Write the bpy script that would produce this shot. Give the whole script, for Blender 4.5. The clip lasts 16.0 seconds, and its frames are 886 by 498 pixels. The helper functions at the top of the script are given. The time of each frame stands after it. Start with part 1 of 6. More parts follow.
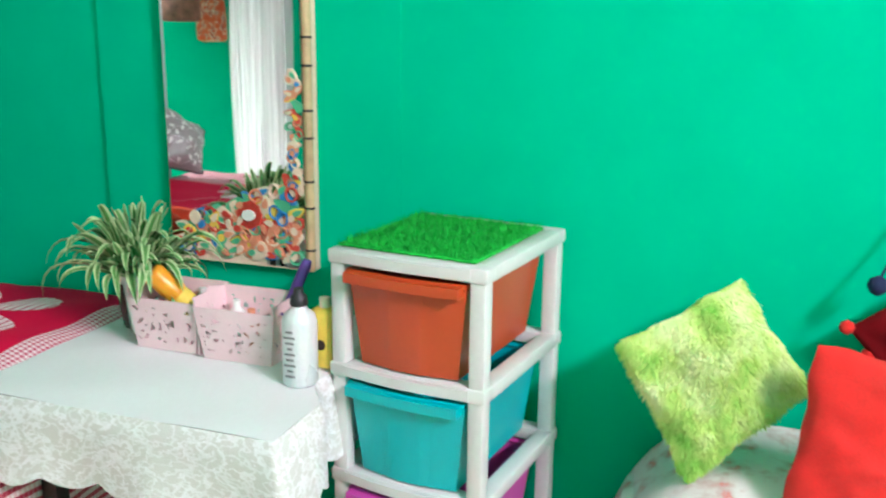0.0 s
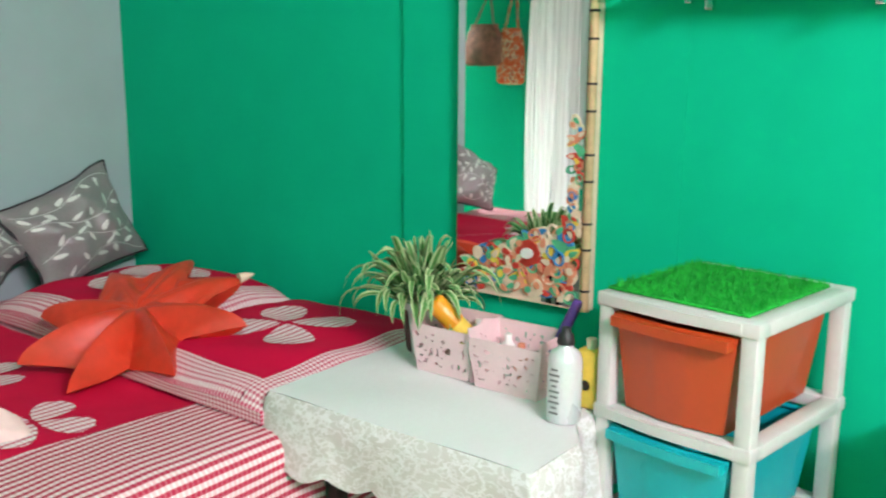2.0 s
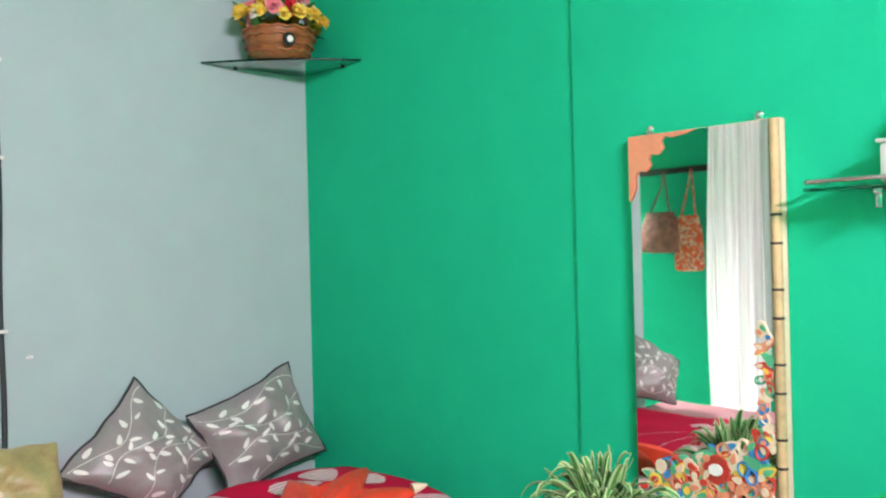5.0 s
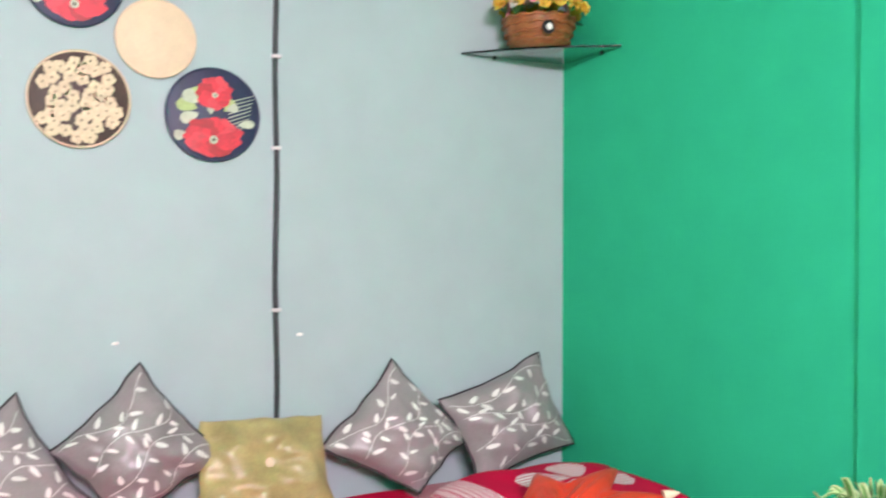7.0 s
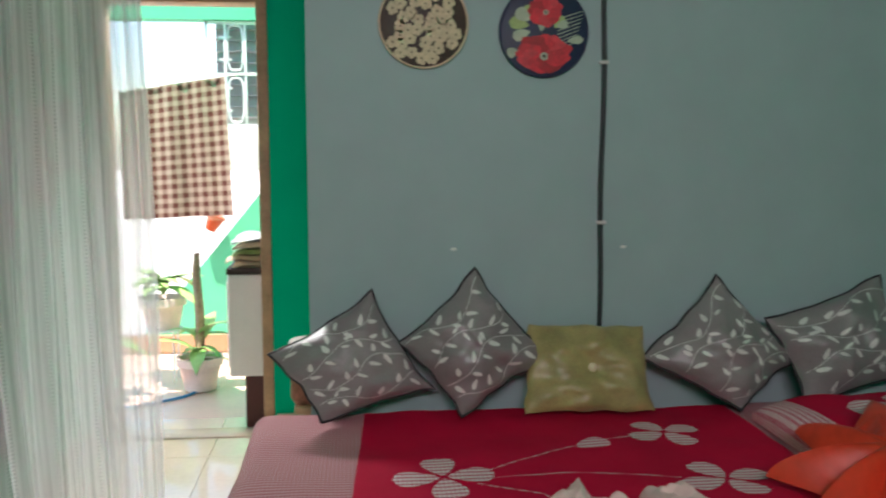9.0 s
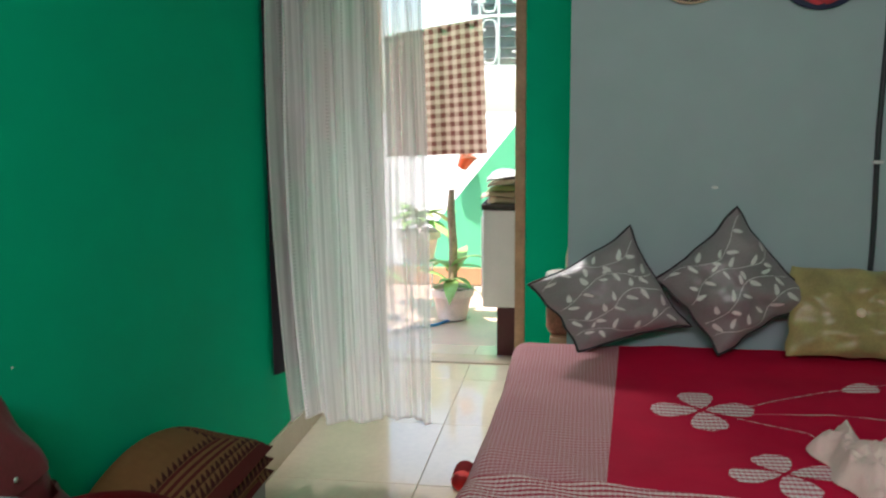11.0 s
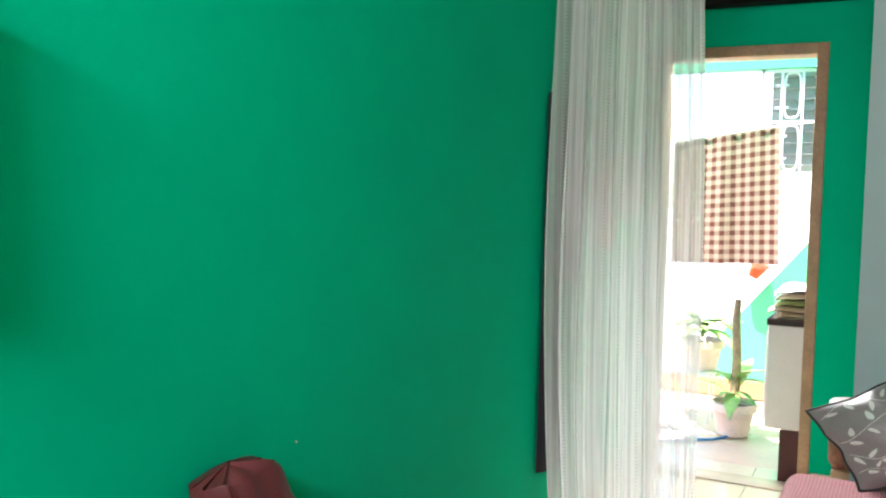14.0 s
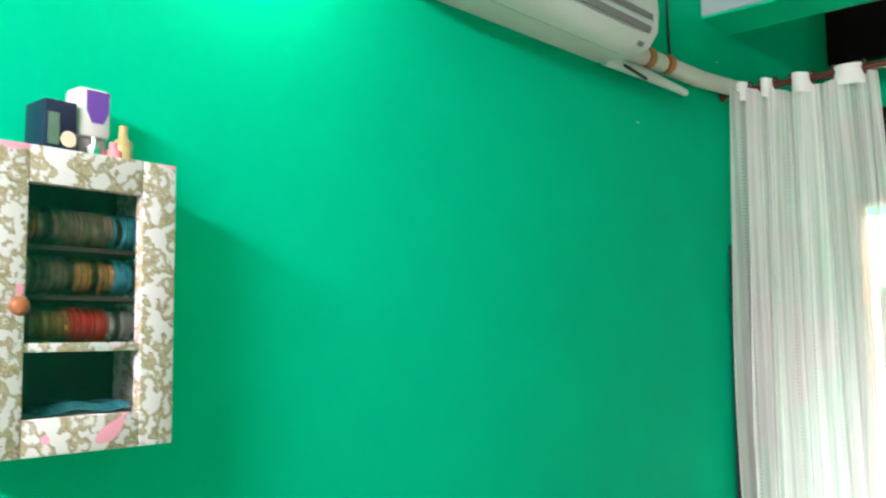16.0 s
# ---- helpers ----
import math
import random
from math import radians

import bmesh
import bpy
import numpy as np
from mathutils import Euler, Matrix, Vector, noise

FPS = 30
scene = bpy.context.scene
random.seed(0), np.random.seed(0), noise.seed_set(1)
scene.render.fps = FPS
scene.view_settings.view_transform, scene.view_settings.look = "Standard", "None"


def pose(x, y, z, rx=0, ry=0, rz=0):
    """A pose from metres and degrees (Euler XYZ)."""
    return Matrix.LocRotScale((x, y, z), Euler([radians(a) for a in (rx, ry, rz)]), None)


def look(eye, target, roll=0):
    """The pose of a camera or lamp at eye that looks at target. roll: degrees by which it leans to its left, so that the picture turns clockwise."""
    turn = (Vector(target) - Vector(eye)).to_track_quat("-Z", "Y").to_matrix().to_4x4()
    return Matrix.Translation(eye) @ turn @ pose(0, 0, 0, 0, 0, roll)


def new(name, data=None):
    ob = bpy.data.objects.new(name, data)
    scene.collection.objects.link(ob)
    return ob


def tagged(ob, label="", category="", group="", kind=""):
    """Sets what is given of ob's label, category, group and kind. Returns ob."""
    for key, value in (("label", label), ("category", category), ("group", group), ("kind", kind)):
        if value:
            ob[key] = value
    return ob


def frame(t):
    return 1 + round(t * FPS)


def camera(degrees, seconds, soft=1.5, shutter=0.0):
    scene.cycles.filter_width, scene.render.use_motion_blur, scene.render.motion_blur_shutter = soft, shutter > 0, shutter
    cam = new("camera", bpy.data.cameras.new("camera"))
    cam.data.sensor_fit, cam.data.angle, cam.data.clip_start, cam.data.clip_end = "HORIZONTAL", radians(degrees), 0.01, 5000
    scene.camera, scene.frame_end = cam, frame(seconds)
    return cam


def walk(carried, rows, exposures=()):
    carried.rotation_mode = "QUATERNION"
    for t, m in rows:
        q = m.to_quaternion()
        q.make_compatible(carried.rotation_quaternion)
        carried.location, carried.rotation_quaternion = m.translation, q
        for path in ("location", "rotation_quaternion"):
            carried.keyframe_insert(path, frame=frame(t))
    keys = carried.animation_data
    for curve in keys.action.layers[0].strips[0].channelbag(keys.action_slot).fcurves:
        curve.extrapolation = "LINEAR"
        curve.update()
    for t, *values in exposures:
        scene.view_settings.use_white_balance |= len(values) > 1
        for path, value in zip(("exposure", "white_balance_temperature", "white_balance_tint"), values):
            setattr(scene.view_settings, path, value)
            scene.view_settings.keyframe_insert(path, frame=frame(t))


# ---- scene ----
cam = camera(52.1, 16.0, 2.1, 0.4)
PATH = [
    (0, (-0.121, 0.098, 1.261), (1.718, 0.729, 0.791), 0.7),
    (0.5, (-0.118, 0.087, 1.266), (1.686, 0.853, 0.867), 0.5),
    (1, (-0.128, 0.072, 1.271), (1.622, 0.98, 0.939), 0.4),
    (1.5, (-0.142, 0.058, 1.274), (1.502, 1.135, 0.903), 0.5),
    (2, (-0.145, 0.051, 1.276), (1.413, 1.242, 0.884), 0.4),
    (2.5, (-0.149, 0.043, 1.282), (1.297, 1.374, 0.913), 0.2),
    (3, (-0.141, 0.038, 1.293), (1.228, 1.458, 0.957), 0.2),
    (3.5, (-0.136, 0.009, 1.306), (1.191, 1.489, 1.085), 0.8),
    (3.7, (-0.13, 0.011, 1.309), (1.199, 1.494, 1.133), 0.5),
    (5.8, (-0.09, 0.117, 1.372), (1.196, 1.648, 1.428), -1.9),
    (6, (-0.085, 0.124, 1.374), (1.146, 1.699, 1.432), -1.8),
    (6.5, (-0.076, 0.126, 1.375), (1.011, 1.804, 1.424), -1.0),
    (7, (-0.077, 0.114, 1.376), (0.786, 1.918, 1.348), 0.1),
    (7.5, (-0.082, 0.11, 1.378), (0.637, 1.973, 1.275), 0.1),
    (8, (-0.096, 0.087, 1.379), (0.468, 1.998, 1.211), -0.1),
    (8.5, (-0.104, 0.067, 1.377), (0.239, 2.024, 1.147), 0.6),
    (9, (-0.121, 0.049, 1.377), (0.076, 2.027, 1.159), -0.0),
    (9.5, (-0.163, 0.039, 1.377), (-0.16, 2.024, 1.129), 0.2),
    (9.7, (-0.175, 0.031, 1.377), (-0.232, 2.016, 1.136), -0.1),
    (11.8, (-0.212, -0.108, 1.3575), (-0.673, 1.78, 0.905), -0.3),
    (12, (-0.213, -0.114, 1.357), (-0.723, 1.761, 0.885), -0.3),
    (12.5, (-0.212, -0.116, 1.363), (-0.878, 1.715, 0.914), 0.1),
    (13, (-0.184, -0.117, 1.38), (-1.04, 1.654, 1.016), 0.7),
    (13.5, (-0.151, -0.115, 1.403), (-1.098, 1.632, 1.179), 1.5),
    (14, (-0.112, -0.112, 1.42), (-1.037, 1.655, 1.277), 1.2),
    (14.5, (-0.068, -0.111, 1.433), (-1.047, 1.631, 1.353), 0.1),
    (15, (-0.035, -0.114, 1.435), (-1.07, 1.597, 1.475), 0.6),
    (15.1, (-0.031, -0.117, 1.435), (-1.106, 1.569, 1.486), 0.8),
    (15.5, (-0.02, -0.135, 1.438), (-1.209, 1.469, 1.552), -0.1),
    (16, (-0.019, -0.165, 1.441), (-1.298, 1.361, 1.635), -0.7),
]
walk(cam, [(t, look(eye, target, roll)) for t, eye, target, roll in PATH],
     [(0, 2.75, 6150, 12), (1.0, 2.7, 6400, 12), (2.0, 2.7, 6500, 12), (3.0, 2.82, 6500, 14), (3.5, 3.1, 6500, 17), (6.2, 3.16, 6550, 21), (7.0, 3.36, 6650, 28), (7.6, 3.33, 6700, 29), (8.0, 2.88, 6500, 14), (8.5, 2.32, 6550, 12), (9.0, 1.4, 6500, 9), (9.5, 1.3, 6500, 9),
      (12.0, 1.3, 6600, 10), (12.5, 1.54, 6600, 10), (13.0, 1.68, 6550, 10), (13.5, 2.1, 6500, 9), (14.5, 2.07, 6500, 9), (15.0, 2.12, 6500, 9), (15.5, 2.42, 6500, 9), (16.0, 2.8, 6450, 10)])

# ---- world and light ----
world = bpy.data.worlds.new("world")
world.use_nodes = True
scene.world = world
sky = world.node_tree.nodes.new("ShaderNodeTexSky")
sky.sky_type, sky.sun_disc = "NISHITA", False
sky.sun_elevation, sky.sun_rotation = radians(75), radians(200)
world.node_tree.links.new(sky.outputs[0], world.node_tree.nodes["Background"].inputs[0])
world.node_tree.nodes["Background"].inputs[1].default_value = 0.19
sun = bpy.data.lights.new("sun", "SUN")
sun.energy, sun.angle, sun.color = 5.0, radians(0.5), (1.0, 0.92, 0.88)
new("sun", sun).matrix_world = look((-1 + 6 * math.sin(radians(200)), 6 + 6 * math.cos(radians(200)), 6 * math.tan(radians(75))), (-1, 6, 0))
# added area lamp, unseen above the door head, boosts sky light on the curtain
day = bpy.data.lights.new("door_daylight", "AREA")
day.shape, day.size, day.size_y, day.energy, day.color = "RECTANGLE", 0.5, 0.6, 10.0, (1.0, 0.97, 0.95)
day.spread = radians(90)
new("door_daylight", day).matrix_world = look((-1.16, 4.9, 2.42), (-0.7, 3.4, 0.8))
LAMP_TUBE, LAMP_BULB = 22.5, 0.75

# ---- materials ----
def nodes_of(m):
    nt = m.node_tree
    return nt, nt.nodes["Principled BSDF"]


def math_node(nt, op, a, b=None):
    n = nt.nodes.new("ShaderNodeMath")
    n.operation = op
    for i, v in enumerate((a, b)):
        if v is None:
            continue
        if isinstance(v, (int, float)):
            n.inputs[i].default_value = v
        else:
            nt.links.new(v, n.inputs[i])
    return n.outputs[0]


def mix_node(nt, fac, a, b, blend="MIX"):
    n = nt.nodes.new("ShaderNodeMix")
    n.data_type, n.blend_type = "RGBA", blend
    for s, v in ((n.inputs[0], fac), (n.inputs[6], a), (n.inputs[7], b)):
        if isinstance(v, (int, float)):
            s.default_value = v
        elif isinstance(v, tuple):
            s.default_value = (*v, 1)
        else:
            nt.links.new(v, s)
    return n.outputs[2]


def noise_node(nt, scale, detail=3.0, coord=None, rough=0.55):
    n = nt.nodes.new("ShaderNodeTexNoise")
    n.inputs["Scale"].default_value, n.inputs["Detail"].default_value, n.inputs["Roughness"].default_value = scale, detail, rough
    if coord is not None:
        nt.links.new(coord, n.inputs["Vector"])
    return n.outputs["Fac"]


def coords(nt, kind="Object"):
    return nt.nodes.new("ShaderNodeTexCoord").outputs[kind]


def ramp_node(nt, fac, stops):
    n = nt.nodes.new("ShaderNodeValToRGB")
    while len(n.color_ramp.elements) < len(stops):
        n.color_ramp.elements.new(0.5)
    for e, (p, c) in zip(n.color_ramp.elements, stops):
        e.position, e.color = p, (*c, 1)
    nt.links.new(fac, n.inputs[0])
    return n.outputs[0]


def bump_node(nt, bsdf, height, strength, distance=0.002):
    n = nt.nodes.new("ShaderNodeBump")
    n.inputs["Strength"].default_value, n.inputs["Distance"].default_value = strength, distance
    nt.links.new(height, n.inputs["Height"])
    nt.links.new(n.outputs[0], bsdf.inputs["Normal"])


def mat(name, col, rough=0.5, var=0.1, scale=6.0, fine=90.0, bump=0.2, metal=0.0, sheen=0.0, coat=0.0, spec=0.5, piece=0.0):
    m = bpy.data.materials.new(name)
    m.use_nodes = True
    nt, b = nodes_of(m)
    co = coords(nt)
    big, small = noise_node(nt, scale, 4, co), noise_node(nt, fine, 3, co)
    both = math_node(nt, "ADD", math_node(nt, "MULTIPLY", big, 0.65), math_node(nt, "MULTIPLY", small, 0.35))
    lo = tuple(max(0, c * (1 - var)) for c in col)
    hi = tuple(min(1, c * (1 + var)) for c in col)
    c = ramp_node(nt, both, [(0.32, lo), (0.68, hi)])
    if piece:
        r = nt.nodes.new("ShaderNodeObjectInfo").outputs["Random"]
        v = math_node(nt, "ADD", math_node(nt, "MULTIPLY", r, 2 * piece), 1 - piece)
        h = nt.nodes.new("ShaderNodeHueSaturation")
        nt.links.new(v, h.inputs["Value"])
        nt.links.new(c, h.inputs["Color"])
        c = h.outputs[0]
    nt.links.new(c, b.inputs["Base Color"])
    nt.links.new(math_node(nt, "ADD", math_node(nt, "MULTIPLY", big, 0.16), rough - 0.08), b.inputs["Roughness"])
    b.inputs["Metallic"].default_value = metal
    b.inputs["Sheen Weight"].default_value = sheen
    b.inputs["Coat Weight"].default_value = coat
    b.inputs["Specular IOR Level"].default_value = spec
    if bump:
        bump_node(nt, b, both if fine < 60 else small, bump)
    return m


def stripe_node(nt, value, period, duty=0.5):
    f = math_node(nt, "FRACT", math_node(nt, "DIVIDE", value, period))
    return math_node(nt, "LESS_THAN", f, duty)


def check_node(nt, u, v, period, dark, light):
    s = math_node(nt, "ADD", stripe_node(nt, u, period), stripe_node(nt, v, period))
    mid = tuple((a + b) / 2 for a, b in zip(dark, light))
    return ramp_node(nt, math_node(nt, "MULTIPLY", s, 0.5), [(0.0, light), (0.5, mid), (1.0, dark)])


def band_node(nt, u, v, pu, pv, dark, light):
    """Woven stripes along u, crossed by a finer, fainter set."""
    a = math_node(nt, "ADD", math_node(nt, "MULTIPLY", stripe_node(nt, v, pv, 0.42), 0.68), math_node(nt, "MULTIPLY", stripe_node(nt, u, pu, 0.5), 0.26))
    return ramp_node(nt, a, [(0.0, light), (1.0, dark)])


def plaid_node(nt, u, v, pu, pv, dark, mid, light):
    """Dark rows along u, cut by thin pale threads, between pale rows with faint threads."""
    row, thread = stripe_node(nt, v, pv, 0.5), stripe_node(nt, u, pu, 0.38)
    return mix_node(nt, row, mix_node(nt, thread, tuple(c * k for c, k in zip(light, (0.92, 0.72, 0.73))), light), mix_node(nt, thread, dark, mid))


def uv_parts(nt):
    s = nt.nodes.new("ShaderNodeSeparateXYZ")
    nt.links.new(coords(nt, "UV"), s.inputs[0])
    return s.outputs[0], s.outputs[1]


def cloth_bump(nt, b, strength=0.25, scale=260.0):
    co = coords(nt)
    h = math_node(nt, "ADD", noise_node(nt, scale, 2, co), math_node(nt, "MULTIPLY", noise_node(nt, 14, 3, co), 1.6))
    bump_node(nt, b, h, strength, 0.003)
    b.inputs["Roughness"].default_value = 0.85
    b.inputs["Sheen Weight"].default_value = 0.0
    b.inputs["Specular IOR Level"].default_value = 0.2


def gingham(name, dark, light, period):
    m = bpy.data.materials.new(name)
    m.use_nodes = True
    nt, b = nodes_of(m)
    u, v = uv_parts(nt)
    nt.links.new(band_node(nt, u, v, 0.55 * period, period, dark, light), b.inputs["Base Color"])
    cloth_bump(nt, b)
    return m


RED = (0.62, 0.003, 0.047)
PINK = (0.78, 0.5, 0.5)


def sheet_material():
    m = bpy.data.materials.new("bedsheet_cotton")
    m.use_nodes = True
    nt, b = nodes_of(m)
    u, v = uv_parts(nt)
    fine = plaid_node(nt, u, v, 0.011, 0.0165, (0.5, 0.15, 0.19), (0.55, 0.21, 0.25), (0.7, 0.47, 0.49))
    bold = plaid_node(nt, u, v, 0.0125, 0.0225, (0.48, 0.03, 0.07), (0.55, 0.12, 0.16), (0.86, 0.74, 0.74))
    line = math_node(nt, "SUBTRACT", 1.853, math_node(nt, "MULTIPLY", u, 0.105))
    front = math_node(nt, "LESS_THAN", v, math_node(nt, "SUBTRACT", line, 0.0))
    border = mix_node(nt, front, fine, bold)
    field = math_node(nt, "MULTIPLY", math_node(nt, "GREATER_THAN", math_node(nt, "SUBTRACT", u, math_node(nt, "MULTIPLY", v, 0.056)), -0.258), math_node(nt, "LESS_THAN", u, 1.15))
    field = math_node(nt, "MULTIPLY", field, math_node(nt, "GREATER_THAN", v, line))
    plain = ramp_node(nt, noise_node(nt, 5, 4, coords(nt)), [(0.3, tuple(0.88 * x for x in RED)), (0.7, tuple(1.08 * x for x in RED))])
    nt.links.new(mix_node(nt, field, border, plain), b.inputs["Base Color"])
    cloth_bump(nt, b)
    return m


def wall_paint(name, col, rough=0.42, spec=0.07):
    m = bpy.data.materials.new(name)
    m.use_nodes = True
    nt, b = nodes_of(m)
    co = coords(nt)
    big, mid, small = noise_node(nt, 0.9, 5, co), noise_node(nt, 7, 4, co), noise_node(nt, 150, 2, co)
    s = math_node(nt, "ADD", math_node(nt, "MULTIPLY", big, 0.6), math_node(nt, "MULTIPLY", mid, 0.4))
    c = ramp_node(nt, s, [(0.3, tuple(0.93 * x for x in col)), (0.7, tuple(min(1, 1.06 * x) for x in col))])
    nt.links.new(c, b.inputs["Base Color"])
    nt.links.new(math_node(nt, "ADD", math_node(nt, "MULTIPLY", mid, 0.15), rough - 0.07), b.inputs["Roughness"])
    bump_node(nt, b, math_node(nt, "ADD", small, math_node(nt, "MULTIPLY", mid, 1.5)), 0.18, 0.002)
    b.inputs["Specular IOR Level"].default_value = spec
    return m


def glass_material(name, tint=(0.9, 1.0, 0.96), rough=0.02):
    m = bpy.data.materials.new(name)
    m.use_nodes = True
    nt, b = nodes_of(m)
    b.inputs["Base Color"].default_value = (*tint, 1)
    b.inputs["Transmission Weight"].default_value = 1.0
    b.inputs["Roughness"].default_value = rough
    b.inputs["IOR"].default_value = 1.45
    return m


def sheer_material(name):
    m = bpy.data.materials.new(name)
    m.use_nodes = True
    nt, b = nodes_of(m)
    u, v = uv_parts(nt)
    along = nt.nodes.new("ShaderNodeCombineXYZ")
    nt.links.new(u, along.inputs[0])
    nt.links.new(math_node(nt, "MULTIPLY", v, 0.03), along.inputs[1])
    weave = noise_node(nt, 26, 3, along.outputs[0], 0.7)
    st = stripe_node(nt, u, 0.026, 0.42)
    ladder = math_node(nt, "MULTIPLY", stripe_node(nt, v, 0.013, 0.5), stripe_node(nt, math_node(nt, "ADD", u, 0.03), 0.19, 0.07))
    single = math_node(nt, "GREATER_THAN", u, 1.33)
    cover = math_node(nt, "ADD", math_node(nt, "MULTIPLY", math_node(nt, "SUBTRACT", weave, 0.5), 1.1), 0.8)
    cover = math_node(nt, "ADD", cover, math_node(nt, "MULTIPLY", st, 0.1))
    cover = math_node(nt, "SUBTRACT", cover, math_node(nt, "MULTIPLY", ladder, 0.2))
    cover = math_node(nt, "SUBTRACT", cover, math_node(nt, "MULTIPLY", single, 0.13))
    cover = math_node(nt, "MAXIMUM", math_node(nt, "MINIMUM", cover, 0.97), 0.32)
    b.inputs["Base Color"].default_value = (0.97, 0.935, 0.95, 1)
    b.inputs["Roughness"].default_value = 0.9
    b.inputs["Specular IOR Level"].default_value = 0.1
    tl = nt.nodes.new("ShaderNodeBsdfTranslucent")
    tl.inputs[0].default_value = (0.97, 0.935, 0.95, 1)
    tr = nt.nodes.new("ShaderNodeBsdfTransparent")
    m1, m2 = nt.nodes.new("ShaderNodeMixShader"), nt.nodes.new("ShaderNodeMixShader")
    m1.inputs[0].default_value = 0.6
    nt.links.new(b.outputs[0], m1.inputs[1])
    nt.links.new(tl.outputs[0], m1.inputs[2])
    nt.links.new(cover, m2.inputs[0])
    nt.links.new(tr.outputs[0], m2.inputs[1])
    nt.links.new(m1.outputs[0], m2.inputs[2])
    nt.links.new(m2.outputs[0], nt.nodes["Material Output"].inputs[0])
    return m


def uv_mat(name, build, rough=0.8, bump=0.25):
    """A material whose colour comes from build(nt, u, v)."""
    m = bpy.data.materials.new(name)
    m.use_nodes = True
    nt, b = nodes_of(m)
    u, v = uv_parts(nt)
    nt.links.new(build(nt, u, v), b.inputs["Base Color"])
    cloth_bump(nt, b, bump)
    b.inputs["Roughness"].default_value = rough
    return m


def towel_colour(nt, u, v):
    return check_node(nt, u, v, 0.051, (0.13, 0.045, 0.035), (0.47, 0.33, 0.27))


def lungi_colour(nt, u, v):
    """Pale teal cotton with teal stripes along, thin white threads across."""
    tone = noise_node(nt, 9, 1, coords(nt, "UV"))
    along = math_node(nt, "ADD", math_node(nt, "MULTIPLY", stripe_node(nt, v, 0.0105, 0.4), 0.42), math_node(nt, "MULTIPLY", stripe_node(nt, v, 0.06, 0.45), 0.26))
    c = ramp_node(nt, math_node(nt, "ADD", along, math_node(nt, "MULTIPLY", tone, 0.2)), [(0.1, (0.4, 0.55, 0.52)), (0.36, (0.2, 0.37, 0.37)), (0.56, (0.06, 0.19, 0.23)), (0.85, (0.012, 0.075, 0.11))])
    white = math_node(nt, "MAXIMUM", math_node(nt, "MULTIPLY", stripe_node(nt, u, 0.0115, 0.25), 0.5), math_node(nt, "MULTIPLY", stripe_node(nt, v, 0.0315, 0.16), 0.6))
    return mix_node(nt, white, c, (0.58, 0.68, 0.65))


def rug_colour(nt, u, v):
    """A tan field inside borders of maroon lines and dark triangles, set in from two edges."""
    edge = math_node(nt, "MINIMUM", math_node(nt, "SUBTRACT", 0.4, v), math_node(nt, "SUBTRACT", 0.72, u))
    run = math_node(nt, "ADD", u, v)
    saw = math_node(nt, "ABSOLUTE", math_node(nt, "SUBTRACT", math_node(nt, "FRACT", math_node(nt, "DIVIDE", run, 0.03)), 0.5))
    row = math_node(nt, "FRACT", math_node(nt, "DIVIDE", edge, 0.026))
    tri = math_node(nt, "GREATER_THAN", saw, math_node(nt, "MULTIPLY", row, 0.45))
    tan, dark, maroon = (0.23, 0.115, 0.045), (0.055, 0.012, 0.01), (0.11, 0.016, 0.014)
    tri_a = math_node(nt, "MULTIPLY", math_node(nt, "GREATER_THAN", edge, 0.024), math_node(nt, "LESS_THAN", edge, 0.072))
    lines = math_node(nt, "MULTIPLY", math_node(nt, "GREATER_THAN", edge, 0.072), math_node(nt, "LESS_THAN", edge, 0.132))
    tri_b = math_node(nt, "MULTIPLY", math_node(nt, "GREATER_THAN", edge, 0.132), math_node(nt, "LESS_THAN", edge, 0.156))
    c = mix_node(nt, math_node(nt, "MULTIPLY", math_node(nt, "ADD", tri_a, tri_b), tri), tan, dark)
    c = mix_node(nt, math_node(nt, "MULTIPLY", lines, stripe_node(nt, edge, 0.02, 0.5)), c, maroon)
    c = mix_node(nt, math_node(nt, "LESS_THAN", edge, 0.024), c, maroon)
    return mix_node(nt, math_node(nt, "MULTIPLY", noise_node(nt, 40, 3, coords(nt)), 0.35), c, (0.05, 0.02, 0.012))


def lace_colour(nt, u, v):
    co = coords(nt, "UV")
    vein = math_node(nt, "ABSOLUTE", math_node(nt, "SUBTRACT", noise_node(nt, 15, 3, co, 0.6), 0.5))
    leaf = math_node(nt, "ABSOLUTE", math_node(nt, "SUBTRACT", noise_node(nt, 33, 2, co), 0.5))
    ribbon = math_node(nt, "MAXIMUM", math_node(nt, "LESS_THAN", vein, 0.02), math_node(nt, "MULTIPLY", math_node(nt, "LESS_THAN", leaf, 0.035), 0.7))
    ribbon = math_node(nt, "SUBTRACT", 1.0, ribbon)
    net = stripe_node(nt, math_node(nt, "ADD", u, v), 0.006, 0.5)
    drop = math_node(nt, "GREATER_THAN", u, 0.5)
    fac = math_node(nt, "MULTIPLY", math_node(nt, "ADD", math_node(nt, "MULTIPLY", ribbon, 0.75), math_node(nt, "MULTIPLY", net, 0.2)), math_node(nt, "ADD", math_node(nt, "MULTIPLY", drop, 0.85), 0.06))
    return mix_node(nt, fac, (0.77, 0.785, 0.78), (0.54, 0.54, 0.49))


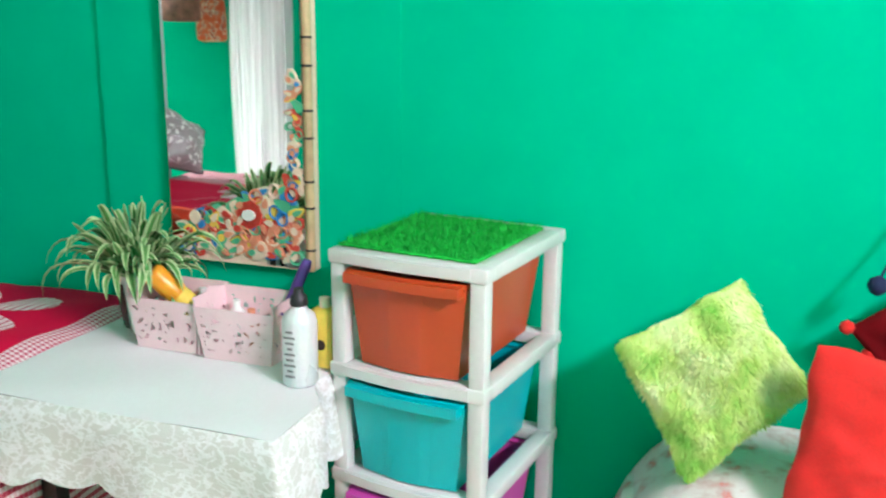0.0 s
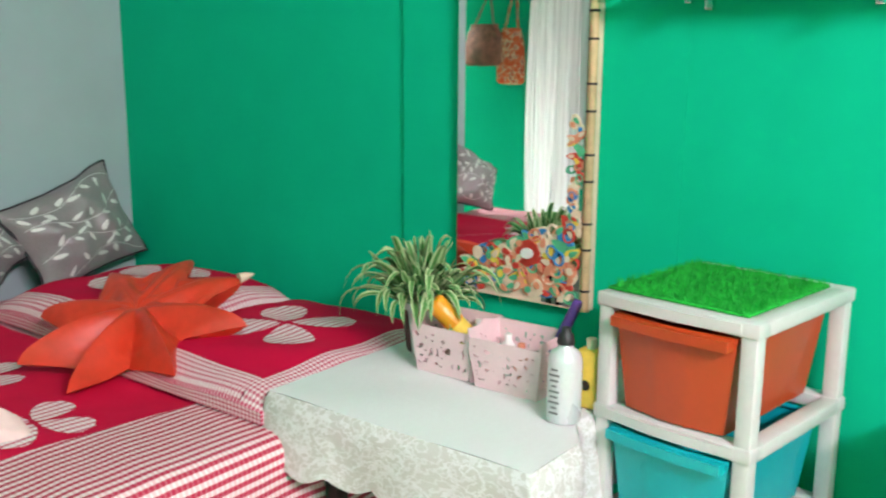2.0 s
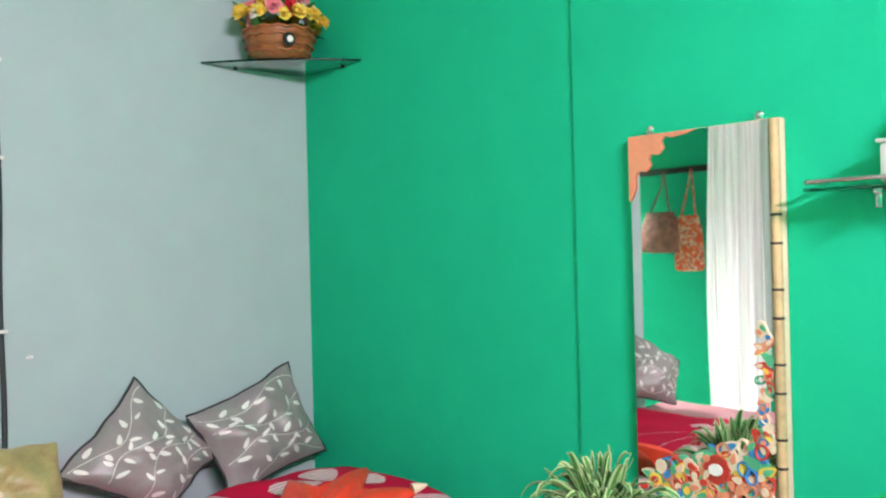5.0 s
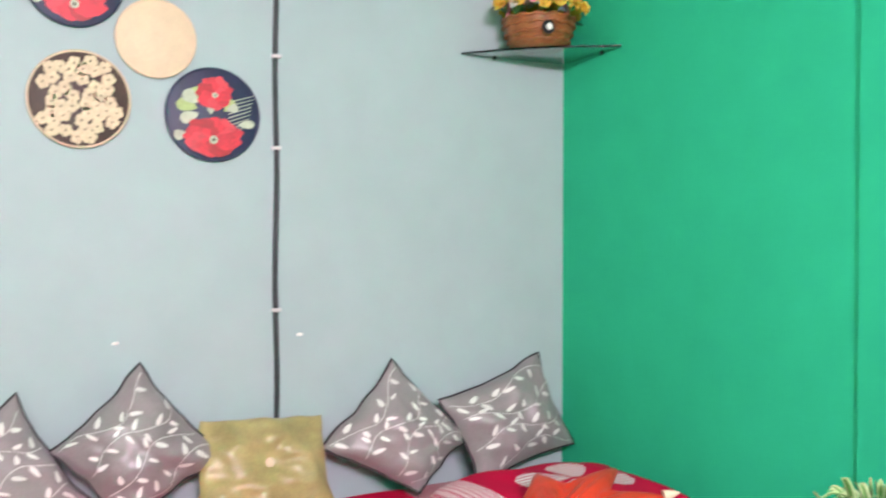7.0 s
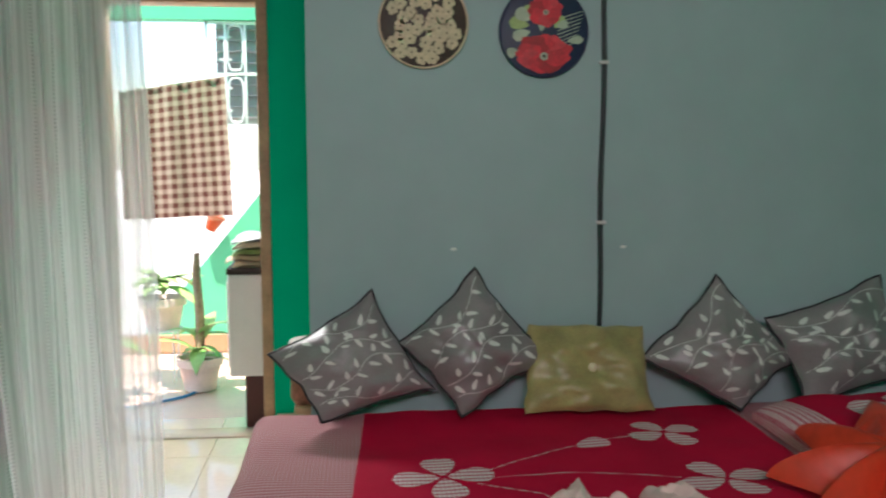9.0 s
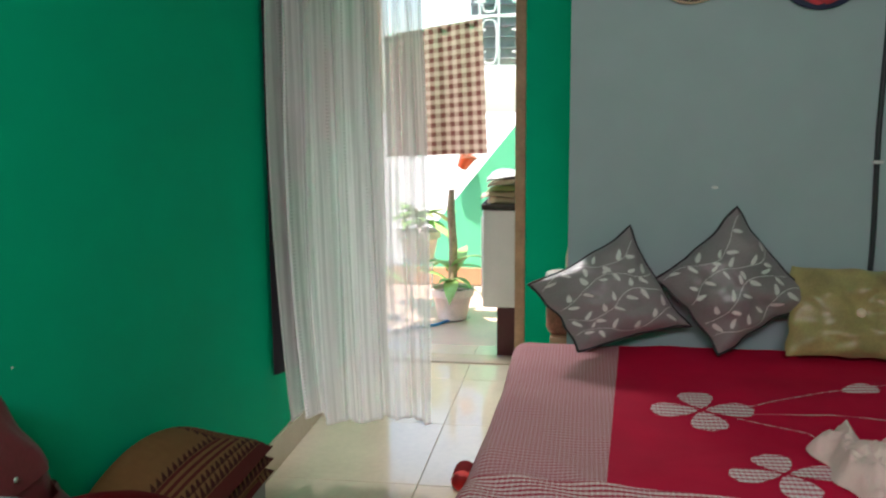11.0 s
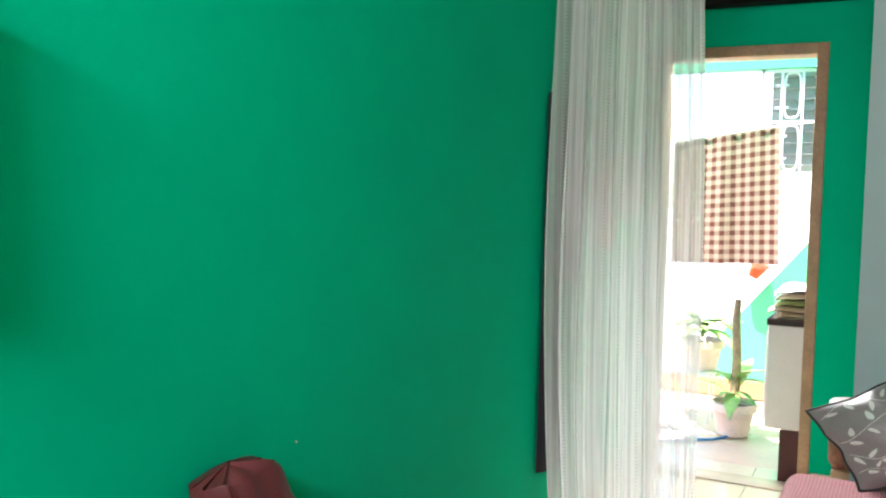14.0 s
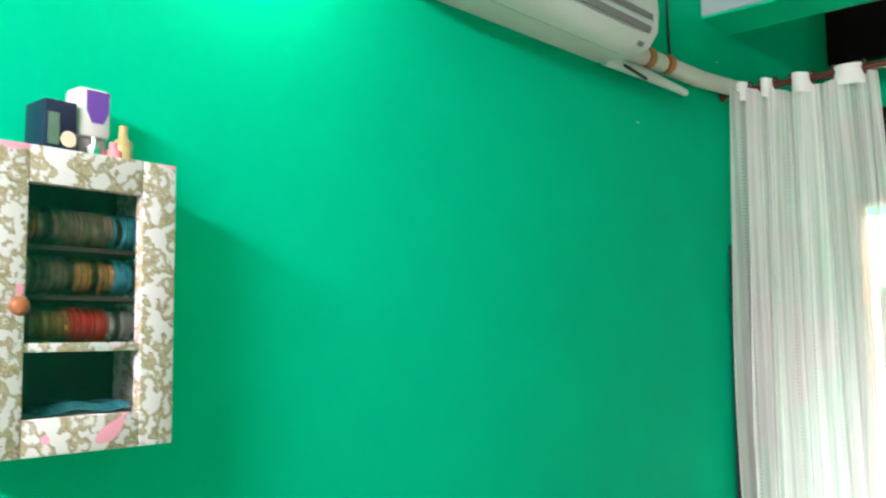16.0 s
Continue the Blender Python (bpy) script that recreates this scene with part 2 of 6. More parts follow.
def paper_colour(nt, u, v):
    co = coords(nt)
    big = noise_node(nt, 34, 4, co, 0.6)
    c = ramp_node(nt, big, [(0.47, (0.57, 0.58, 0.555)), (0.495, (0.2, 0.18, 0.1)), (0.53, (0.33, 0.3, 0.17)), (0.555, (0.42, 0.39, 0.27)), (0.57, (0.18, 0.16, 0.09)), (0.59, (0.57, 0.58, 0.555))])
    rose = math_node(nt, "GREATER_THAN", noise_node(nt, 9, 1, co), 0.69)
    return mix_node(nt, rose, c, (0.75, 0.33, 0.42))


def cover_colour(nt, u, v):
    co = coords(nt)
    c = ramp_node(nt, noise_node(nt, 16, 3, co), [(0.5, (0.74, 0.7, 0.67)), (0.6, (0.62, 0.5, 0.47)), (0.66, (0.7, 0.25, 0.22)), (0.7, (0.74, 0.7, 0.67))])
    return c


def leaf_colour(nt, u, v):
    edge = math_node(nt, "GREATER_THAN", math_node(nt, "ABSOLUTE", math_node(nt, "SUBTRACT", u, 0.5)), 0.24)
    return mix_node(nt, edge, (0.09, 0.24, 0.06), (0.46, 0.58, 0.3))


def fur_colour(nt, u, v):
    co = coords(nt)
    return ramp_node(nt, noise_node(nt, 8, 3, co), [(0.36, (0.3, 0.68, 0.1)), (0.5, (0.64, 0.82, 0.24)), (0.66, (0.82, 0.9, 0.48))])


def turf_colour(nt, u, v):
    return ramp_node(nt, noise_node(nt, 60, 3, coords(nt)), [(0.35, (0.004, 0.25, 0.025)), (0.65, (0.025, 0.52, 0.06))])


GREEN = wall_paint("green_wall_paint", (0.001, 0.49, 0.26), 0.5, spec=0.012)
BALCONYGREEN = wall_paint("faded_green_paint", (0.13, 0.5, 0.29), 0.7)
GREY = wall_paint("grey_blue_wall_paint", (0.365, 0.462, 0.472), 0.5)
CEIL = wall_paint("ceiling_paint", (0.72, 0.72, 0.68), 0.6)
TILE = mat("cream_floor_tile", (0.72, 0.62, 0.47), 0.15, 0.1, 3, 40, 0.02, coat=0.5, piece=0.03)
PEACH = mat("peach_floor_tile", (0.72, 0.5, 0.4), 0.3, 0.12, 4, 60, 0.05)
SKIRT = mat("cream_skirting_tile", (0.58, 0.48, 0.35), 0.25, 0.1, 4, 60, 0.05)
GROUT = mat("tile_grout", (0.5, 0.43, 0.34), 0.8)
WOOD = mat("brown_door_wood", (0.42, 0.25, 0.14), 0.55, 0.3, 8, 60, 0.3)
DARKWOOD = mat("dark_wood", (0.03, 0.018, 0.014), 0.5, 0.3, 8, 60, 0.3)
WHITEP = mat("white_plastic", (0.62, 0.61, 0.59), 0.35, 0.05, 5, 80, 0.05)
ORANGEP = mat("orange_plastic", (0.5, 0.062, 0.012), 0.33, 0.06, 6, 90, 0.04)
TEALP = mat("turquoise_plastic", (0.0, 0.42, 0.45), 0.33, 0.06, 6, 90, 0.04)
PINKP = mat("magenta_plastic", (0.55, 0.06, 0.36), 0.33, 0.06, 6, 90, 0.04)
PALEPINK = mat("pale_pink_plastic", (0.82, 0.58, 0.6), 0.4, 0.06, 9, 90, 0.05)
# near-black brown: shade inside recesses, put into the base colour
SHADEIN = mat("dark_gap", (0.022, 0.01, 0.008), 0.85, spec=0.2)
SHEET = sheet_material()
PETAL = gingham("gingham_petal_print", (0.6, 0.05, 0.12), (0.86, 0.78, 0.78), 0.022)
PILLOWEDGE = uv_mat("gingham_pillow_edge", lambda nt, u, v: check_node(nt, u, v, 0.0125, (0.56, 0.05, 0.12), (0.84, 0.72, 0.72)), 0.85, 0.25)
FIELD = mat("magenta_cotton", RED, 0.85, 0.08, 5, 250, 0.25, spec=0.15)
SATIN = mat("grey_satin", (0.255, 0.222, 0.228), 0.38, 0.22, 5, 180, 0.2, sheen=0.1, spec=0.6)
PIPING = mat("black_piping", (0.018, 0.016, 0.018), 0.6)
LEAFPRINT = mat("cream_leaf_print", (0.74, 0.72, 0.7), 0.6, 0.06)
GOLD = mat("gold_velvet", (0.36, 0.29, 0.12), 0.36, 0.3, 12, 160, 0.3, sheen=0.15)
STARC = mat("orange_satin", (0.64, 0.045, 0.018), 0.42, 0.2, 9, 30, 0.5, spec=0.4)
SCARF = mat("pale_pink_net", (0.86, 0.6, 0.57), 0.85, 0.08, 12, 200, 0.4, sheen=0.1)
LACE = uv_mat("white_lace_cloth", lace_colour, 0.85, 0.35)
TURF = uv_mat("artificial_turf", turf_colour, 0.7, 0)
FUR = uv_mat("lime_green_fur", fur_colour, 0.9, 0)
COVER = uv_mat("white_floral_cover", cover_colour, 0.85, 0.3)
REDC = mat("bright_red_plush", (0.66, 0.012, 0.006), 0.85, 0.15, 8, 200, 0.3, sheen=0.1)
DEEPRED = mat("dark_red_wool", (0.14, 0.002, 0.004), 0.95, 0.15, 8, 200, 0.3, spec=0.15)
MAROON = mat("maroon_leatherette", (0.14, 0.026, 0.03), 0.5, 0.25, 7, 120, 0.3)
NAVY = mat("navy_wool", (0.01, 0.015, 0.06), 0.9)
SHEER = sheer_material("sheer_white_curtain")
CURTAINTOP = mat("white_curtain_heading", (0.8, 0.78, 0.75), 0.8, 0.05)
RODM = mat("brown_metal_rod", (0.12, 0.03, 0.02), 0.3, 0.2, metal=0.4)
CHROME = mat("chrome", (0.75, 0.75, 0.75), 0.2, 0.05, metal=1.0)
BLACK = mat("black_rubber", (0.015, 0.015, 0.016), 0.5)
CABLE = mat("grey_cable", (0.022, 0.028, 0.03), 0.5)
BEIGE = mat("beige_cane_plate", (0.68, 0.52, 0.36), 0.6, 0.08, 20, 150, 0.2)
BLOOMDARK = mat("dark_brown_print", (0.05, 0.026, 0.018), 0.55, 0.3, 20)
PETALCREAM = mat("cream_blossom_print", (0.62, 0.5, 0.33), 0.6, 0.22, 55, 200, 0.1)
NAVYP = mat("navy_print", (0.012, 0.018, 0.06), 0.5, 0.3, 14)
POPPY = mat("poppy_red_print", (0.62, 0.015, 0.03), 0.5, 0.35, 22)
POPPYLIGHT = mat("pink_red_print", (0.66, 0.035, 0.05), 0.5, 0.3, 30)
POPPYDEEP = mat("deep_red_print", (0.4, 0.006, 0.012), 0.5, 0.35, 30)
PALESAGE = mat("whitish_green_print", (0.42, 0.47, 0.36), 0.6, 0.25, 30)
SAGE = mat("pale_green_print", (0.36, 0.45, 0.18), 0.6, 0.3, 25)
YELLOW = mat("yellow_petal", (0.82, 0.58, 0.08), 0.6, 0.15)
ROSE = mat("pink_petal", (0.8, 0.24, 0.28), 0.6, 0.2)
LEAFPALE = mat("pale_leaf_green", (0.3, 0.48, 0.14), 0.5, 0.3, piece=0.25)
LEAFG = mat("leaf_green", (0.04, 0.16, 0.03), 0.5, 0.3, piece=0.25)
SPIDER = uv_mat("variegated_leaf", leaf_colour, 0.5, 0.05)
WICKER = mat("brown_wicker", (0.3, 0.1, 0.03), 0.5, 0.4, 30, 90, 0.5)
DARKGLASS = glass_material("smoky_green_glass", (0.5, 0.64, 0.57))
GLASSG = glass_material("green_tinted_glass", (0.72, 0.9, 0.82))
CLEAR = glass_material("clear_glass", (0.96, 0.97, 0.96))
MIRRORM = bpy.data.materials.new("silvered_mirror")
MIRRORM.use_nodes = True
MIRRORM.node_tree.nodes["Principled BSDF"].inputs["Base Color"].default_value = (0.86, 0.88, 0.87, 1)
MIRRORM.node_tree.nodes["Principled BSDF"].inputs["Metallic"].default_value = 1.0
MIRRORM.node_tree.nodes["Principled BSDF"].inputs["Roughness"].default_value = 0.02
BAMBOO = mat("pale_bamboo", (0.55, 0.38, 0.2), 0.5, 0.25, 14, 60, 0.3)
CORAL = mat("coral_paper", (0.72, 0.27, 0.15), 0.7, 0.12)
CREAMP = mat("cream_paper", (0.76, 0.6, 0.44), 0.75, 0.12)
BLUEP = mat("blue_paper", (0.03, 0.22, 0.5), 0.6, 0.15)
TEALPAPER = mat("green_paper", (0.08, 0.42, 0.22), 0.6, 0.15)
REDP = mat("red_paper", (0.6, 0.05, 0.03), 0.6, 0.15)
WHITEC = mat("white_paper", (0.8, 0.78, 0.74), 0.7, 0.06)
PAPER = uv_mat("floral_wallpaper", paper_colour, 0.6, 0.1)
DARKBLUE = mat("dark_blue_card", (0.008, 0.012, 0.04), 0.35, 0.3)
PURPLE = mat("purple_card", (0.12, 0.05, 0.3), 0.5)
ACW = mat("white_ac_plastic", (0.66, 0.68, 0.66), 0.3, 0.05, 5, 80, 0.03)
TAPE = mat("orange_brown_tape", (0.5, 0.16, 0.04), 0.5)
LAG = mat("white_pipe_wrap", (0.72, 0.68, 0.62), 0.7, 0.1)
TOWEL = uv_mat("checked_cotton_towel", towel_colour, 0.9, 0.3)
LUNGI = uv_mat("teal_striped_cotton", lungi_colour, 0.9, 0.3)
RUG = uv_mat("brown_patterned_rug", rug_colour, 0.95, 0.4)
TERRA = mat("faded_pink_clay", (0.78, 0.62, 0.56), 0.8, 0.2, 8)
BARK = mat("bark", (0.3, 0.2, 0.13), 0.9, 0.4, 20, 60, 0.6)
IRONG = mat("dark_green_metal", (0.014, 0.042, 0.04), 0.22, 0.2, metal=0.3)
COPPER = mat("worn_copper_plate", (0.45, 0.17, 0.06), 0.45, 0.3, 12, metal=0.3)
STEEL = mat("steel_sole", (0.5, 0.48, 0.45), 0.3, 0.2, metal=0.9)
CORD = mat("braided_cord", (0.3, 0.24, 0.18), 0.9, 0.4, 60)
PALEBLUE = mat("pale_blue_plastic", (0.55, 0.66, 0.66), 0.35, 0.08)
GREYBOX = mat("grey_cloth_box", (0.3, 0.33, 0.31), 0.8, 0.15)
CREAMC = mat("cream_embroidered_cloth", (0.66, 0.6, 0.44), 0.9, 0.15, 18, 200, 0.4)
ALU = mat("brushed_aluminium", (0.74, 0.75, 0.76), 0.3, 0.06, metal=0.25)
GRILLE = mat("white_painted_iron", (0.75, 0.75, 0.72), 0.45, 0.08)
SLATE = mat("grey_louvre", (0.2, 0.2, 0.2), 0.6, 0.2)
CONCRETE = mat("pale_concrete", (0.5, 0.47, 0.42), 0.85, 0.2, 3, 50, 0.4)
TUBEGLOW = bpy.data.materials.new("glowing_tube")
TUBEGLOW.use_nodes = True
TUBEGLOW.node_tree.nodes["Principled BSDF"].inputs["Emission Color"].default_value = (1.0, 0.97, 0.92, 1)
TUBEGLOW.node_tree.nodes["Principled BSDF"].inputs["Emission Strength"].default_value = 3.0


# ---- mesh tools ----
class Mesh:
    """Collects vertices, faces and UVs of one part."""

    def __init__(self):
        self.v, self.f, self.uv, self.sharp = [], [], [], 62

    def add(self, verts, faces, uv=None):
        o = len(self.v)
        self.v += [tuple(p) for p in verts]
        self.f += [tuple(i + o for i in f) for f in faces]
        self.uv += list(uv) if uv else [(p[0], p[1]) for p in verts]
        return self

    def box(self, lo, hi, bevel=0.0, m=None):
        self.sharp = 26
        bm = bmesh.new()
        bmesh.ops.create_cube(bm, size=1)
        for p in bm.verts:
            p.co = [lo[i] + (p.co[i] + 0.5) * (hi[i] - lo[i]) for i in range(3)]
        if bevel:
            bmesh.ops.bevel(bm, geom=bm.edges[:], offset=bevel, segments=2, affect="EDGES", profile=0.5)
        if m is not None:
            bm.transform(m)
        bm.verts.index_update()
        self.add([p.co[:] for p in bm.verts], [[p.index for p in f.verts] for f in bm.faces])
        bm.free()
        return self

    def grid(self, fn, nu, nv, wrap=False, uv=None):
        vs, us = [], []
        for j in range(nv + 1):
            for i in range(nu + (0 if wrap else 1)):
                vs.append(fn(i / nu, j / nv))
                us.append(uv(i / nu, j / nv) if uv else (i / nu, j / nv))
        w = nu if wrap else nu + 1
        fs = []
        for j in range(nv):
            for i in range(nu):
                a, b = j * w + i, j * w + (i + 1) % w
                fs.append((a, b, b + w, a + w))
        return self.add(vs, fs, us)

    def tube(self, pts, r, seg=8, caps=True):
        pts = [Vector(p) for p in pts]
        n = len(pts)
        rs = r if isinstance(r, (list, tuple)) else [r] * n
        vs, fs = [], []
        ref = Vector((0.13, 0.31, 0.94))
        for i, p in enumerate(pts):
            d = (pts[min(i + 1, n - 1)] - pts[max(i - 1, 0)]).normalized()
            a = d.cross(ref)
            if a.length < 0.1:
                a = d.cross(Vector((1, 0, 0)))
            a.normalize()
            b = d.cross(a)
            for k in range(seg):
                t = 2 * math.pi * k / seg
                vs.append(p + rs[i] * (math.cos(t) * a + math.sin(t) * b))
        for i in range(n - 1):
            for k in range(seg):
                k2 = (k + 1) % seg
                fs.append((i * seg + k, i * seg + k2, (i + 1) * seg + k2, (i + 1) * seg + k))
        if caps:
            fs.append(tuple(range(seg))[::-1])
            fs.append(tuple((n - 1) * seg + k for k in range(seg)))
        return self.add(vs, fs)

    def lathe(self, profile, centre=(0, 0, 0), seg=24, m=None):
        vs, fs = [], []
        n = len(profile)
        for r, z in profile:
            for k in range(seg):
                t = 2 * math.pi * k / seg
                p = Vector((r * math.cos(t), r * math.sin(t), z))
                vs.append((m @ p if m is not None else p) + Vector(centre))
        for i in range(n - 1):
            for k in range(seg):
                k2 = (k + 1) % seg
                fs.append((i * seg + k, i * seg + k2, (i + 1) * seg + k2, (i + 1) * seg + k))
        fs.append(tuple(range(seg))[::-1])
        fs.append(tuple((n - 1) * seg + k for k in range(seg)))
        return self.add(vs, fs)

    def slab(self, outline, depth, m):
        """A flat piece from an outline in its plane, of the given depth, laid by the pose m."""
        n = len(outline)
        vs = [m @ Vector((x, y, 0)) for x, y in outline] + [m @ Vector((x, y, depth)) for x, y in outline]
        fs = [tuple(range(n))[::-1], tuple(range(n, 2 * n))] + [(i, (i + 1) % n, n + (i + 1) % n, n + i) for i in range(n)]
        return self.add(vs, fs, list(outline) * 2)

    def data(self, name, material, smooth=True):
        me = bpy.data.meshes.new(name)
        me.from_pydata(self.v, [], self.f)
        layer = me.uv_layers.new(name="UVMap")
        idx = np.empty(len(me.loops), dtype=np.int32)
        me.loops.foreach_get("vertex_index", idx)
        layer.data.foreach_set("uv", np.array(self.uv, dtype=np.float32)[idx].ravel())
        me.materials.append(material)
        if smooth:
            me.shade_smooth()
            me.set_sharp_from_angle(angle=radians(self.sharp))
        return me


def part(name, mesh, material, parent=None, label="", smooth=True):
    ob = new(name, mesh.data(name, material, smooth))
    if parent is not None:
        ob.parent = parent
    return tagged(ob, label)


def thing(name, label, category, group="", at=(0, 0, 0)):
    ob = new(name)
    ob.empty_display_size = 0.05
    ob["base"] = list(at)
    return tagged(ob, label, category, group)


def setting(name, mesh, material, smooth=False):
    return tagged(part(name, mesh, material, None, "", smooth), kind="structure")


def share(name, data, parent, m):
    ob = new(name, data)
    ob.parent = parent
    ob.matrix_basis = m
    return ob


def circle(r, n=24, sx=1.0):
    return [(sx * r * math.cos(2 * math.pi * i / n), r * math.sin(2 * math.pi * i / n)) for i in range(n)]


# ---- the shell of the room ----
XW, XE, YN, YS, YD, ZC = -1.33, 1.86, 3.1, -1.7, 4.36, 2.78
setting("wall_east", Mesh().box((XE, YS, 0), (XE + 0.15, 1.725, ZC)).box((XE + 0.009, 1.725, 0), (XE + 0.15, YN + 0.12, ZC)), GREEN)
setting("wall_east_column", Mesh().box((XE - 0.004, 0.885, 0), (XE + 0.0, 1.725, ZC)), GREEN)
setting("wall_north", Mesh().box((-0.27, YN, 0), (XE + 0.009, YN + 0.12, ZC)), GREY)
setting("wall_west", Mesh().box((XW - 0.15, YS, 0), (XW, YD, ZC)), GREEN)
setting("wall_south", Mesh().box((XW - 0.15, YS - 0.15, 0), (XE + 0.15, YS, ZC)), GREEN)
setting("wall_passage", Mesh().box((0.9, YN + 0.12, 0), (1.02, YD, ZC)), GREEN)
DL, DR, DT = -1.24, -0.555, 2.045
setting("wall_door", Mesh().box((XW - 0.15, YD, 0), (DL - 0.05, YD + 0.14, ZC)).box((DR + 0.05, YD, 0), (1.02, YD + 0.14, ZC))
        .box((DL - 0.05, YD, DT + 0.05), (DR + 0.05, YD + 0.14, ZC)), GREEN)
setting("ceiling", Mesh().box((XW - 0.15, YS - 0.15, ZC), (XE + 0.15, 3.09, ZC + 0.3)).box((XW - 0.15, 3.09, 2.99), (1.02, YD + 0.14, ZC + 0.3)), CEIL)
setting("wall_upper", Mesh().box((XW - 0.15, 3.09, ZC), (XW, YD, 2.99)).box((XW - 0.15, YD, ZC), (1.02, YD + 0.14, 2.99)).box((0.9, 3.22, ZC), (1.02, YD, 2.99)).box((XW + 0.0, 3.09, ZC + 0.3), (1.02, 3.1, ZC + 0.31)), GREEN)
setting("ceiling_beam", Mesh().box((XW, 2.855, 2.575), (XE, 3.09, ZC), 0.006), GREY)
setting("ceiling_beam_soffit", Mesh().box((XW, 2.859, 2.566), (XE, 3.086, 2.575)), GREEN)
setting("floor", Mesh().box((XW - 0.15, YS - 0.15, -0.1), (XE + 0.15, YD + 0.14, -0.006)), GROUT)
setting("skirting_west", Mesh().box((XW, YS, 0), (XW + 0.014, YD, 0.115), 0.003), SKIRT)
setting("skirting_door", Mesh().box((DR + 0.06, YD - 0.014, 0), (0.9, YD, 0.115), 0.003), SKIRT)
frame_door = tagged(new("door_frame"), "brown wooden door frame round an open doorway", "door frame", kind="structure")
part("left_jamb", Mesh().box((DL - 0.05, YD - 0.012, 0), (DL, YD + 0.145, DT + 0.05), 0.004), WOOD, frame_door)
part("right_jamb", Mesh().box((DR, YD - 0.012, 0), (DR + 0.05, YD + 0.145, DT + 0.05), 0.004), WOOD, frame_door)
part("head", Mesh().box((DL, YD - 0.012, DT), (DR, YD + 0.145, DT + 0.05), 0.004), WOOD, frame_door)
part("threshold", Mesh().box((DL, YD, -0.004), (DR, YD + 0.145, 0.008), 0.003), SKIRT, frame_door)
# dark loft wood, with the shade under the ceiling put into its colour
LOFTSHADE = mat("sooty_wood", (0.012, 0.008, 0.007), 0.85, 0.3, spec=0.15)
loft = tagged(new("loft_shelf"), "dark wooden loft edge over doorway, painted shade panel above", "shelf", kind="structure")
part("board", Mesh().box((XW, YD - 0.1, 2.275), (0.9, YD, 2.47), 0.004), LOFTSHADE, loft)
# added panel: paints the shade on the wall above the loft
part("upper_board", Mesh().box((XW, YD - 0.06, 2.72), (0.9, YD - 0.001, 2.985), 0.004), LOFTSHADE, loft)
part("light_strip", Mesh().box((-0.72, YD - 0.106, 2.472), (0.6, YD - 0.02, 2.484), 0.002), WHITEP, loft, "white edge strip")

# ---- outside the door ----
tagged(part("ground", Mesh().box((-60, 9.0, -3.2), (60, 200, -3.1)), CONCRETE), kind="structure")
setting("balcony_floor", Mesh().box((-3.2, YD + 0.14, -0.12), (1.4, 7.0, -0.01)), PEACH)
# stair parapet with a sloping top
setting("parapet", Mesh().slab([(-3.1, -0.05), (1.3, -0.05), (1.3, 1.75), (-0.2, 1.75), (-1.62, 0.02), (-3.1, 0.02)], 0.12, pose(0, 6.42, 0, 90)), BALCONYGREEN)
setting("balcony_wall", Mesh().box((0.2, YD + 0.14, 0), (0.34, 6.3, 2.7)), BALCONYGREEN)
setting("balcony_lintel", Mesh().box((-3.2, 6.35, 2.24), (1.4, 6.5, 2.72)), BALCONYGREEN)
setting("balcony_skirting", Mesh().box((-3.1, 6.27, 0), (0.2, 6.3, 0.12), 0.003), mat("brown_skirting_tile", (0.44, 0.24, 0.13), 0.35, 0.15))

grille = thing("window_grille", "white painted iron grille with lobed pattern", "grille")
gx0, gx1, gz0, gz1, gy = -1.1, -0.3, 1.53, 2.235, 6.38
part("frame", Mesh().box((gx0, gy, gz0), (gx1, gy + 0.02, gz0 + 0.02)).box((gx0, gy, gz1 - 0.02), (gx1, gy + 0.02, gz1))
     .box((gx0, gy, gz0), (gx0 + 0.02, gy + 0.02, gz1)).box((gx1 - 0.02, gy, gz0), (gx1, gy + 0.02, gz1)), GRILLE, grille, smooth=False)
bar = Mesh().box((-0.008, 0, 0), (0.008, 0.014, gz1 - gz0), 0.002).data("bar", GRILLE)
for i in range(1, 6):
    share("bar", bar, grille, pose(gx0 + i * 0.133, gy + 0.003, gz0))
lobe = Mesh().tube([(0.052 * math.copysign(abs(math.cos(a)) ** 0.45, math.cos(a)), 0, 0.15 * math.copysign(abs(math.sin(a)) ** 0.7, math.sin(a))) for a in [2 * math.pi * i / 20 for i in range(21)]], 0.008, 6, False).data("lobe", GRILLE)
for i in range(3):
    for j in range(2):
        share("lobe", lobe, grille, pose(gx0 + 0.2 + 0.266 * i, gy + 0.012, gz0 + 0.18 + 0.35 * j))
part("cross_rail", Mesh().box((gx0, gy + 0.002, 1.875), (gx1, gy + 0.016, 1.893)), GRILLE, grille)
link = Mesh().box((-0.042, 0, -0.007), (0.042, 0.012, 0.007), 0.002).data("link", GRILLE)
for i in range(3):
    for z in (1.64, 1.79, 1.98, 2.13):
        share("link", link, grille, pose(gx0 + 0.333 + 0.266 * (i - 0.75), gy + 0.004, z))
louvre = thing("louvre_window", "grey louvred window behind the grille", "window")
PALELOUVRE = mat("pale_grey_louvre", (0.42, 0.41, 0.41), 0.6, 0.2)
part("backing", Mesh().box((-1.05, 6.56, 1.55), (1.0, 6.58, 2.24)), PALELOUVRE, louvre)
slat = Mesh().box((-1.05, 6.5, -0.004), (1.0, 6.555, 0.004), 0.001).data("slat", PALELOUVRE)
